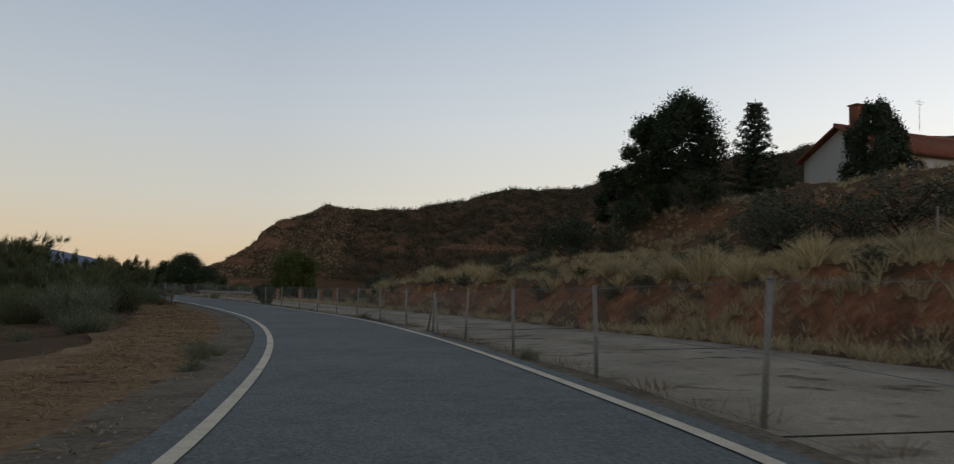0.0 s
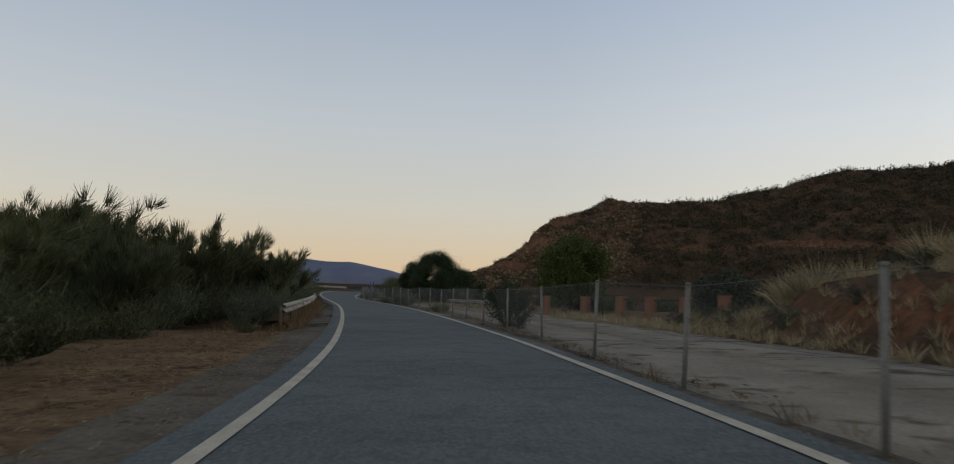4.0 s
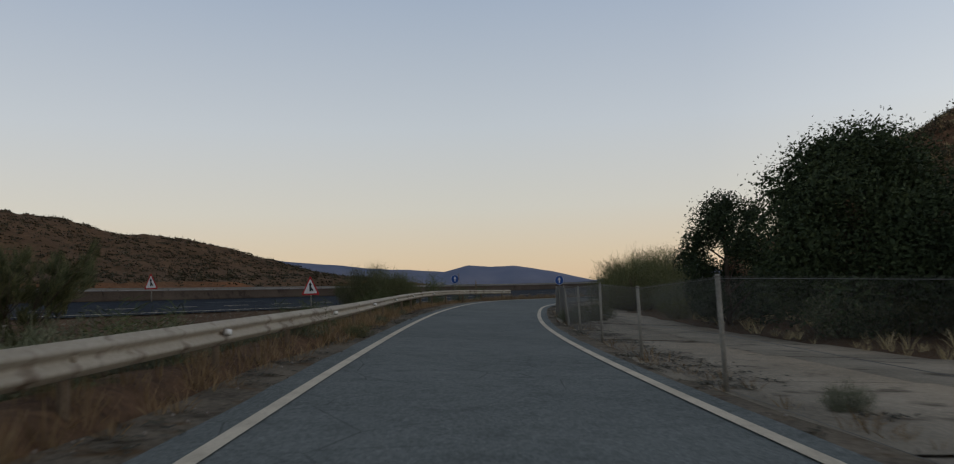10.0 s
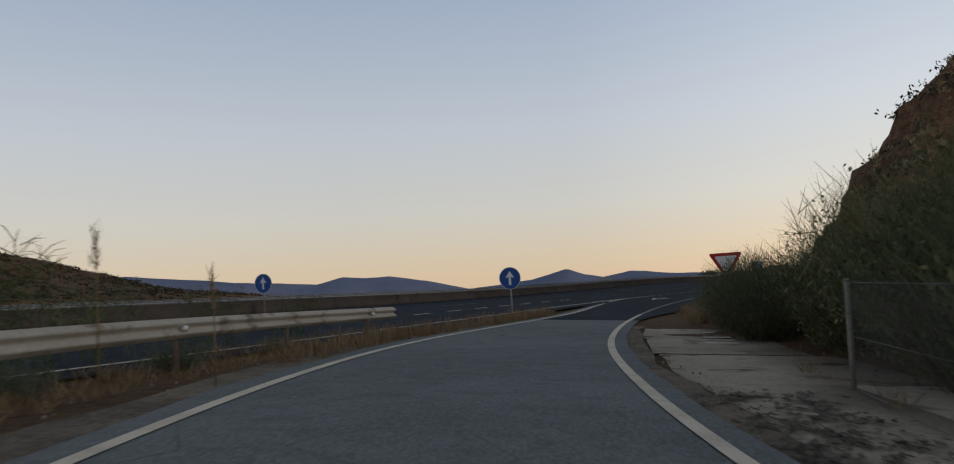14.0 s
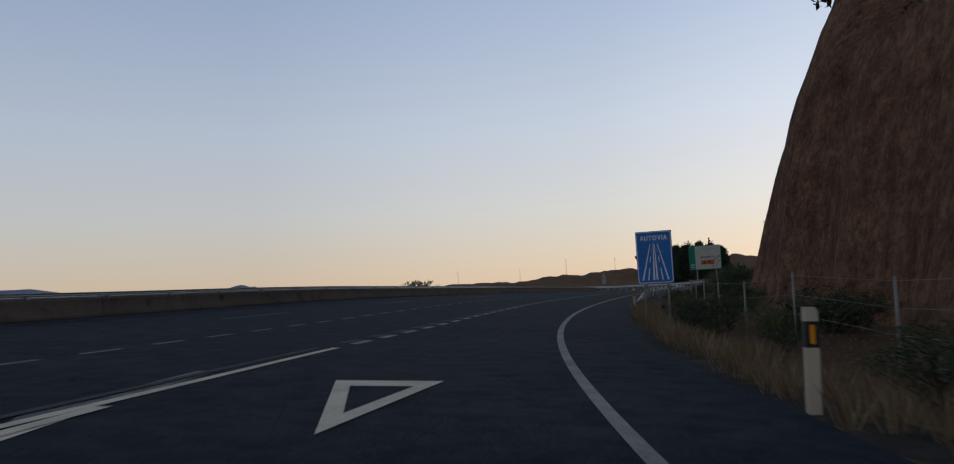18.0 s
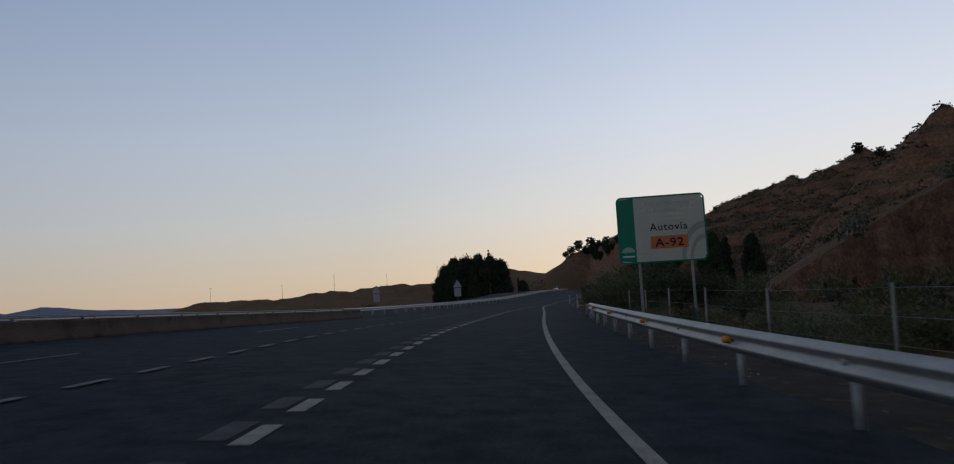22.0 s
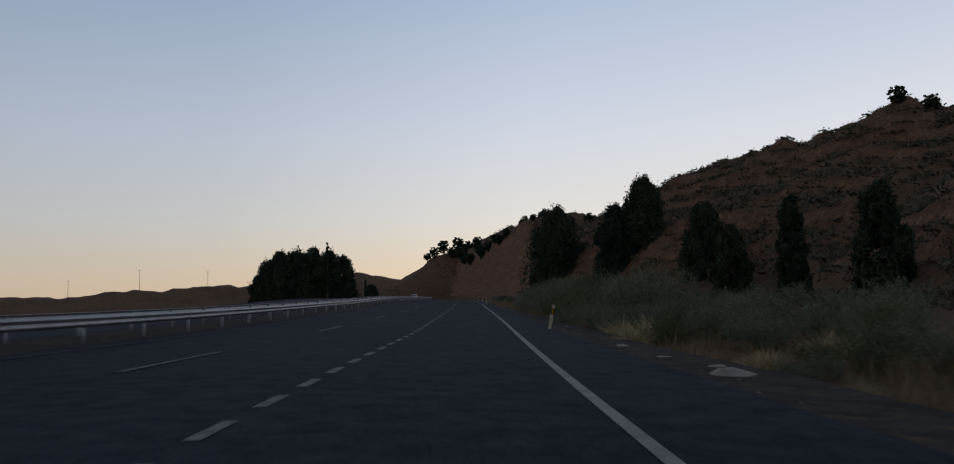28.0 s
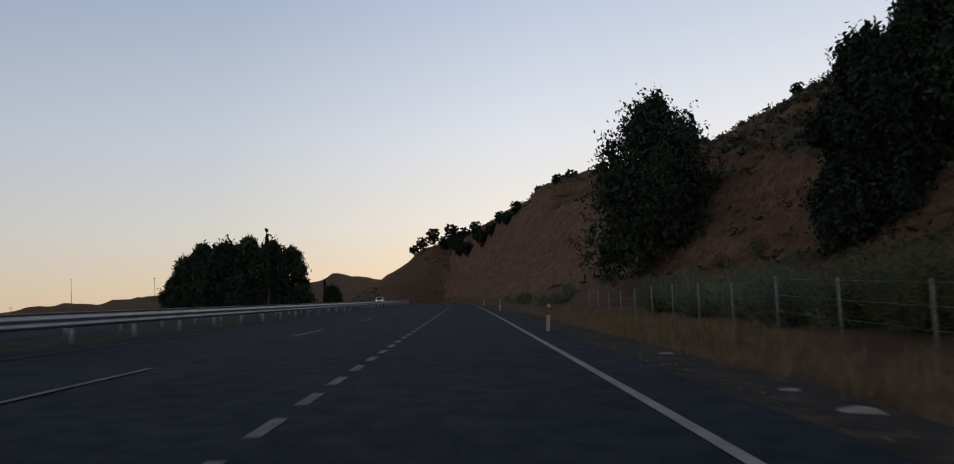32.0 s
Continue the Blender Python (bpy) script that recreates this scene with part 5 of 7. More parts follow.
def leaf_cloud(centres, spread_r, count, size, rngn, flat=1.0, up=0.0):
    """Small leaves round cluster centres: diamond quads."""
    n = len(centres) * count
    d = rngn.normal(size=(n, 3))
    d *= rngn.uniform(0.1, 1.0, size=(n, 1)) ** 0.45 / np.linalg.norm(d, axis=1, keepdims=True)
    c = np.repeat(centres, count, axis=0) + d * np.array([spread_r, spread_r, spread_r * flat]) * 1.7
    a = rngn.normal(size=(n, 3))
    a[:, 2] = a[:, 2] * 0.7 + up
    a /= np.linalg.norm(a, axis=1, keepdims=True)
    b = np.cross(a, rngn.normal(size=(n, 3)))
    b /= np.maximum(np.linalg.norm(b, axis=1, keepdims=True), 1e-9)
    s = size * rngn.uniform(0.6, 1.4, size=(n, 1))
    v = np.stack([c - a * s, c + b * s * 0.45, c + a * s, c - b * s * 0.45], 1).reshape(-1, 3)
    return v, np.arange(n * 4).reshape(-1, 4)


def broom_mesh(seed, h, r, stems=34, twigs=22, thick=0.016, splay=0.6):
    """A broom bush: feathery plumes of thin twigs on splayed stems. Returns stems and foliage meshes."""
    g = np.random.default_rng(seed)
    rods, b, t = [], [], []
    for i in range(stems):
        a, k = g.uniform(0, 2 * np.pi), g.uniform(0.0, 1) ** 0.6
        hh = h * g.uniform(0.60, 1.0) * (1 - 0.42 * k * k)
        tip = np.array([math.cos(a) * r * k * 0.92, math.sin(a) * r * k * 0.92, hh * 0.82])
        foot = np.array([math.cos(a) * r * 0.25 * k, math.sin(a) * r * 0.25 * k, -0.05])
        if i % 3 == 0:
            rods.append((foot, foot + (tip - foot) * 0.8, 0.012, 0.004, 4))
        q = g.uniform(0.05, 1.0, twigs) ** 0.8
        p = foot + (tip - foot) * q[:, None] + g.normal(size=(twigs, 3)) * np.array([0.055, 0.055, 0.03])
        dv = np.array([math.cos(a) * splay * k * 0.6, math.sin(a) * splay * k * 0.6, 1.0]) + g.normal(size=(twigs, 3)) * np.array([0.6, 0.6, 0.3])
        L = h * g.uniform(0.06, 0.15, twigs) * (0.7 + 0.5 * q)
        b.append(p)
        t.append(p + dv / np.linalg.norm(dv, axis=1, keepdims=True) * L[:, None])
    b, t = np.concatenate(b), np.concatenate(t)
    v, f = twigs_of(b, t, thick * g.uniform(0.6, 1.5, len(b)), g)
    heart = b[g.integers(0, len(b), stems * 4)]
    v, f = joined([(v, f), leaf_cloud(heart, 0.06, 9, 0.010 + thick * 1.1, g, 1.2, 0.9)])
    return rods_me("stem", rods), mesh_np("foliage", v, f)


def tufted_mesh(seed, h, r):
    """An old broom tree: forking limbs that end in brushes of fine upright twigs."""
    g = np.random.default_rng(seed)
    rods, tips, ways = [], [], []
    for _ in range(13):
        a, k = g.uniform(0, 2 * np.pi), g.uniform(0.15, 0.75)
        p = np.array([g.normal() * 0.16, g.normal() * 0.16, -0.1])
        d = np.array([math.cos(a) * k, math.sin(a) * k, 1.0])
        q = p + d * h * g.uniform(0.26, 0.46)
        rods.append((p, q, 0.026, 0.014, 5))
        for f in (0.3, 0.5, 0.7, 0.9):
            tips.append(p + (q - p) * f + g.normal(size=3) * 0.10)
            ways.append(d * 0.6 + g.normal(size=3) * 0.5)
        for _ in range(4):
            e = q + (d + g.normal(size=3) * np.array([0.42, 0.42, 0.2])) * h * g.uniform(0.14, 0.30)
            rods.append((q, e, 0.012, 0.005, 4))
            for f in (0.45, 0.75, 1.0, 1.0):
                tips.append(q + (e - q) * f + g.normal(size=3) * 0.06)
                ways.append((e - q) / np.linalg.norm(e - q) + g.normal(size=3) * 0.30)
    tips, ways = np.array(tips), np.array(ways)
    n = 46
    b = np.repeat(tips, n, axis=0) + g.normal(size=(len(tips) * n, 3)) * 0.03
    dv = np.repeat(ways, n, axis=0) + g.normal(size=b.shape) * 0.30 + np.array([0, 0, 0.5])
    dv /= np.linalg.norm(dv, axis=1, keepdims=True)
    L = np.repeat(g.uniform(0.085, 0.17, len(tips)), n) * h * g.uniform(0.45, 1.0, len(b))
    lift = g.uniform(0, 0.45, len(b)) * L
    b = b + dv * lift[:, None]
    v, f = twigs_of(b, b + dv * (L - lift)[:, None], 0.013 * g.uniform(0.6, 1.5, len(b)), g)
    return rods_me("limb", rods), mesh_np("foliage", v, f)


def tuft_mesh(seed, h, r, n, width, droop=0.5, name="blades"):
    """A tuft of arching grass blades."""
    g = np.random.default_rng(seed)
    a = g.uniform(0, 2 * np.pi, n)
    k = g.uniform(0, 1, n) ** 0.6
    b = np.stack([np.cos(a) * r * 0.18 * k, np.sin(a) * r * 0.18 * k, np.full(n, -0.03)], 1)
    L = h * g.uniform(0.55, 1.0, n)
    t = np.stack([np.cos(a) * r * k, np.sin(a) * r * k, L * (1 - droop * k * 0.7)], 1)
    v, f = blades(b, t, width * g.uniform(0.6, 1.4, n), g, 0.16 * droop)
    return mesh_np(name, v, f)


def reed_mesh(seed, h, n):
    g = np.random.default_rng(seed)
    base = np.stack([g.normal(0, 0.45, n), g.normal(0, 0.45, n), np.zeros(n) - 0.1], 1)
    tip = base + np.stack([g.normal(0, 0.22, n), g.normal(0, 0.22, n), h * g.uniform(0.6, 1.0, n)], 1)
    chunks = [blades(base, tip, 0.018, g)]
    m = n * 15
    i = g.integers(0, n, m)
    q = g.uniform(0.2, 1, (m, 1))
    b = base[i] + (tip[i] - base[i]) * q
    a = g.uniform(0, 2 * np.pi, m)
    t = b + np.stack([np.cos(a) * 0.38, np.sin(a) * 0.38, g.uniform(0.05, 0.3, m)], 1) * g.uniform(0.6, 1.3, (m, 1))
    chunks.append(blades(b, t, 0.016, g, 0.12))
    v, f = joined(chunks)
    return mesh_np("leaves", v, f)


def tree_parts(seed, h, r, trunk_h, clusters, per, leaf, shape="round", lean=0.0):
    """Trunk with limbs, and a crown of leaf clusters with gaps. Returns two meshes."""
    g = np.random.default_rng(seed)
    cz, rz = (h + trunk_h) / 2, (h - trunk_h) / 2
    cs = []
    while len(cs) < clusters:
        d = g.normal(size=3)
        d /= np.linalg.norm(d)
        k = g.uniform(0.03, 1.0) ** 0.45
        p = d * k
        lump = 1 + 0.22 * math.sin(3.1 * d[0] + seed) * math.cos(2.7 * d[1] + seed * 1.7) + 0.12 * math.sin(7 * d[0] + 5 * d[2])
        if shape == "cone":
            z = g.uniform(0, 1)
            rad = (1 - z) ** 0.75 * g.uniform(0.35, 1.0)
            a = g.uniform(0, 2 * np.pi)
            p = np.array([math.cos(a) * rad, math.sin(a) * rad, z * 2 - 1])
            lump = 1
        elif shape == "pine":
            z = g.uniform(0, 1)
            rad = (0.35 + 0.65 * math.sin(min(1, (1 - z) * 1.25) * math.pi * 0.5)) * g.uniform(0.3, 1.0) * (1 + 0.25 * math.sin(z * 17 + seed))
            rad *= 1 - 0.75 * max(0, z - 0.75) / 0.25
            a = g.uniform(0, 2 * np.pi)
            p = np.array([math.cos(a) * rad, math.sin(a) * rad, z * 2 - 1])
            lump = 1
        cs.append(np.array([p[0] * r * lump + lean * (p[2] + 1), p[1] * r * lump, cz + p[2] * rz * (lump * 0.5 + 0.5)]))
    cs = np.array(cs)
    rods = [((0, 0, -0.3), (lean * 0.4, 0, trunk_h + rz * 0.5), max(0.09, h * 0.022), h * 0.013, 8)]
    if shape in ("cone", "pine"):
        rods.append(((lean * 0.4, 0, trunk_h), (lean, 0, h * 0.96), h * 0.014, 0.02, 6))
    for p in cs[:: max(1, len(cs) // 26)]:
        z0 = min(max(trunk_h * 0.8, p[2] - np.hypot(p[0], p[1]) * (0.25 if shape != "round" else 0.9)), h * 0.85)
        rods.append(((lean * 0.3, 0, z0), p, h * 0.007, 0.012, 5))
    spread_r = r * (0.11 if shape == "round" else 0.10)
    v, f = leaf_cloud(cs, spread_r, per, leaf, g, 0.75 if shape == "round" else 1.0, 1.3 if shape != "round" else 0.0)
    return rods_me("trunk", rods), mesh_np("crown", v, f)


def lobed_parts(seed, h, r, trunk_h, lobes, outer, inner, leaf, shape="round", reach=1.0):
    """Trunk, limbs and a crown of many uneven lobes: small leaves outside, bigger and denser ones within. Returns two meshes."""
    g = np.random.default_rng(seed)
    rods = [((0, 0, -0.3), (0, 0, trunk_h + (h - trunk_h) * 0.6), max(0.10, h * 0.022), h * 0.010, 8)]
    chunks = []
    for i in range(lobes):
        a, z = i * 2.399 + g.uniform(-0.5, 0.5), (i + 0.5) / lobes
        if shape == "pine":
            wide = (1 - z * z) ** 0.6 * (0.86 + 0.14 * math.sin(z * 19 + seed))
            lr = r * g.uniform(0.24, 0.38) * (1 - 0.35 * z)
        else:
            wide = math.sqrt(max(0.0, 1 - 0.72 * (2 * z - 0.75) ** 2))
            lr = r * g.uniform(0.28, 0.44)
        k = wide * g.uniform(0.45, 1.0) ** 0.7 * max(0.0, r - lr * 0.7) * reach
        c = np.array([math.cos(a) * k, math.sin(a) * k, trunk_h + lr * 0.6 + (h - trunk_h - lr * 1.5) * z])
        rods.append(((0, 0, min(max(trunk_h * 0.7, c[2] - k * 0.8), trunk_h + (h - trunk_h) * 0.55)), c, h * 0.008, 0.010, 5))
        tall = 1.5 if shape == "pine" else g.uniform(0.7, 0.95)
        for m, lo, hi, size in ((outer, 0.62, 1.0, leaf), (outer // 8, 1.0, 1.32, leaf * 0.9), (inner, 0.0, 0.72, leaf * 2.1)):
            d = g.normal(size=(m, 3))
            d /= np.linalg.norm(d, axis=1, keepdims=True)
            lump = 1 + 0.18 * np.sin(4.1 * d[:, :1] + i) * np.cos(3.7 * d[:, 1:2] + 2 * i)
            p = c + d * g.uniform(lo, hi, (m, 1)) * lr * lump * np.array([1.0, 1.0, tall])
            e = g.normal(size=(m, 3)) + (np.array([0, 0, 0.9]) if shape == "pine" else 0)
            e /= np.linalg.norm(e, axis=1, keepdims=True)
            f = np.cross(e, g.normal(size=(m, 3)))
            f /= np.maximum(np.linalg.norm(f, axis=1, keepdims=True), 1e-9)
            q = size * g.uniform(0.6, 1.4, (m, 1))
            chunks.append((np.stack([p - e * q, p + f * q * 0.45, p + e * q, p - f * q * 0.45], 1).reshape(-1, 3), np.arange(m * 4).reshape(-1, 4)))
    v, f = joined(chunks)
    keep = v[:, 2].reshape(-1, 4).min(1) > -0.25
    return rods_me("trunk", rods), mesh_np("crown", v, f[keep])


def cedar_parts(seed, h, r):
    """A young cedar: a straight stem with layers of drooping branches and gaps between them."""
    g = np.random.default_rng(seed)
    rods, cs = [((0, 0, -0.3), (0, 0, h), 0.11, 0.02, 7)], []
    z = 0.6
    while z < h * 0.96:
        reach = r * (1 - z / h) ** 0.8 + 0.12
        a0 = g.uniform(0, 6.28)
        for k in range(7):
            a, q = a0 + k * 0.9 + g.normal() * 0.15, reach * g.uniform(0.7, 1.1)
            tip = np.array([math.cos(a) * q, math.sin(a) * q, z + 0.22 * q])
            rods.append(((0, 0, z), tip, 0.022, 0.006, 4))
            m = max(2, int(q / 0.28))
            cs += [np.array([0, 0, z]) + (tip - np.array([0, 0, z])) * (i + 1) / m for i in range(m)]
        z += 0.32 + 0.28 * (1 - z / h)
    v, f = leaf_cloud(np.array(cs) + g.normal(size=(len(cs), 3)) * 0.07, 0.15, 46, 0.08, g, 0.75, 0.2)
    return rods_me("trunk", rods), mesh_np("crown", v, f)


def plant(name, label, category, me_a, mat_a, name_a, me_b, mat_b, name_b, m, group=""):
    root = thing(name, label, category, m, group)
    if me_a is not None:
        part(name_a, me_a, mat_a, root)
    part(name_b, me_b, mat_b, root)
    return root


def spot(x, y, rz=0.0, k=1.0, sink=0.0):
    return pose(x, y, ground_z(x, y) - sink, 0, 0, rz) @ Matrix.Scale(k, 4)


# master bushes: built once at their first places, copied to the others
brooms = [broom_mesh(100 + i, 1.0, 0.62, 44, 34, 0.0085) for i in range(3)]
brooms_big = [broom_mesh(110 + i, 1.0, 0.62, 84, 46, 0.0046) for i in range(3)]
brooms_near = [broom_mesh(120 + i, 1.0, 0.62, 120, 64, 0.0026) for i in range(2)]
brooms_pale = [broom_mesh(130 + i, 1.0, 0.70, 44, 34, 0.0085, 0.5) for i in range(2)]
pale_big = [broom_mesh(140 + i, 1.0, 0.70, 84, 46, 0.0046, 0.5) for i in range(2)]
tufteds = [tufted_mesh(150 + i, 1.0 * 3, 1.2) for i in range(3)]
reeds = [reed_mesh(160 + i, 2.4, 26) for i in range(2)]
leafy_bush = [tree_parts(170 + i, 1.0, 0.55, 0.05, 110, 30, 0.020) for i in range(3)]
espartos = [tuft_mesh(180 + i, 1.0, 0.75, 210, 0.010, 0.7) for i in range(3)]
tufts = [tuft_mesh(190 + i, 0.42, 0.22, 46, 0.008, 0.4) for i in range(3)]
KINDS = {
    "broom": ("broom_bush", "grey-green broom bush of thin upright twigs", "bush", [(a, M["bark"], "stem", b, M["broom"], "foliage") for a, b in brooms]),
    "broom_big": ("broom_bush", "tall grey-green broom bush of thin upright twigs", "bush", [(a, M["bark"], "stem", b, M["broom"], "foliage") for a, b in brooms_big]),
    "broom_near": ("broom_bush", "big dense grey-green broom bush beside the old road", "bush", [(a, M["bark"], "stem", b, M["broom"], "foliage") for a, b in brooms_near]),
    "pale": ("sage_bush", "pale sage-green twiggy bush beside the road", "bush", [(a, M["bark"], "stem", b, M["broom_pale"], "foliage") for a, b in brooms_pale]),
    "pale_big": ("sage_bush", "tall pale sage-green twiggy bush beside the road", "bush", [(a, M["bark"], "stem", b, M["broom_pale"], "foliage") for a, b in pale_big]),
    "tufted": ("broom_tree", "old broom tree with forking limbs and tufted tips", "bush", [(a, M["bark"], "limb", b, M["broom"], "foliage") for a, b in tufteds]),
    "reed": ("reed_clump", "clump of tall green reeds", "reeds", [(None, None, "", b, M["reed"], "foliage") for b in reeds]),
    "dark": ("dark_bush", "dark dense evergreen bush", "bush", [(a, M["bark"], "stem", b, M["leaf_dark"], "crown") for a, b in leafy_bush]),
    "olive": ("olive_bush", "grey-green leafy bush on the slope", "bush", [(a, M["bark"], "stem", b, M["leaf_olive"], "crown") for a, b in leafy_bush]),
    "esparto": ("esparto_tuft", "big arching tuft of dry esparto grass", "grass tuft", [(None, None, "", b, M["esparto"], "foliage") for b in espartos]),
}
masters = {}
prng = random.Random(77)


def put(kind, x, y, size, rz=None, sink=0.03, flat=1.0):
    if kind in ("broom", "pale") and size > 1.55:
        kind += "_big"
    name, label, cat, variants = KINDS[kind]
    i = prng.randrange(len(variants))
    rz = prng.uniform(0, 360) if rz is None else rz
    m = pose(x, y, ground_z(x, y) - sink, 0, 0, rz) @ Matrix.Diagonal((size * flat, size * flat, size, 1))
    if (kind, i) not in masters:
        a, ma, na, b, mb, nb = variants[i]
        if a is not None:
            a = a.copy()
        masters[kind, i] = plant(name, label, cat, a, ma, na, b.copy(), mb, nb, Matrix(), name.replace("_", " ") + "s")
        masters[kind, i].matrix_basis = m
        return masters[kind, i]
    ob = copy_thing(masters[kind, i], pose(0, 0, 0))
    ob.matrix_basis = m
    return ob


def put_sl(kind, s, lat, size, **kw):
    x, y, _ = P(float(s), float(lat))
    return put(kind, float(x), float(y), size, **kw)


far_spots = []


def put_far(s, lat, size, tint=0):
    """A bush that stays far off: gathered into one cover."""
    x, y, _ = P(float(s), float(lat))
    far_spots.append((float(x), float(y), size, tint))


# west verge of the service road
for x, y, h, k in ((-30.0, 60.4, 4.6, "tufted"), (-28.4, 62.3, 4.2, "tufted"), (-27.6, 65.0, 3.7, "tufted"), (-32.4, 58.6, 4.6, "tufted"), (-37.2, 62.9, 7.4, "tufted"), (-36.8, 60.2, 6.4, "tufted"), (-40.2, 65, 6.4, "tufted"), (-35.0, 62.0, 5.2, "tufted"), (-39.4, 84.7, 4.2, "tufted"), (-52.0, 100.4, 3.9, "tufted"), (-53.4, 102.4, 3.7, "tufted"), (-54.4, 105.0, 3.7, "tufted"), (-56.8, 101.0, 4.0, "tufted"), (-62.8, 114.0, 3.2, "tufted"), (-24.6, 49.6, 4.2, "tufted"), (-22.4, 46.6, 3.2, "tufted"), (-26.4, 47.2, 3.8, "tufted"), (-24.6, 53.6, 3.4, "tufted"), (-26.6, 56.2, 3.6, "tufted"), (-29.2, 53.4, 4.2, "tufted"), (-27.0, 59.4, 4.3, "tufted"), (-29.4, 66.2, 3.4, "tufted"), (-31.2, 69.0, 3.2, "tufted"), (-20.4, 42.4, 2.6, "tufted")):
    put(k, x, y, h / 3.0)
put("broom_near", -46.8, 98.8, 3.0, flat=1.1)
for x, y, h in ((-75.3, 140.3, 3.2), (-74.3, 141.0, 3.4), (-73.5, 142.0, 2.8), (-74.8, 142.2, 3.0), (-73.8, 143.0, 2.6)):
    put("broom_near", x, y, h, flat=0.72)
for _ in range(40):
    s = prng.uniform(38, 80)
    lat = -prng.uniform(6.6, 12.5) - max(0, 50 - s) * 0.18
    put_sl(prng.choice(("broom", "broom", "pale", "broom")), s, lat, prng.uniform(1.4, 2.6), flat=1.15)
for _ in range(16):
    s = prng.uniform(2, 40)
    put_sl(prng.choice(("broom", "pale")), s, -prng.uniform(11.5, 20), prng.uniform(1.2, 2.3), flat=1.15)
for _ in range(22):
    put_sl(prng.choice(("pale", "broom")), prng.uniform(4, 40), -prng.uniform(7.6, 12), prng.uniform(0.7, 1.4), flat=1.3)
for _ in range(60):
    put_far(prng.uniform(0, 140), -prng.uniform(15, 34), prng.uniform(1.0, 2.2))
for _ in range(34):
    s = prng.uniform(76, 122)
    put_sl(prng.choice(("broom", "pale", "broom")), s, -prng.uniform(5.2, 12.5), prng.uniform(1.2, 2.2), flat=1.15)
for _ in range(26):
    s = prng.uniform(60, 180)
    put_sl(prng.choice(("pale", "broom")), s, float(rail_l(s)) - prng.uniform(0.5, 1.4), prng.uniform(0.45, 0.95), flat=1.25)
for s, lat, h in ((83, -4.5, 1.0), (92, -4.7, 1.3), (99, -5.0, 1.5), (106, -4.6, 1.0), (131, -4.3, 0.8), (144, -4.9, 0.8), (152, -5.6, 0.8), (66, -4.6, 1.6), (71, -4.8, 1.9), (75, -5.2, 2.2)):
    put_sl("pale", s, lat, h, flat=1.1)
for s, lat, h in ((168, -8.4, 0.85), (171, -9.0, 0.95), (173, -8.0, 1.0), (176, -8.4, 0.8), (179, -7.6, 0.7), (165, -8.8, 0.8), (182, -7.0, 0.6)):
    put_sl("reed", s, lat, h)
for s, lat, h in ((17.5, -3.1, 0.55), (18.4, -2.9, 0.45), (14.8, -2.9, 0.4), (19.6, -3.3, 0.5), (142.5, -3.6, 0.45), (150, -3.9, 0.4)):
    put_sl("pale", s, lat, h, flat=1.2)
for s, lat, h in ((105.6, -3.15, 0.75), (106.6, -3.3, 0.85), (135.0, -3.0, 0.6), (107.4, -4.0, 1.5), (104.0, -4.2, 1.6), (101, -4.4, 1.7)):
    put_sl("broom", s, lat, h, flat=1.2)
for s, lat, h in ((111.0, 3.15, 0.9), (108.8, 4.4, 1.7), (109.8, 5.0, 1.6), (104.6, 3.3, 0.5), (146.4, 3.2, 0.95), (147.0, 3.5, 0.85), (123.5, 3.9, 0.5)):
    put_sl("pale_big", s, lat, h, flat=1.0)
s = 78.0
while s < 118:
    put_sl(prng.choice(("pale", "broom", "pale")), s, -prng.uniform(4.8, 6.2), prng.uniform(1.8, 2.5), flat=1.25)
    s += prng.uniform(1.8, 2.8)
for s, lat, h in ((120.5, -4.5, 1.0), (123, -4.7, 1.1), (125.5, -4.4, 0.9), (128, -4.9, 1.2), (130, -4.6, 0.8), (122, -5.6, 1.4), (126.5, -5.8, 1.4)):
    put_sl("pale", s, lat, h, flat=1.3)
for _ in range(34):
    s = prng.uniform(92, 162)
    put_sl(prng.choice(("broom", "pale", "reed")) if s > 120 else prng.choice(("broom", "pale")), s, float(rail_l(s)) - prng.uniform(0.35, 1.5), prng.uniform(0.35, 0.6) if s > 120 else prng.uniform(0.6, 1.15), flat=1.2)
# along the fence
for s, lat, h in ((65.7, 3.8, 1.95), (66.5, 4.0, 1.7), (65.0, 4.1, 1.5)):
    put_sl("dark", s, lat, h, flat=0.8)
for s, lat, h, k in ((15.4, 3.3, 0.4, "pale"), (38.5, 3.5, 0.5, "pale"), (84.5, 3.6, 0.7, "broom"), (86, 4.1, 0.8, "broom"), (91, 4.2, 0.5, "pale"), (106.5, 3.9, 1.0, "broom"), (103, 3.9, 0.45, "pale"), (113.0, 3.7, 0.75, "pale"), (118.5, 3.9, 0.95, "pale"), (149, 4.2, 1.35, "broom"), (150.2, 4.6, 1.1, "broom"), (153, 5.2, 0.6, "pale")):
    put_sl(k, s, lat, h, flat=1.15)
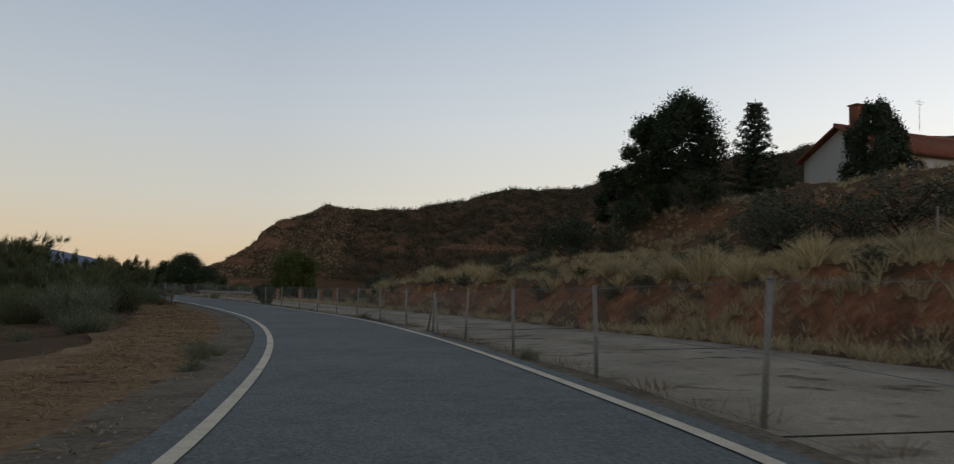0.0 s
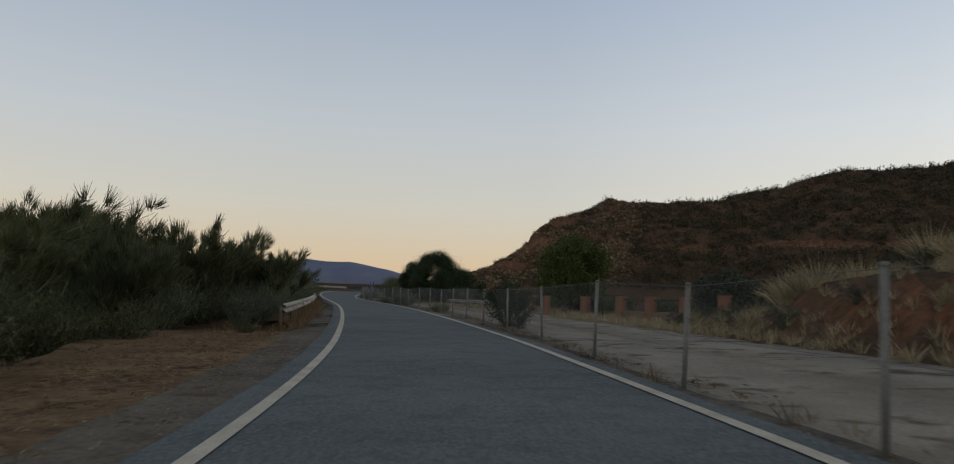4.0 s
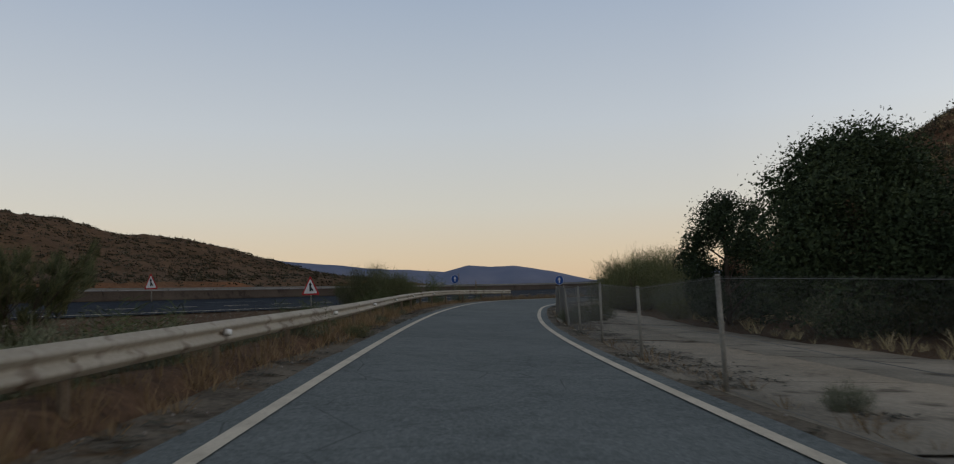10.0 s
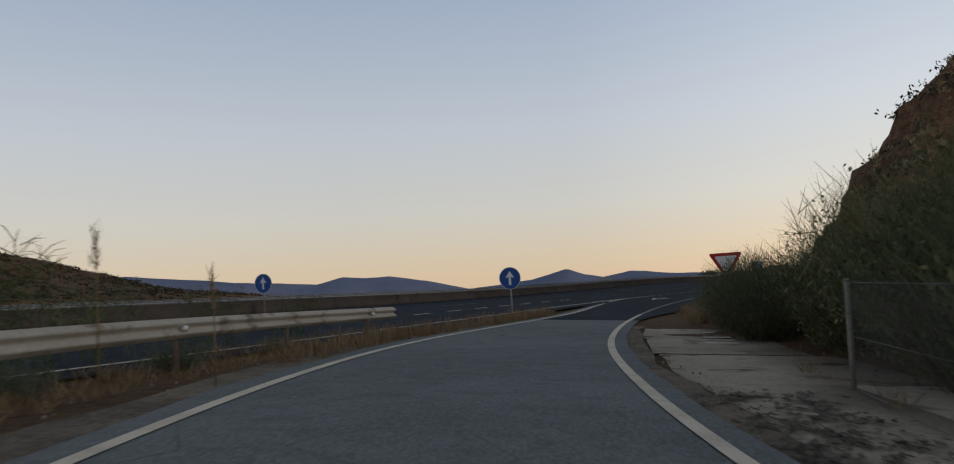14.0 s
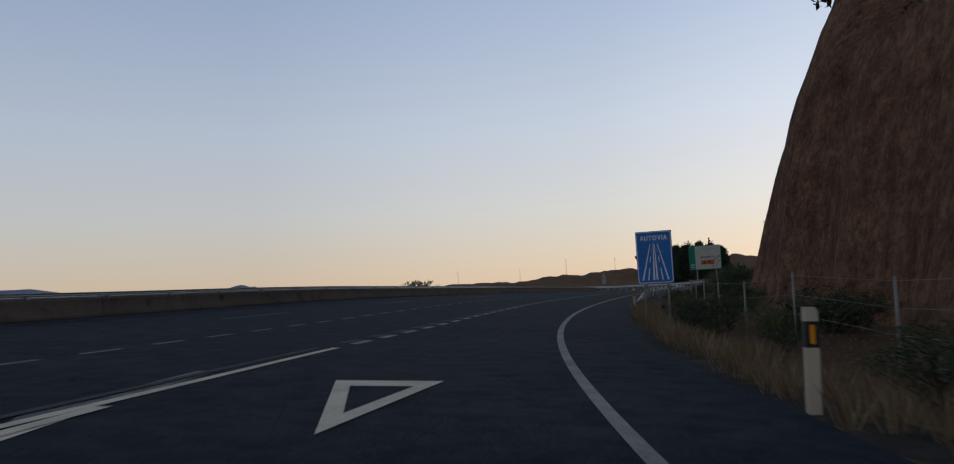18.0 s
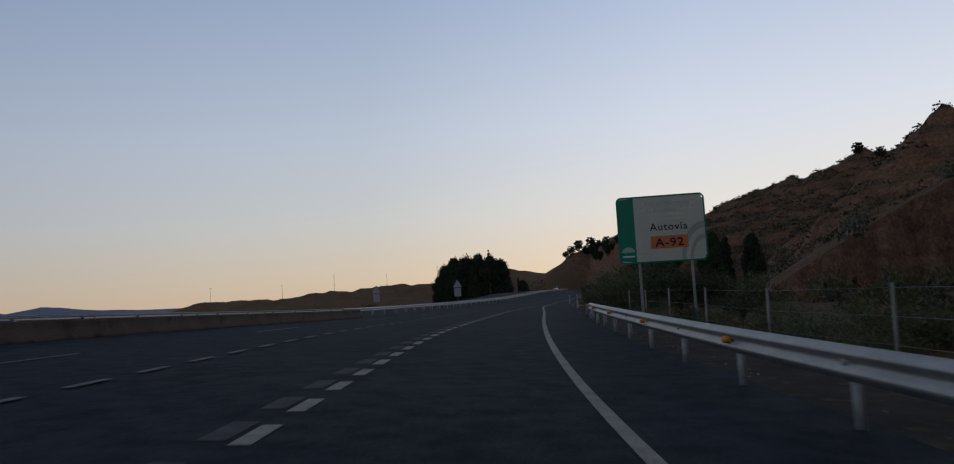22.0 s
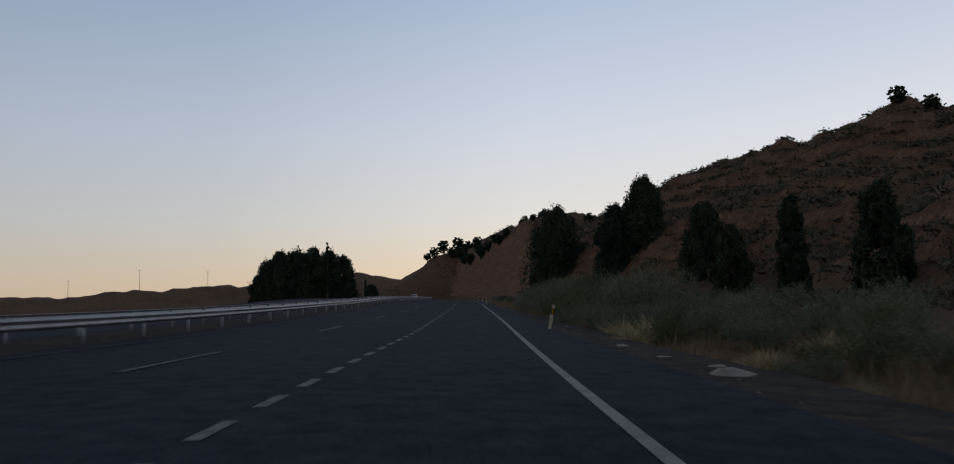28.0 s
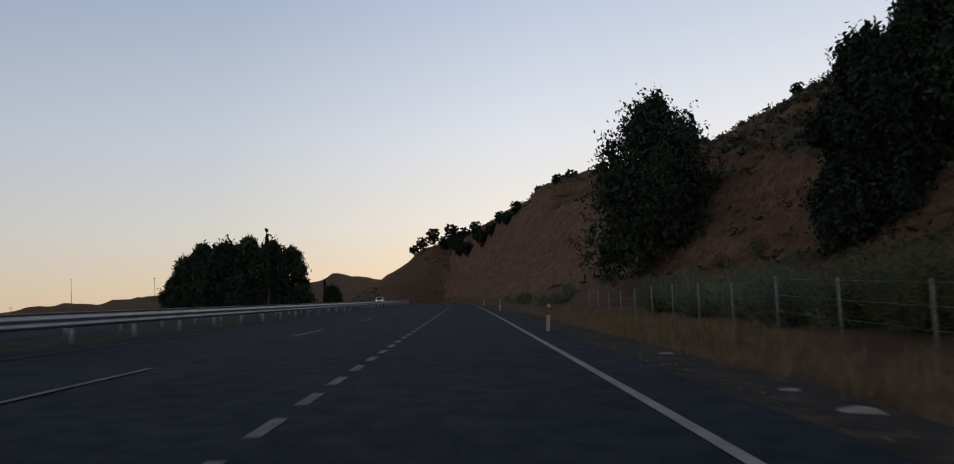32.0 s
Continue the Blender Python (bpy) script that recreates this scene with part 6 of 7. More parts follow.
# right of the old paving, as far as the cliff
for x, y, h in ((-64.8, 154.5, 3.6), (-65.4, 160.6, 4.2), (-63.2, 157.5, 4.0), (-62.5, 152.0, 3.4), (-66.6, 164.0, 3.6), (-69.2, 166.8, 2.4), (-69.8, 169.3, 2.3), (-70.3, 172.0, 2.1), (-67.4, 168.6, 2.8), (-65.8, 157.0, 3.2), (-67.8, 171.5, 2.7), (-64.2, 164, 4.2), (-70.6, 175.2, 1.6)):
    put("broom_near", x, y, h * 1.2, flat=0.95)
for _ in range(26):
    s = prng.uniform(128, 188)
    edge = float(np.interp(s, [128, 140, 160, 175, 190], [12, 10.4, 9.0, 7.6, 6.6]))
    put_sl(prng.choice(("broom", "pale", "dark", "broom")), s, edge + abs(prng.gauss(0, 4)), prng.uniform(1.3, 2.8), flat=1.15)
for _ in range(40):
    put_far(prng.uniform(98, 130), prng.uniform(16, 36), prng.uniform(1.2, 2.8))
for _ in range(18):
    s = prng.uniform(150, 192)
    edge = float(np.interp(s, [150, 160, 175, 192], [8.6, 7.9, 6.4, 5.0]))
    put_sl(prng.choice(("broom", "pale", "broom")), s, edge + prng.uniform(0, 2.5), prng.uniform(1.3, 2.4), flat=1.2)
for _ in range(56):
    s = prng.uniform(192, 262)
    put_sl(prng.choice(("broom", "dark", "dark")), s, prng.uniform(4.5, 9.2), prng.uniform(0.6, 1.4), flat=1.25)
for _ in range(30):
    s = prng.uniform(262, 322)
    put_sl(prng.choice(("broom", "pale", "broom", "dark")), s, prng.uniform(7.0, 13), prng.uniform(0.8, 1.5), flat=1.25)
for _ in range(60):
    put_far(prng.uniform(268, 330), prng.uniform(13, 34), prng.uniform(0.8, 1.8))
for _ in range(26):
    s = prng.uniform(262, 322)
    put_sl(prng.choice(("broom", "dark", "broom")), s, prng.uniform(4.9, 7.4), prng.uniform(0.7, 1.25), flat=1.3)
for _ in range(34):
    s = prng.uniform(318, 372)
    put_sl(prng.choice(("reed", "dark", "broom", "reed")), s, prng.uniform(6.6, 12), prng.uniform(1.05, 1.5) if s < 366 else prng.uniform(0.7, 1.1), flat=1.15)
for _ in range(34):
    s = prng.uniform(322, 372)
    put_sl(prng.choice(("broom", "dark", "broom")), s, prng.uniform(6.2, 12), prng.uniform(2.0, 3.6), flat=1.15)
for _ in range(30):
    s = prng.uniform(374, 428)
    put_sl(prng.choice(("pale", "broom", "pale")), s, prng.uniform(8.0, 13), prng.uniform(1.0, 2.1), flat=1.2)
for _ in range(90):
    put_far(prng.uniform(340, 430), prng.uniform(13, 40), prng.uniform(1.0, 2.4), 1)
for _ in range(16):
    put_sl(prng.choice(("pale_big", "broom_big")), prng.uniform(414, 437), prng.uniform(5.0, 8.6), prng.uniform(1.0, 1.9), flat=1.3)
s = 434.0
while s < 548:
    if s < 482:
        put_sl(prng.choice(("pale", "pale", "broom")), s, prng.uniform(5.9, 7.4), prng.uniform(1.5, 2.7), flat=1.25)
    near = 7.8 if s < 480 else 11.0
    put_sl(prng.choice(("pale", "pale", "broom")), s + 0.8, near + prng.uniform(0, 2.4), prng.uniform(3.0, 4.2) if s < 480 else prng.uniform(2.2, 3.4), flat=1.1)
    s += prng.uniform(2.0, 3.0)
for _ in range(150):
    put_far(prng.uniform(430, 680), prng.uniform(10, 34), prng.uniform(1.4, 2.9), 1)
for _ in range(46):
    s = prng.uniform(378, 428)
    put_sl(prng.choice(("pale_big", "broom", "esparto", "esparto", "pale")), s, 5.0 + abs(prng.gauss(0, 3.2)), prng.uniform(0.45, 1.15), flat=1.25)
# beyond the median
for x, y, h in ((-84.1, 291.4, 2.6), (-86.0, 294.0, 2.2), (-82.0, 296.0, 1.9), (-95, 330, 3.4), (-92, 335, 3.0), (-88, 350, 2.6), (-70, 380, 2.6), (-66, 392, 2.2), (-60, 410, 2.2), (-40, 440, 3.2), (-34, 452, 2.6), (-30, 470, 3.0), (-110, 250, 2.0), (-20, 500, 3.4), (-12, 512, 3.0)):
    put("tufted" if h > 2.5 else "broom", x, y, h / 3 if h > 2.5 else h)
# bank under the house
for _ in range(110):
    s = prng.uniform(-6, 72)
    lat = prng.uniform(11.3, 26)
    put_sl(prng.choice(("esparto", "esparto", "esparto", "olive")), s, lat, prng.uniform(0.6, 1.3), flat=1.25)
for _ in range(26):
    put_sl(prng.choice(("olive", "dark", "esparto", "olive")), prng.uniform(-4, 68), prng.uniform(9.9, 13.5), prng.uniform(0.45, 0.95), flat=1.25)
for s, lat, h in ((64.5, 13.5, 1.5), (66, 15.5, 1.6), (62, 13.2, 1.5), (60.5, 16.0, 1.7), (57, 14.2, 1.5), (67.5, 18.5, 1.5), (53, 15, 1.5), (68.5, 14.4, 1.2), (31, 12.4, 1.2), (22, 12.2, 1.2), (25.5, 13.5, 1.4), (44, 13.6, 1.4)):
    put_sl("esparto", s, lat, h, flat=1.15)
s = 14.0
while s < 72:
    put_sl("esparto", s, prng.uniform(12.2, 18.0), prng.uniform(0.6, 1.6), flat=prng.uniform(0.9, 1.3))
    s += prng.uniform(0.9, 2.2)
for s, lat, h in ((31.5, 21.6, 3.0), (33.8, 22.6, 2.8), (29.8, 23.4, 2.8), (26.3, 22.4, 3.0), (24.2, 23.5, 2.9), (22.4, 22.4, 2.7), (35.5, 24.5, 2.2), (39, 28, 2.4), (19.5, 24, 2.7)):
    put_sl("olive", s, lat, h, flat=1.25)
for s, lat, h in ((53.4, 24.1, 3.4), (56, 26, 3.2), (58.5, 25.0, 2.6), (50.5, 25.5, 2.4), (48, 31, 3.2), (52, 28.5, 3.0), (45.6, 37, 1.7), (43.0, 41.6, 1.2), (40.5, 42.5, 1.1), (38, 42, 1.1), (35, 40.5, 1.1), (32, 38.5, 1.2)):
    put_sl("dark", s, lat, h, flat=1.2)


def grow(name, label, x, y, parts2, leafm, rz=0.0, group="", sink=0.1):
    a, b = parts2
    return plant(name, label, "tree", a, M["bark"], "trunk", b, leafm, "crown", pose(x, y, ground_z(x, y) - sink, 0, 0, rz), group)


gh = lambda x, y: ground_z(x, y)
grow("evergreen_tree", "tall dark spreading evergreen beside the house", 15.9, 63.6, lobed_parts(301, 17.6 - gh(15.9, 63.6), 4.2, 0.8, 26, 900, 300, 0.10), M["leaf_dark"])
grow("evergreen_tree", "dark lower tree with a lean crown beside the tall one", 13.2, 64.4, lobed_parts(302, 15.8 - gh(13.2, 64.4), 2.5, 0.4, 15, 700, 220, 0.10), M["leaf_dark"])
grow("evergreen_tree", "dark low bushy tree at the end of the row", 11.0, 64.8, lobed_parts(311, 11.6 - gh(11.0, 64.8), 2.2, 0.2, 11, 600, 200, 0.10), M["leaf_dark"])
grow("conifer", "slim young cedar beside the house", 20.3, 59.4, cedar_parts(303, 15.9 - gh(20.3, 59.4), 2.3), M["needle"])
grow("conifer", "bushy dark conifer in front of the house", 27.5, 55.5, lobed_parts(304, 15.0 - gh(27.5, 55.5), 2.9, 0.3, 24, 520, 150, 0.10, "pine"), M["needle"])
grow("fig_tree", "broad yellow-green tree by the gate", -22.6, 98.6, lobed_parts(305, 6.5, 3.5, 0.5, 20, 1100, 320, 0.085), M["leaf_yellow"])
grow("evergreen_tree", "big dark dense tree beside the old paving", -48.0, 132.4, lobed_parts(306, 5.9 - gh(-48.0, 132.4), 3.7, 0.05, 34, 1500, 420, 0.062), M["leaf_dark"])
grow("evergreen_tree", "dark lower tree behind the fence", -43.8, 131.0, lobed_parts(307, 4.8, 3.0, 0.1, 17, 900, 280, 0.066), M["leaf_dark"])
grow("evergreen_tree", "dark tree with gaps in its crown", -53.6, 137.4, lobed_parts(308, 4.4 - gh(-53.6, 137.4), 2.4, 0.1, 19, 1000, 200, 0.058), M["leaf_dark"])
grow("evergreen_tree", "grey-green tree behind the yard wall", -10.6, 92.0, lobed_parts(309, 3.6, 3.0, 0.2, 13, 520, 160, 0.11), M["leaf_olive"])
for k, (x, y, top, r) in enumerate(((76.3, 527.2, 22.8, 9.0), (76.5, 494.5, 25.2, 7.0), (64.8, 464.1, 15.8, 5.2), (71.0, 497.0, 19.5, 5.6), (47.0, 430.6, 12.1, 2.4), (46.0, 418.4, 12.0, 3.6), (56.0, 449.6, 10.6, 3.6))):
    z = gh(x, y)
    grow("pine_tree", "dark dense pine at the foot of the hill", x, y, lobed_parts(320 + k, max(8.0, top - z) + 2.5, r, 0.2, 32, 560, 200, 0.25, "pine"), M["needle"], 0, "pines below the hill", 2.6)
small_pine = [tree_parts(340 + i, 4.6, 1.9, 0.2, 110, 30, 0.22, "round") for i in range(2)]
prim = [None, None]
for k, (x, y, h) in enumerate(((130.0, 475.1, 4.6), (135.6, 471.3, 4.2), (130.2, 577.0, 4.2), (121.0, 594.5, 3.8), (127, 585, 3.6), (136, 600, 4.4), (150, 640, 4.2), (158, 665, 5.0), (162, 675, 4.0), (168, 700, 4.6), (175, 712, 4), (190, 740, 4), (205, 765, 5), (187, 853, 8), (190, 846, 9), (193, 838, 8), (195, 830, 9), (197, 822, 8), (198, 812, 7), (184, 858, 6), (201, 832, 9), (199, 842, 9), (120, 545, 2.6), (116, 528, 2.8), (152, 690, 5), (156, 704, 6), (160, 716, 5), (163, 728, 6), (166, 742, 7), (170, 752, 6), (174, 762, 7), (176, 776, 7), (180, 786, 6), (183, 798, 7), (186, 806, 7), (148, 668, 4), (143, 650, 4))):
    i = k % 2
    m = pose(x, y, gh(x, y) - 0.7, 0, 0, 77 * k) @ Matrix.Scale(h / 4.6, 4)
    if prim[i] is None:
        prim[i] = plant("pine_tree", "small round pine on the ridge", "tree", small_pine[i][0], M["bark"], "trunk", small_pine[i][1], M["needle"], "crown", m, "pines on the ridge")
    else:
        copy_thing(prim[i], Matrix()).matrix_basis = m
big = [lobed_parts(360 + i, 22, 9, 0.2, 18, 420, 160, 0.55) for i in range(2)]
bigs = [None, None]
for k, (x, y, top, r) in enumerate(((53, 741, 24.0, 0.80), (59, 737, 28.0, 1.0), (66, 734, 29.0, 1.1), (73, 732, 29.5, 1.1), (80, 731, 28.5, 1.0), (86, 729, 25.5, 0.8), (62, 750, 26, 1.2), (76, 745, 27, 1.2), (99, 726, 11, 0.45), (49, 742, 16, 0.5))):
    i = k % 2
    z = gh(x, y) - 0.4
    m = pose(x, y, z, 0, 0, 61 * k) @ Matrix.Diagonal((r, r, (top - z) / 22.5, 1))
    if bigs[i] is None:
        bigs[i] = plant("pine_tree", "tall dark pine in a far grove", "tree", big[i][0], M["bark"], "trunk", big[i][1], M["needle"], "crown", m, "pines in the grove")
    else:
        copy_thing(bigs[i], Matrix()).matrix_basis = m
grow("cypress", "thin cypress above the far grove", 76.8, 722.7, tree_parts(380, 29.5 - gh(76.8, 722.7), 1.6, 0.5, 90, 40, 0.5, "cone"), M["needle"])
grow("cypress", "thin leaning cypress beside the grove", 99, 735, tree_parts(381, 13, 1.1, 0.5, 60, 40, 0.4, "cone"), M["needle"])


# ---------- ground cover, too many to count ----------
def cover(name, label, category, pts, master_me, material, lo, hi, seed):
    """Many copies of a small tuft joined into one sheet of cover."""
    g = np.random.default_rng(seed)
    nv = len(master_me.vertices)
    co = np.empty(nv * 3, np.float32)
    master_me.vertices.foreach_get("co", co)
    co = co.reshape(-1, 3)
    fi = np.array([p.vertices[:] for p in master_me.polygons])
    n = len(pts)
    a = g.uniform(0, 2 * np.pi, n)
    k = g.uniform(lo, hi, n)
    c, s_ = np.cos(a), np.sin(a)
    x = (co[None, :, 0] * c[:, None] - co[None, :, 1] * s_[:, None]) * k[:, None] + pts[:, 0:1]
    y = (co[None, :, 0] * s_[:, None] + co[None, :, 1] * c[:, None]) * k[:, None] + pts[:, 1:2]
    z = co[None, :, 2] * k[:, None] + pts[:, 2:3]
    v = np.stack([x, y, z], -1).reshape(-1, 3)
    f = (fi[None] + np.arange(n)[:, None, None] * nv).reshape(-1, fi.shape[1])
    me = mesh_np(name, v, f)
    return structure(name, me, material, label, category, "stuff")


def on_ground(xy):
    return np.concatenate([xy, terrain(xy[:, 0], xy[:, 1])[:, None]], 1)


def on_sheet(xy):
    """Points on the ground's sheet itself, between its grid lines."""
    G = gz.reshape(len(gx), len(gy))
    i = np.clip(np.searchsorted(gx, xy[:, 0]) - 1, 0, len(gx) - 2)
    j = np.clip(np.searchsorted(gy, xy[:, 1]) - 1, 0, len(gy) - 2)
    a, b = (xy[:, 0] - gx[i]) / (gx[i + 1] - gx[i]), (xy[:, 1] - gy[j]) / (gy[j + 1] - gy[j])
    z = G[i, j] * (1 - a) * (1 - b) + G[i + 1, j] * a * (1 - b) + G[i, j + 1] * (1 - a) * b + G[i + 1, j + 1] * a * b
    return np.concatenate([xy, z[:, None]], 1)


def along(g, n, s0, s1, la, lb):
    s = g.uniform(s0, s1, n)
    lat = g.uniform(0, 1, n)
    lat = la(s) + (lb(s) - la(s)) * lat if callable(la) else la + (lb - la) * lat
    return P(s, lat)[:, :2]


g0 = np.random.default_rng(900)
thin = [tuft_mesh(910 + i, 0.26, 0.22, 11, 0.008, 0.5) for i in range(3)]
tall = [tuft_mesh(915 + i, 0.58, 0.30, 14, 0.009, 0.45) for i in range(2)]
verge_pts = np.concatenate([along(g0, 4200, -12, 62, lambda s: -6.8 + 0 * s, lambda s: left_line(s) - 1.7), along(g0, 500, -12, 62, lambda s: left_line(s) - 2.0, lambda s: left_line(s) - 0.7)])
cover("verge_litter", "flattened straw and dead stalks on the verge", "grass", on_ground(verge_pts), tuft_mesh(921, 0.10, 0.34, 9, 0.010, 0.9), M["straw"], 0.35, 1.3, 21)
straw_pts = np.concatenate([
    along(g0, 260, -12, 62, lambda s: -7.2 + 0 * s, lambda s: left_line(s) - 2.6),
    along(g0, 3000, 62, 186, lambda s: rail_l(s) - 2.0, lambda s: rail_l(s) + 0.5),
    along(g0, 420, 5, 180, lambda s: FENCE_L(s) - 0.15, lambda s: FENCE_L(s) + 0.5)])
cover("straw_cover", "short dry straw along the verges", "grass", on_ground(straw_pts), thin[0], M["straw"], 0.5, 1.5, 1)
tall_pts = np.concatenate([
    along(g0, 700, 192, 262, lambda s: table(RIGHT_EDGE, s) + 0.02, lambda s: table(RIGHT_EDGE, s) + 1.1), along(g0, 800, 64, 150, lambda s: rail_l(s) - 0.5, lambda s: rail_l(s) + 0.12),
    along(g0, 400, 262, 330, lambda s: table(RIGHT_EDGE, s) + 1.4, lambda s: table(RIGHT_EDGE, s) + 6),
    along(g0, 1700, 372, 428, lambda s: table(RIGHT_EDGE, s) + 1.4, lambda s: table(RIGHT_EDGE, s) + 12),
    along(g0, 420, 428, 500, lambda s: table(RIGHT_EDGE, s) + 1.3, lambda s: table(RIGHT_EDGE, s) + 2.2),
    along(g0, 1400, 495, 560, lambda s: table(RIGHT_EDGE, s) + 1.2, lambda s: table(RIGHT_EDGE, s) + 5.5),
    along(g0, 300, 175, 200, lambda s: left_line(s) - 1.2, lambda s: left_line(s) - 0.55)])
cover("dry_grass", "tall dry grass on the shoulder's edge", "grass", on_ground(tall_pts), tall[0], M["straw"], 0.5, 1.25, 2)
bank_pts = np.concatenate([along(g0, 4200, -14, 74, lambda s: 11.2 + 0 * s, lambda s: 34 + 0 * s), along(g0, 900, -12, 80, lambda s: 9.2 + 0 * s, lambda s: 11.0 + 0 * s), along(g0, 1500, -14, 26, lambda s: 9.8 + 0 * s, lambda s: 15.0 + 0 * s), along(g0, 700, 76, 190, lambda s: 9 + 0 * s, lambda s: 16 + 0 * s)])
bank_tuft = tuft_mesh(918, 0.55, 0.36, 24, 0.014, 0.6)
cover("bank_grass", "dry grass all over the bank below the house", "grass", on_ground(bank_pts), bank_tuft, M["esparto"], 0.4, 1.1, 3)
flower_pts = np.concatenate([along(g0, 60, 205, 250, lambda s: table(RIGHT_EDGE, s) + 0.8, lambda s: table(RIGHT_EDGE, s) + 3.4), along(g0, 260, 80, 140, lambda s: rail_l(s) - 3.5, lambda s: rail_l(s) - 0.6), along(g0, 120, 186, 200, lambda s: table(RIGHT_EDGE, s) + 0.6, lambda s: table(RIGHT_EDGE, s) + 3)])
gf = np.random.default_rng(930)
fv, ff = leaf_cloud(np.stack([gf.normal(0, 0.16, 12), gf.normal(0, 0.16, 12), gf.uniform(0.35, 0.8, 12)], 1), 0.02, 3, 0.016, gf)
cover("white_flower_heads", "pale dry flower heads among the grass", "flowers", on_ground(flower_pts), mesh_np("heads", fv, ff), M["flower"], 0.7, 1.2, 4)


def gentle(p, most=0.95):
    """Which points lie where the ground is not too steep for plants."""
    ok = np.ones(len(p), bool)
    for k in (0.7, 2.0):
        dx = terrain(p[:, 0] + k, p[:, 1]) - terrain(p[:, 0] - k, p[:, 1])
        dy = terrain(p[:, 0], p[:, 1] + k) - terrain(p[:, 0], p[:, 1] - k)
        ok &= np.hypot(dx, dy) / (2 * k) < most * (1 if k < 1 else 1.25)
    return ok


def hill_points(g, n, x0, x1, y0, y1, zmin):
    xy = np.stack([g.uniform(x0, x1, n), g.uniform(y0, y1, n)], 1)
    p = on_sheet(xy)
    i = nearest(p[:, 0], p[:, 1], ax_x, ax_y)
    lat = (p[:, 0] - ax_x[i]) * np.cos(ax_h[i]) + (p[:, 1] - ax_y[i]) * np.sin(ax_h[i])
    p = p[(p[:, 2] > zmin) & (np.abs(lat) > np.interp(ax_s[i], [244, 250, 292, 298], [13, 20, 20, 13]))]
    return p[gentle(p)]


gs = np.random.default_rng(940)
dome = gs.normal(size=(12, 3)) * np.array([0.26, 0.26, 0.16]) + np.array([0, 0, 0.2])
sv, sf = leaf_cloud(dome, 0.09, 2, 0.135, gs, 0.8, 0.9)
scrub_me = mesh_np("scrub", sv, sf)
lv, lf = leaf_cloud(gs.normal(size=(4, 3)) * np.array([0.2, 0.2, 0.1]) + np.array([0, 0, 0.2]), 0.16, 2, 0.17, gs, 0.8, 0.7)
light_me = mesh_np("scrub", lv, lf)
near_pts = hill_points(gs, 5200, -75, -34, 165, 275, 1.5)
cover("ledge_grass", "dry grass tufts on the ledges of the cliff", "grass", near_pts, tuft_mesh(941, 0.55, 0.5, 22, 0.02, 0.6), M["esparto"], 0.5, 1.3, 16)
cover("ledge_scrub", "small brown scrub on the cliff's shoulder", "scrub", hill_points(gs, 9000, -75, -34, 165, 275, 1.5) - [0, 0, 0.04], scrub_me, M["scrub"], 0.5, 1.15, 18)
scrub_pts = hill_points(gs, 14000, -36, 110, 165, 300, 1.5)
cover("hill_scrub", "low brown-green scrub dotting the hills", "scrub", scrub_pts - [0, 0, 0.06], scrub_me, M["scrub"], 0.7, 2.1, 5)
big_pts = hill_points(gs, 3000, -36, 110, 165, 300, 1.5)
cover("hill_bushes", "dark round bushes dotting the hills", "bushes", big_pts - [0, 0, 0.15], scrub_me, M["scrub"], 1.8, 3.0, 15)
east_pts = np.concatenate([hill_points(gs, 24000, 40, 260, 380, 860, 3), hill_points(gs, 2500, 20, 110, 330, 430, 2),
                          hill_points(np.random.default_rng(944), 7000, 40, 170, 400, 590, 3)])
cover("east_scrub", "low dark scrub covering the red hills", "scrub", east_pts - [0, 0, 0.1], light_me, M["scrub"], 1.2, 3.2, 17)
west_pts = hill_points(gs, 15000, -640, -300, -20, 520, 3)
cover("west_scrub", "low scrub dotting the hill beyond the motorway", "scrub", west_pts - [0, 0, 0.2], light_me, M["scrub"], 2.2, 5.0, 6)
field_pts = np.concatenate([along(g0, 400, -20, 200, lambda s: -55 + 0 * s, lambda s: -26 + 0 * s), along(g0, 900, 330, 660, lambda s: 22 + 0 * s, lambda s: 60 + 0 * s), along(g0, 500, 240, 330, lambda s: 14 + 0 * s, lambda s: 60 + 0 * s)])
cover("field_scrub", "low scrub on the rough ground", "scrub", on_ground(field_pts), scrub_me, M["scrub"], 0.8, 2.2, 7)
far_me = broom_mesh(145, 1.0, 0.7, 16, 18, 0.022)[1]
far_xyz = np.array(far_spots)
for tint, mat_f, lab in ((0, "broom", "grey-green broom bushes covering the rough ground"), (1, "broom_pale", "sage-green broom bushes covering the slope")):
    rows_f = far_xyz[far_xyz[:, 3] == tint]
    rows_f = rows_f[gentle(rows_f)]
    cover("far_broom", lab, "bushes", on_ground(rows_f[:, :2]) - [0, 0, 0.05], far_me, M[mat_f], 1.0, 2.6, 9 + tint)
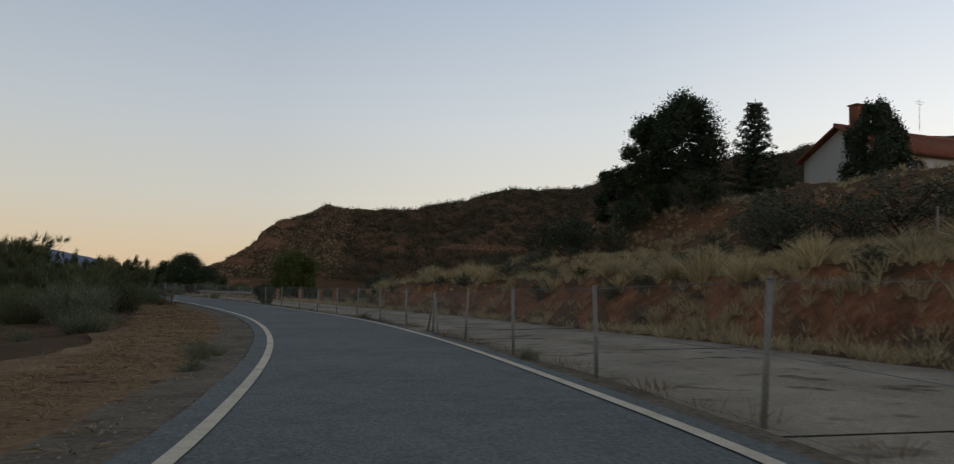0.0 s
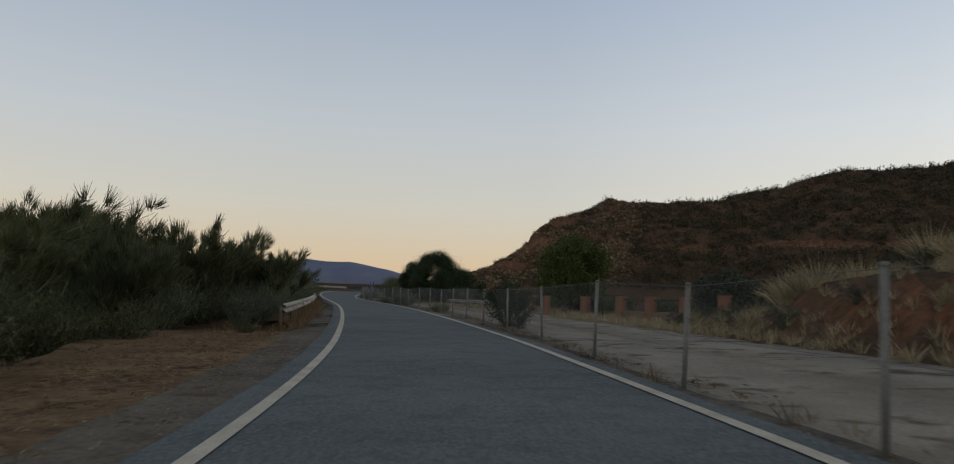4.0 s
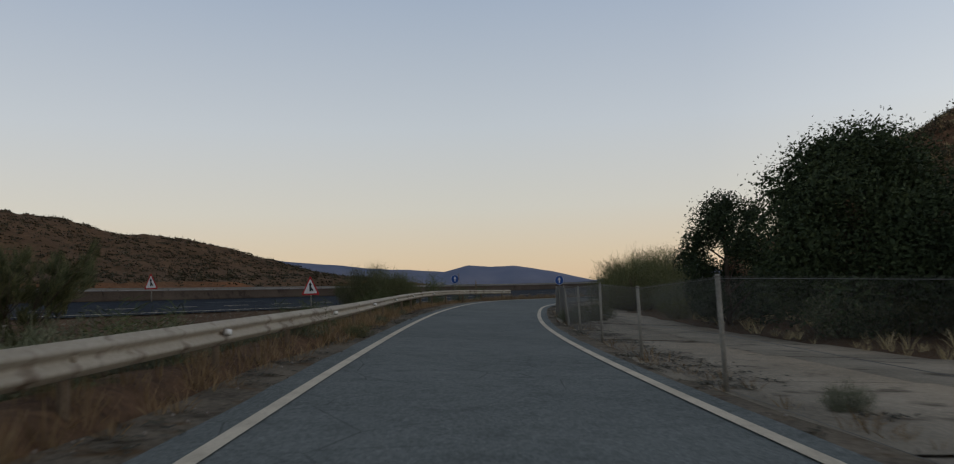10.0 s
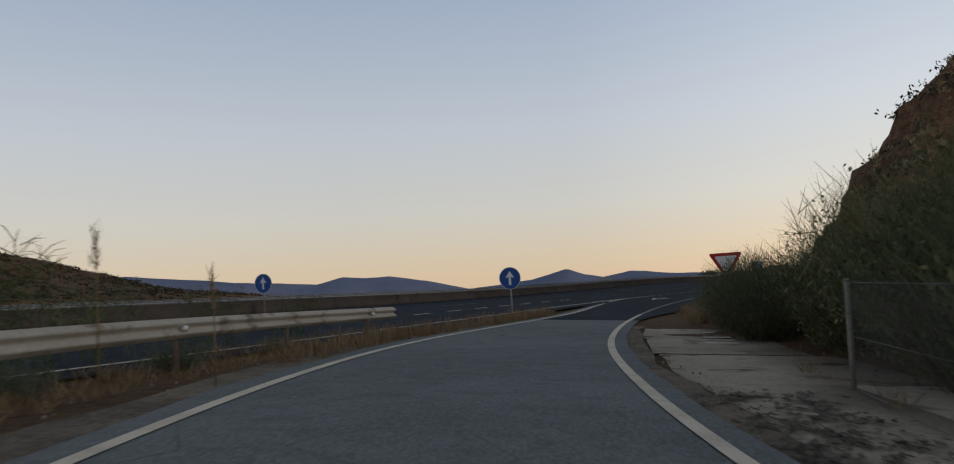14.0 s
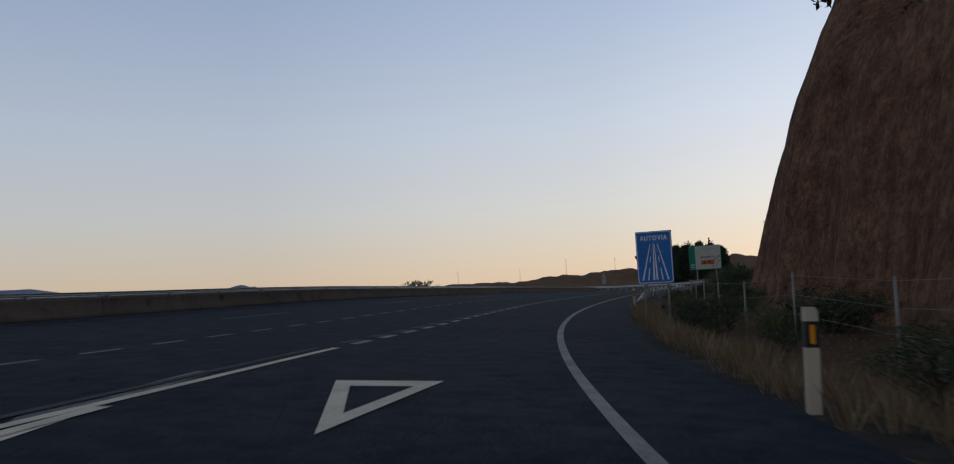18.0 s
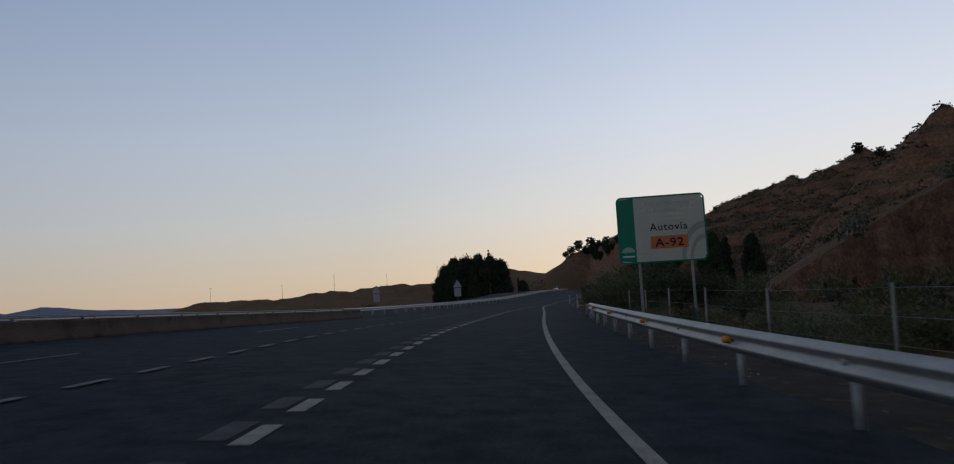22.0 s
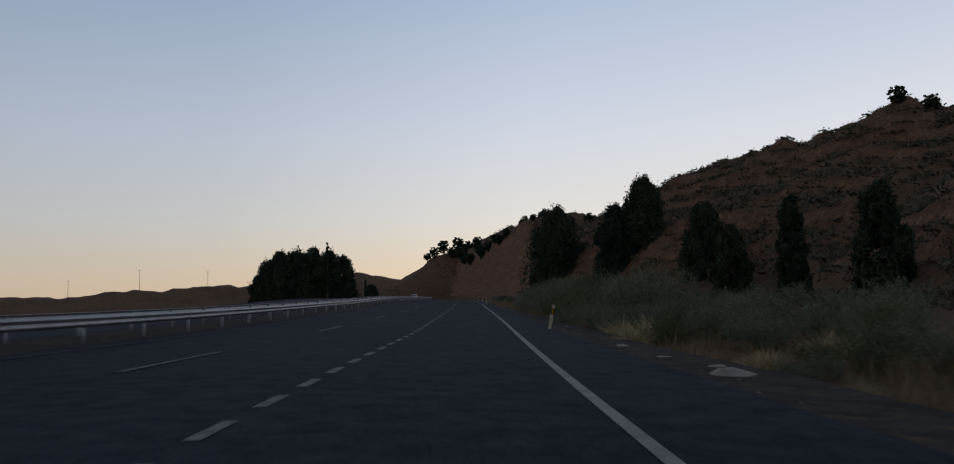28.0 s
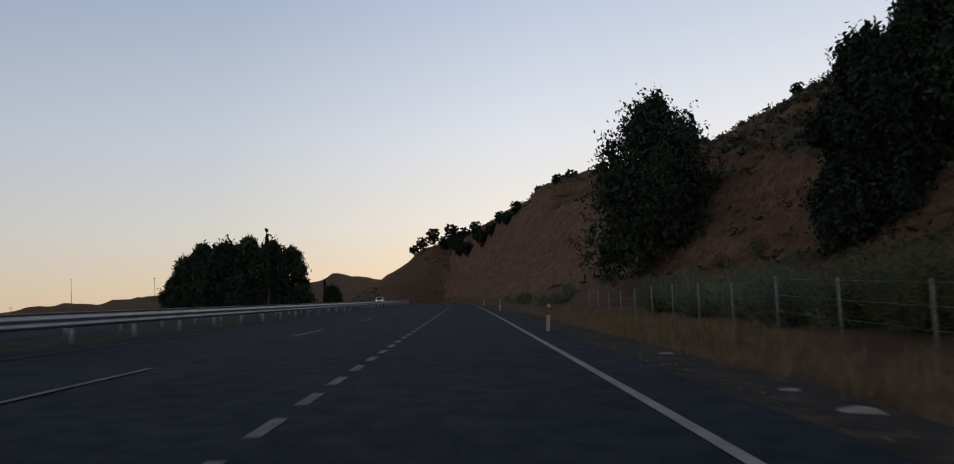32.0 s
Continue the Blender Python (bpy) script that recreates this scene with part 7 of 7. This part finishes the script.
# fallen branches under the bushes
gb = np.random.default_rng(960)
for _ in range(22):
    s0, l0 = gb.uniform(38, 62), -gb.uniform(5.4, 7.4)
    x, y, _z = P(s0, l0)
    br = thing("dead_branch", "grey dry branch lying on the straw", "branch", pose(float(x), float(y), ground_z(x, y) + 0.05, 0, 0, gb.uniform(0, 360)), "fallen branches")
    bend, size = gb.uniform(-0.25, 0.25), gb.uniform(0.6, 1.5)
    pts = [(0, 0, 0), (size * 0.4, bend * 0.5, 0.05), (size * 0.8, bend, 0.03), (size, bend * 1.6, 0.10)]
    part("limb", rods_me("limb", [(a_, b_, 0.022 - 0.004 * i, 0.018 - 0.004 * i, 5) for i, (a_, b_) in enumerate(zip(pts, pts[1:]))]), M["bark"], br)
    part("twig", rods_me("twig", [(pts[1], (size * 0.75, bend + 0.3, 0.14), 0.010, 0.004, 4)]), M["bark"], br)
    part("twig", rods_me("twig", [(pts[2], (size * 1.05, bend - 0.25, 0.12), 0.009, 0.004, 4)]), M["bark"], br)
# dead leaves and crumbs on the old paving beside the line
gl = np.random.default_rng(970)
lit_pts = np.concatenate([along(gl, 1500, 92, 172, lambda s: right_line(s) + 0.45, lambda s: right_line(s) + 1.9), along(gl, 500, 20, 92, lambda s: right_line(s) + 0.45, lambda s: right_line(s) + 1.2), along(gl, 700, 64, 160, lambda s: left_line(s) - 1.2, lambda s: left_line(s) - 0.45)])
lit_pts = lit_pts[fbm(lit_pts[:, 0], lit_pts[:, 1], 2.4, 91, 3) > -0.12]
qa = gl.uniform(0, 6.28, 9)
qc = np.stack([gl.normal(0, 0.10, 9), gl.normal(0, 0.10, 9), gl.uniform(0.004, 0.02, 9)], 1)
qe, qf = np.stack([np.cos(qa), np.sin(qa), qa * 0 + 0.15], 1) * 0.045, np.stack([-np.sin(qa), np.cos(qa), qa * 0 - 0.1], 1) * 0.022
lit_me = mesh_np("litter", np.stack([qc - qe, qc + qf, qc + qe, qc - qf], 1).reshape(-1, 3), np.arange(36).reshape(-1, 4))
cover("leaf_litter", "dark dead leaves and crumbs on the old paving", "litter", on_ground(lit_pts) + [0, 0, 0.055], lit_me, M["scrub"], 0.5, 1.5, 22)
# loose stones along the gravel edges
gp = np.random.default_rng(950)
bm = bmesh.new()
bmesh.ops.create_icosphere(bm, subdivisions=1, radius=0.017)
for vv in bm.verts:
    vv.co *= 0.75 + 0.5 * gp.random()
peb = bpy.data.meshes.new("pebble")
bm.to_mesh(peb)
bm.free()
peb_pts = np.concatenate([along(gp, 900, -5, 60, lambda s: left_line(s) - 1.5, lambda s: left_line(s) - 0.4), along(gp, 900, 0, 185, lambda s: right_line(s) + 0.3, lambda s: right_line(s) + 1.1), along(gp, 700, 62, 186, lambda s: rail_l(s) - 0.3, lambda s: left_line(s) - 0.35), along(gp, 900, 205, 520, lambda s: table(RIGHT_EDGE, s) - 0.5, lambda s: table(RIGHT_EDGE, s) + 0.7)])
cover("loose_stones", "loose stones along the road's edges", "stones", on_ground(peb_pts) + [0, 0, 0.045], peb, M["rock_light"], 0.3, 1.3, 8)
for s, lat, k in ((404.5, 4.3, 0.55), (406.2, 4.5, 0.42), (408.8, 4.2, 0.3), (413, 4.1, 0.28), (417, 4.2, 0.22), (399, 4.8, 0.4), (428, 4.4, 0.35), (430, 4.9, 0.3), (352, 5.0, 0.6), (353.5, 5.2, 0.4), (470, 4.2, 0.4), (482, 4.0, 0.22), (484.2, 3.95, 0.26), (486.5, 4.0, 0.2), (489, 3.95, 0.24), (502, 4.3, 0.34), (505, 4.2, 0.4), (507, 4.3, 0.36), (509.5, 4.4, 0.3), (514, 4.3, 0.34), (8.5, -5.2, 0.18)):
    bm = bmesh.new()
    bmesh.ops.create_icosphere(bm, subdivisions=2, radius=k)
    for vv in bm.verts:
        vv.co *= 0.8 + 0.4 * noise.noise(vv.co * 2.2 / k + Vector((s, 0, 0)))
        vv.co.z *= 0.45
    me = bpy.data.meshes.new("boulder")
    bm.to_mesh(me)
    bm.free()
    me.materials.append(M["rock_light"])
    ob = tagged(new("boulder", me), "pale rock at the edge of the shoulder", "rock", "rocks beside the road")
    ob.matrix_basis = at(s, lat, None, s * 13)


# ---------- the yard wall and gate ----------
def brick_pillar(x, y, h, rz, label):
    root = thing("gate_pillar", label, "pillar", pose(x, y, gh(x, y), 0, 0, rz), "pillars of the yard wall")
    n = int(h / 0.085)
    me = box_me("course", (0.44, 0.44, 0.072), (0, 0, 0), 0.008)
    me.materials.append(M["brick"])
    for i in range(n):
        ob = new("brick", me)
        ob.parent = root
        ob.matrix_basis = pose(0.006 * ((i * 7) % 3 - 1), 0.006 * ((i * 5) % 3 - 1), i * 0.085 + 0.04)
    part("cap", box_me("cap", (0.52, 0.52, 0.06), (0, 0, n * 0.085 + 0.03), 0.012), M["brick"], root)
    part("core", box_me("core", (0.40, 0.40, n * 0.085 + 0.3), (0, 0, n * 0.0425 - 0.15)), M["stone"], root)
    return root


pil = [(-10.2, 75.5), (-12.2, 78.4), (-14.1, 79.9), (-15.9, 81.4), (-18.4, 83.9), (-21.8, 87.6), (-23.8, 91.4)]
for k, (x, y) in enumerate(pil):
    brick_pillar(x, y, 1.35 if k < 4 else 1.2, -40, "brick pillar of a low yard wall")
yard = thing("yard_wall", "low ochre stone wall between brick pillars", "wall", Matrix(), "", "structure")
rw = random.Random(3)
for k in (0, 1, 2, 5):
    (x0, y0), (x1, y1) = pil[k], pil[k + 1]
    L = math.hypot(x1 - x0, y1 - y0)
    a = math.atan2(y1 - y0, x1 - x0)
    for row in range(3):
        q = 0.24
        while q < L - 0.24:
            w = rw.uniform(0.24, 0.45)
            z = gh(x0 + math.cos(a) * q, y0 + math.sin(a) * q)
            part("stone", box_me("stone", (w - 0.02, 0.30 + rw.uniform(-0.03, 0.03), 0.165), (0, 0, 0), 0.02), M["stone"], yard, "", pose(x0 + math.cos(a) * (q + w / 2), y0 + math.sin(a) * (q + w / 2), z + 0.08 + row * 0.18, 0, 0, math.degrees(a)))
            q += w
    part("rail", rods_me("rail", [((x0, y0, gh(x0, y0) + 1.15), (x1, y1, gh(x1, y1) + 1.15), 0.02, 0.02, 5)]), M["iron"], yard)
    nb = int(L / 0.14)
    for i in range(nb):
        q = (i + 0.5) / nb
        x, y = x0 + (x1 - x0) * q, y0 + (y1 - y0) * q
        part("bar", rods_me("bar", [((x, y, gh(x, y) + 0.5), (x, y, gh(x, y) + 1.18), 0.009, 0.009, 4)]), M["iron"], yard)
gate = thing("yard_gate", "dark iron double gate between the pillars", "gate", facing(-15.9, 81.4, -18.4, 83.9, gh(-17, 82.6)))
for x in (-1.6, -0.02, 0.02, 1.6):
    part("stile", rods_me("stile", [((x, 0, 0.05), (x, 0, 1.4), 0.022, 0.022, 6)]), M["iron"], gate)
for z in (0.12, 0.75, 1.32):
    part("rail", rods_me("rail", [((-1.6, 0, z), (1.6, 0, z), 0.018, 0.018, 6)]), M["iron"], gate)
for i in range(23):
    x = -1.54 + 0.14 * i
    part("bar", rods_me("bar", [((x, 0, 0.1), (x, 0, 1.38), 0.009, 0.009, 4)]), M["iron"], gate)
# short rail at the back of the yard and wooden sill near the trees
guard_rail("guard_rail", "short dusty rail across the old paving", P, 109, 131, lat_of([(105, 14.6), (132, 12.0)]), -1, M["zinc_dirty"], 4.0)

# ---------- the house on the bank ----------
hz = 8.9
hm4 = pose(35.2, 59.9, hz, 0, 0, 22)
house = thing("house", "cream house with red tiled roof above the bank", "house", hm4)
WALL_H = 3.0


def wall_with_hole(name, w, h, hole, thick=0.3):
    """A wall in the xz plane with one arched opening: hole = (cx, width, sill, spring)."""
    cx, hw2, z0, z1 = hole[0], hole[1] / 2, hole[2], hole[3]
    arch = [(cx + hw2 * math.cos(radians(a)), z1 + hw2 * math.sin(radians(a))) for a in range(0, 181, 20)]
    bm = bmesh.new()
    outer = [(-w / 2, 0), (cx - hw2, 0), (cx - hw2, z0), (cx + hw2, z0), (cx + hw2, 0), (w / 2, 0), (w / 2, h), (cx + hw2, h)]
    def face(pts):
        bm.faces.new([bm.verts.new((x, 0, z)) for x, z in pts])
    face([(-w / 2, 0), (cx - hw2, 0), (cx - hw2, h), (-w / 2, h)])
    face([(cx + hw2, 0), (w / 2, 0), (w / 2, h), (cx + hw2, h)])
    face([(cx - hw2, 0), (cx + hw2, 0), (cx + hw2, z0), (cx - hw2, z0)])
    face([(cx - hw2, h)] + [(x, z) for x, z in reversed(arch)] + [(cx + hw2, h)])
    bmesh.ops.remove_doubles(bm, verts=bm.verts[:], dist=0.001)
    ext = bmesh.ops.extrude_face_region(bm, geom=bm.faces[:])
    bmesh.ops.translate(bm, vec=(0, thick, 0), verts=[e for e in ext["geom"] if isinstance(e, bmesh.types.BMVert)])
    bmesh.ops.recalc_face_normals(bm, faces=bm.faces[:])
    me = bpy.data.meshes.new(name)
    bm.to_mesh(me)
    bm.free()
    return me


LX, LY = 14.6, 7.0
part("wall", wall_with_hole("wall", LX, WALL_H, (-3.4, 1.5, 0.9, 1.7)), M["plaster"], house, "cream front wall with an arched window", pose(0, 0, 0))
part("wall", box_me("wall", (LX, 0.3, WALL_H), (0, LY, WALL_H / 2)), M["plaster"], house)
for sx in (-1, 1):
    part("gable", plate_me("gable", [(0, 0), (LY, 0), (LY, WALL_H), (LY / 2, WALL_H + 2.0), (0, WALL_H)], 0.3), M["plaster"], house, "cream gable wall", pose(sx * (LX / 2 - 0.15) + 0.15, 0, 0, 0, 0, 90))
win = part("window", box_me("window", (1.4, 0.05, 2.2), (-3.4, 0.18, 1.6)), M["glass"], house, "dark arched window")
part("frame", box_me("frame", (0.06, 0.08, 2.2), (-3.4, 0.14, 1.6)), M["wood"], win)
part("sill", box_me("sill", (1.7, 0.4, 0.08), (-3.4, 0.1, 0.86), 0.01), M["stone"], win)
for a in range(0, 181, 20):
    q = radians(a)
    part("stone", box_me("stone", (0.24, 0.06, 0.2), (0, -0.02, 0), 0.02), M["stone"], win, "", pose(-3.4 + 0.87 * math.cos(q), 0, 1.7 + 0.87 * math.sin(q), 0, -a, 0))
part("plinth_floor", box_me("plinth_floor", (LX, LY, 0.3), (0, LY / 2, -0.15)), M["plaster"], house)
tile_me = None
slope = math.atan2(2.0, LY / 2)
run = math.hypot(2.0, LY / 2) + 0.6
for sg, y0 in ((1, -0.5), (-1, LY + 0.5)):
    roof = part("roof", box_me("roof", (LX + 1.2, run, 0.12), (0, 0, 0)), M["tile"], house, "red clay tiled roof slope",
                pose(0, LY / 2 + (-1 if sg > 0 else 1) * (run / 2 * math.cos(slope)) , WALL_H + 2.12 - run / 2 * math.sin(slope), math.degrees(slope) * sg, 0, 0))
    if sg > 0:
        nt = 44
        rods = [((-LX / 2 - 0.5 + (LX + 1.0) * (i + 0.5) / nt, -run / 2, 0.06), (-LX / 2 - 0.5 + (LX + 1.0) * (i + 0.5) / nt, run / 2, 0.06), 0.11, 0.11, 6) for i in range(nt)]
        for r_ in rods:
            part("tile_row", rods_me("tile_row", [r_]), M["tile"], roof)
part("ridge", rods_me("ridge", [((-LX / 2 - 0.6, LY / 2, WALL_H + 2.22), (LX / 2 + 0.6, LY / 2, WALL_H + 2.22), 0.15, 0.15, 8)]), M["tile"], house)
chim = part("chimney", box_me("chimney", (0.8, 0.8, 2.3), (-5.0, LY / 2 + 0.6, WALL_H + 2.95), 0.02), M["tile"], house)
part("cowl", box_me("cowl", (1.0, 1.0, 0.12), (-5.0, LY / 2 + 0.6, WALL_H + 4.15), 0.02), M["tile"], chim)
part("aerial", rods_me("aerial", [((1.0, LY / 2, WALL_H + 2.7), (1.0, LY / 2, WALL_H + 5.2), 0.02, 0.02, 5), ((0.5, LY / 2, WALL_H + 5.0), (1.5, LY / 2, WALL_H + 5.0), 0.01, 0.01, 4), ((0.6, LY / 2, WALL_H + 4.8), (1.4, LY / 2, WALL_H + 4.8), 0.01, 0.01, 4)]), M["zinc"], house)

# wire fences in the scrub
def post_line(label, pts, h, every):
    root = thing("post_fence", label, "fence", Matrix())
    prev = None
    for x, y in pts:
        z = gh(x, y)
        part("post", rods_me("post", [((x, y, z - 0.2), (x + 0.03, y, z + h), 0.035, 0.03, 6)]), M["post"], root)
        if prev:
            for f in (0.35, 0.65, 0.95):
                part("wire", rods_me("wire", [((prev[0], prev[1], prev[2] + h * f), (x, y, z + h * f), 0.004, 0.004, 4)]), M["wire"], root)
        prev = (x, y, z)


post_line("wire fence among the bushes below the cliff", [tuple(P(s, 6.4)[:2]) for s in np.arange(205, 330, 6.0)], 1.5, 6)
post_line("wire fence behind the grass verge", [tuple(P(s, 9.2)[:2]) for s in np.arange(488, 560, 4.0)], 1.6, 4)
post_line("wire fence on the bank below the house", [tuple(P(s, 18.3)[:2]) for s in np.arange(-4, 26, 5.0)], 1.4, 5)
# thin poles on the far hills
for x, y, h in ((-30, 1040, 9), (20, 1050, 9), (70, 1040, 9), (-95, 1060, 8), (-8, 940, 12), (120, 1035, 8)):
    pl = thing("utility_pole", "thin wooden utility pole on a far hill", "pole", pose(x, y, gh(x, y)), "far poles")
    part("shaft", rods_me("shaft", [((0, 0, -1), (0, 0, h + 6), 0.16, 0.12, 6)]), M["wood"], pl)
    part("crossarm", box_me("crossarm", (2.4, 0.12, 0.14), (0, 0, h + 5.2)), M["wood"], pl)


# ---------- cars on the opposite carriageway ----------
def car(m, paint, label):
    root = thing("car", label, "car", m, "cars on the far carriageway")
    side = [(-2.1, 0.35), (2.1, 0.35), (2.15, 0.62), (2.0, 0.82), (1.1, 0.93), (0.55, 1.42), (-1.2, 1.48), (-1.95, 1.0), (-2.12, 0.8)]
    bm = bmesh.new()
    rowsv = []
    for yy, k in ((-0.85, 1.0), (-0.78, 1.02), (0.78, 1.02), (0.85, 1.0)):
        rowsv.append([bm.verts.new((x * (0.985 if k == 1.0 else 1.0), yy * (1.0 if z < 0.95 else 0.82), z)) for x, z in side])
    n = len(side)
    for a, b in zip(rowsv, rowsv[1:]):
        for i in range(n):
            bm.faces.new([a[i], a[(i + 1) % n], b[(i + 1) % n], b[i]])
    bm.faces.new(rowsv[0])
    bm.faces.new(list(reversed(rowsv[-1])))
    bmesh.ops.recalc_face_normals(bm, faces=bm.faces[:])
    me = bpy.data.meshes.new("body")
    bm.to_mesh(me)
    bm.free()
    part("body", me, M[paint], root)
    for sg in (-1, 1):
        v = [(1.0, sg * 0.80, 0.96), (0.52, sg * 0.715, 1.36), (-1.1, sg * 0.715, 1.40), (-1.6, sg * 0.80, 1.02)]
        part("side_window", mesh_np("side_window", [(x, y + sg * 0.03, z) for x, y, z in v], np.array([[0, 1, 2, 3]])), M["glass"], root)
    part("windscreen", mesh_np("windscreen", [(1.12, -0.62, 0.96), (1.12, 0.62, 0.96), (0.60, 0.58, 1.40), (0.60, -0.58, 1.40)], np.array([[0, 1, 2, 3]])), M["glass"], root)
    for x in (-1.3, 1.3):
        for sg in (-1, 1):
            w = part("wheel", rods_me("wheel", [((x, sg * 0.70, 0.31), (x, sg * 0.88, 0.31), 0.31, 0.31, 14)]), M["rubber"], root)
            part("rim", rods_me("rim", [((x, sg * 0.86, 0.31), (x, sg * 0.89, 0.31), 0.19, 0.19, 10)]), M["zinc"], w)
    for sg in (-1, 1):
        part("headlamp", box_me("headlamp", (0.05, 0.3, 0.12), (2.1, sg * 0.58, 0.68), 0.01), M["lamp"], root, "lit headlamp")
    return root


lm, ln, ll, lb = nodes_of("lit_headlamp", 0.3)
lb.inputs["Emission Color"].default_value = (1.0, 0.95, 0.85, 1)
lb.inputs["Emission Strength"].default_value = 1.6
lb.inputs["Base Color"].default_value = (0.8, 0.8, 0.75, 1)
M["lamp"] = lm


def car_at(u, lat, paint, label):
    p, q = Q(u, lat), Q(u - 3, lat)
    d = math.degrees(math.atan2(q[1] - p[1], q[0] - p[0]))
    car(pose(*p, 0, 0, d), paint, label)


car_at(u_wall_end + 330, -14.2, "car_white", "white car with lit headlamps on the opposite carriageway")

# tall dry stalks beside the end of the guard rail
for x, y, top in ((-75.9, 152.3, 1.55), (-75.3, 153.6, 1.0)):
    h = top - ground_z(x, y)
    st = thing("dry_stalk", "tall thin dry stalk with a feathery plume", "plant", pose(x, y, ground_z(x, y)), "dry stalks")
    part("stem", rods_me("stem", [((0, 0, -0.1), (0.02, 0, h), 0.012, 0.006, 5)]), M["straw"], st)
    gq = np.random.default_rng(int(h * 10))
    pb = np.stack([gq.normal(0, 0.02, 60), gq.normal(0, 0.02, 60), gq.uniform(h - 0.45, h + 0.05, 60)], 1)
    v, f = twigs_of(pb, pb + gq.normal(size=(60, 3)) * 0.04 + np.array([0, 0, 0.10]), 0.012, gq)
    part("plume", mesh_np("plume", v, f), M["straw"], st)
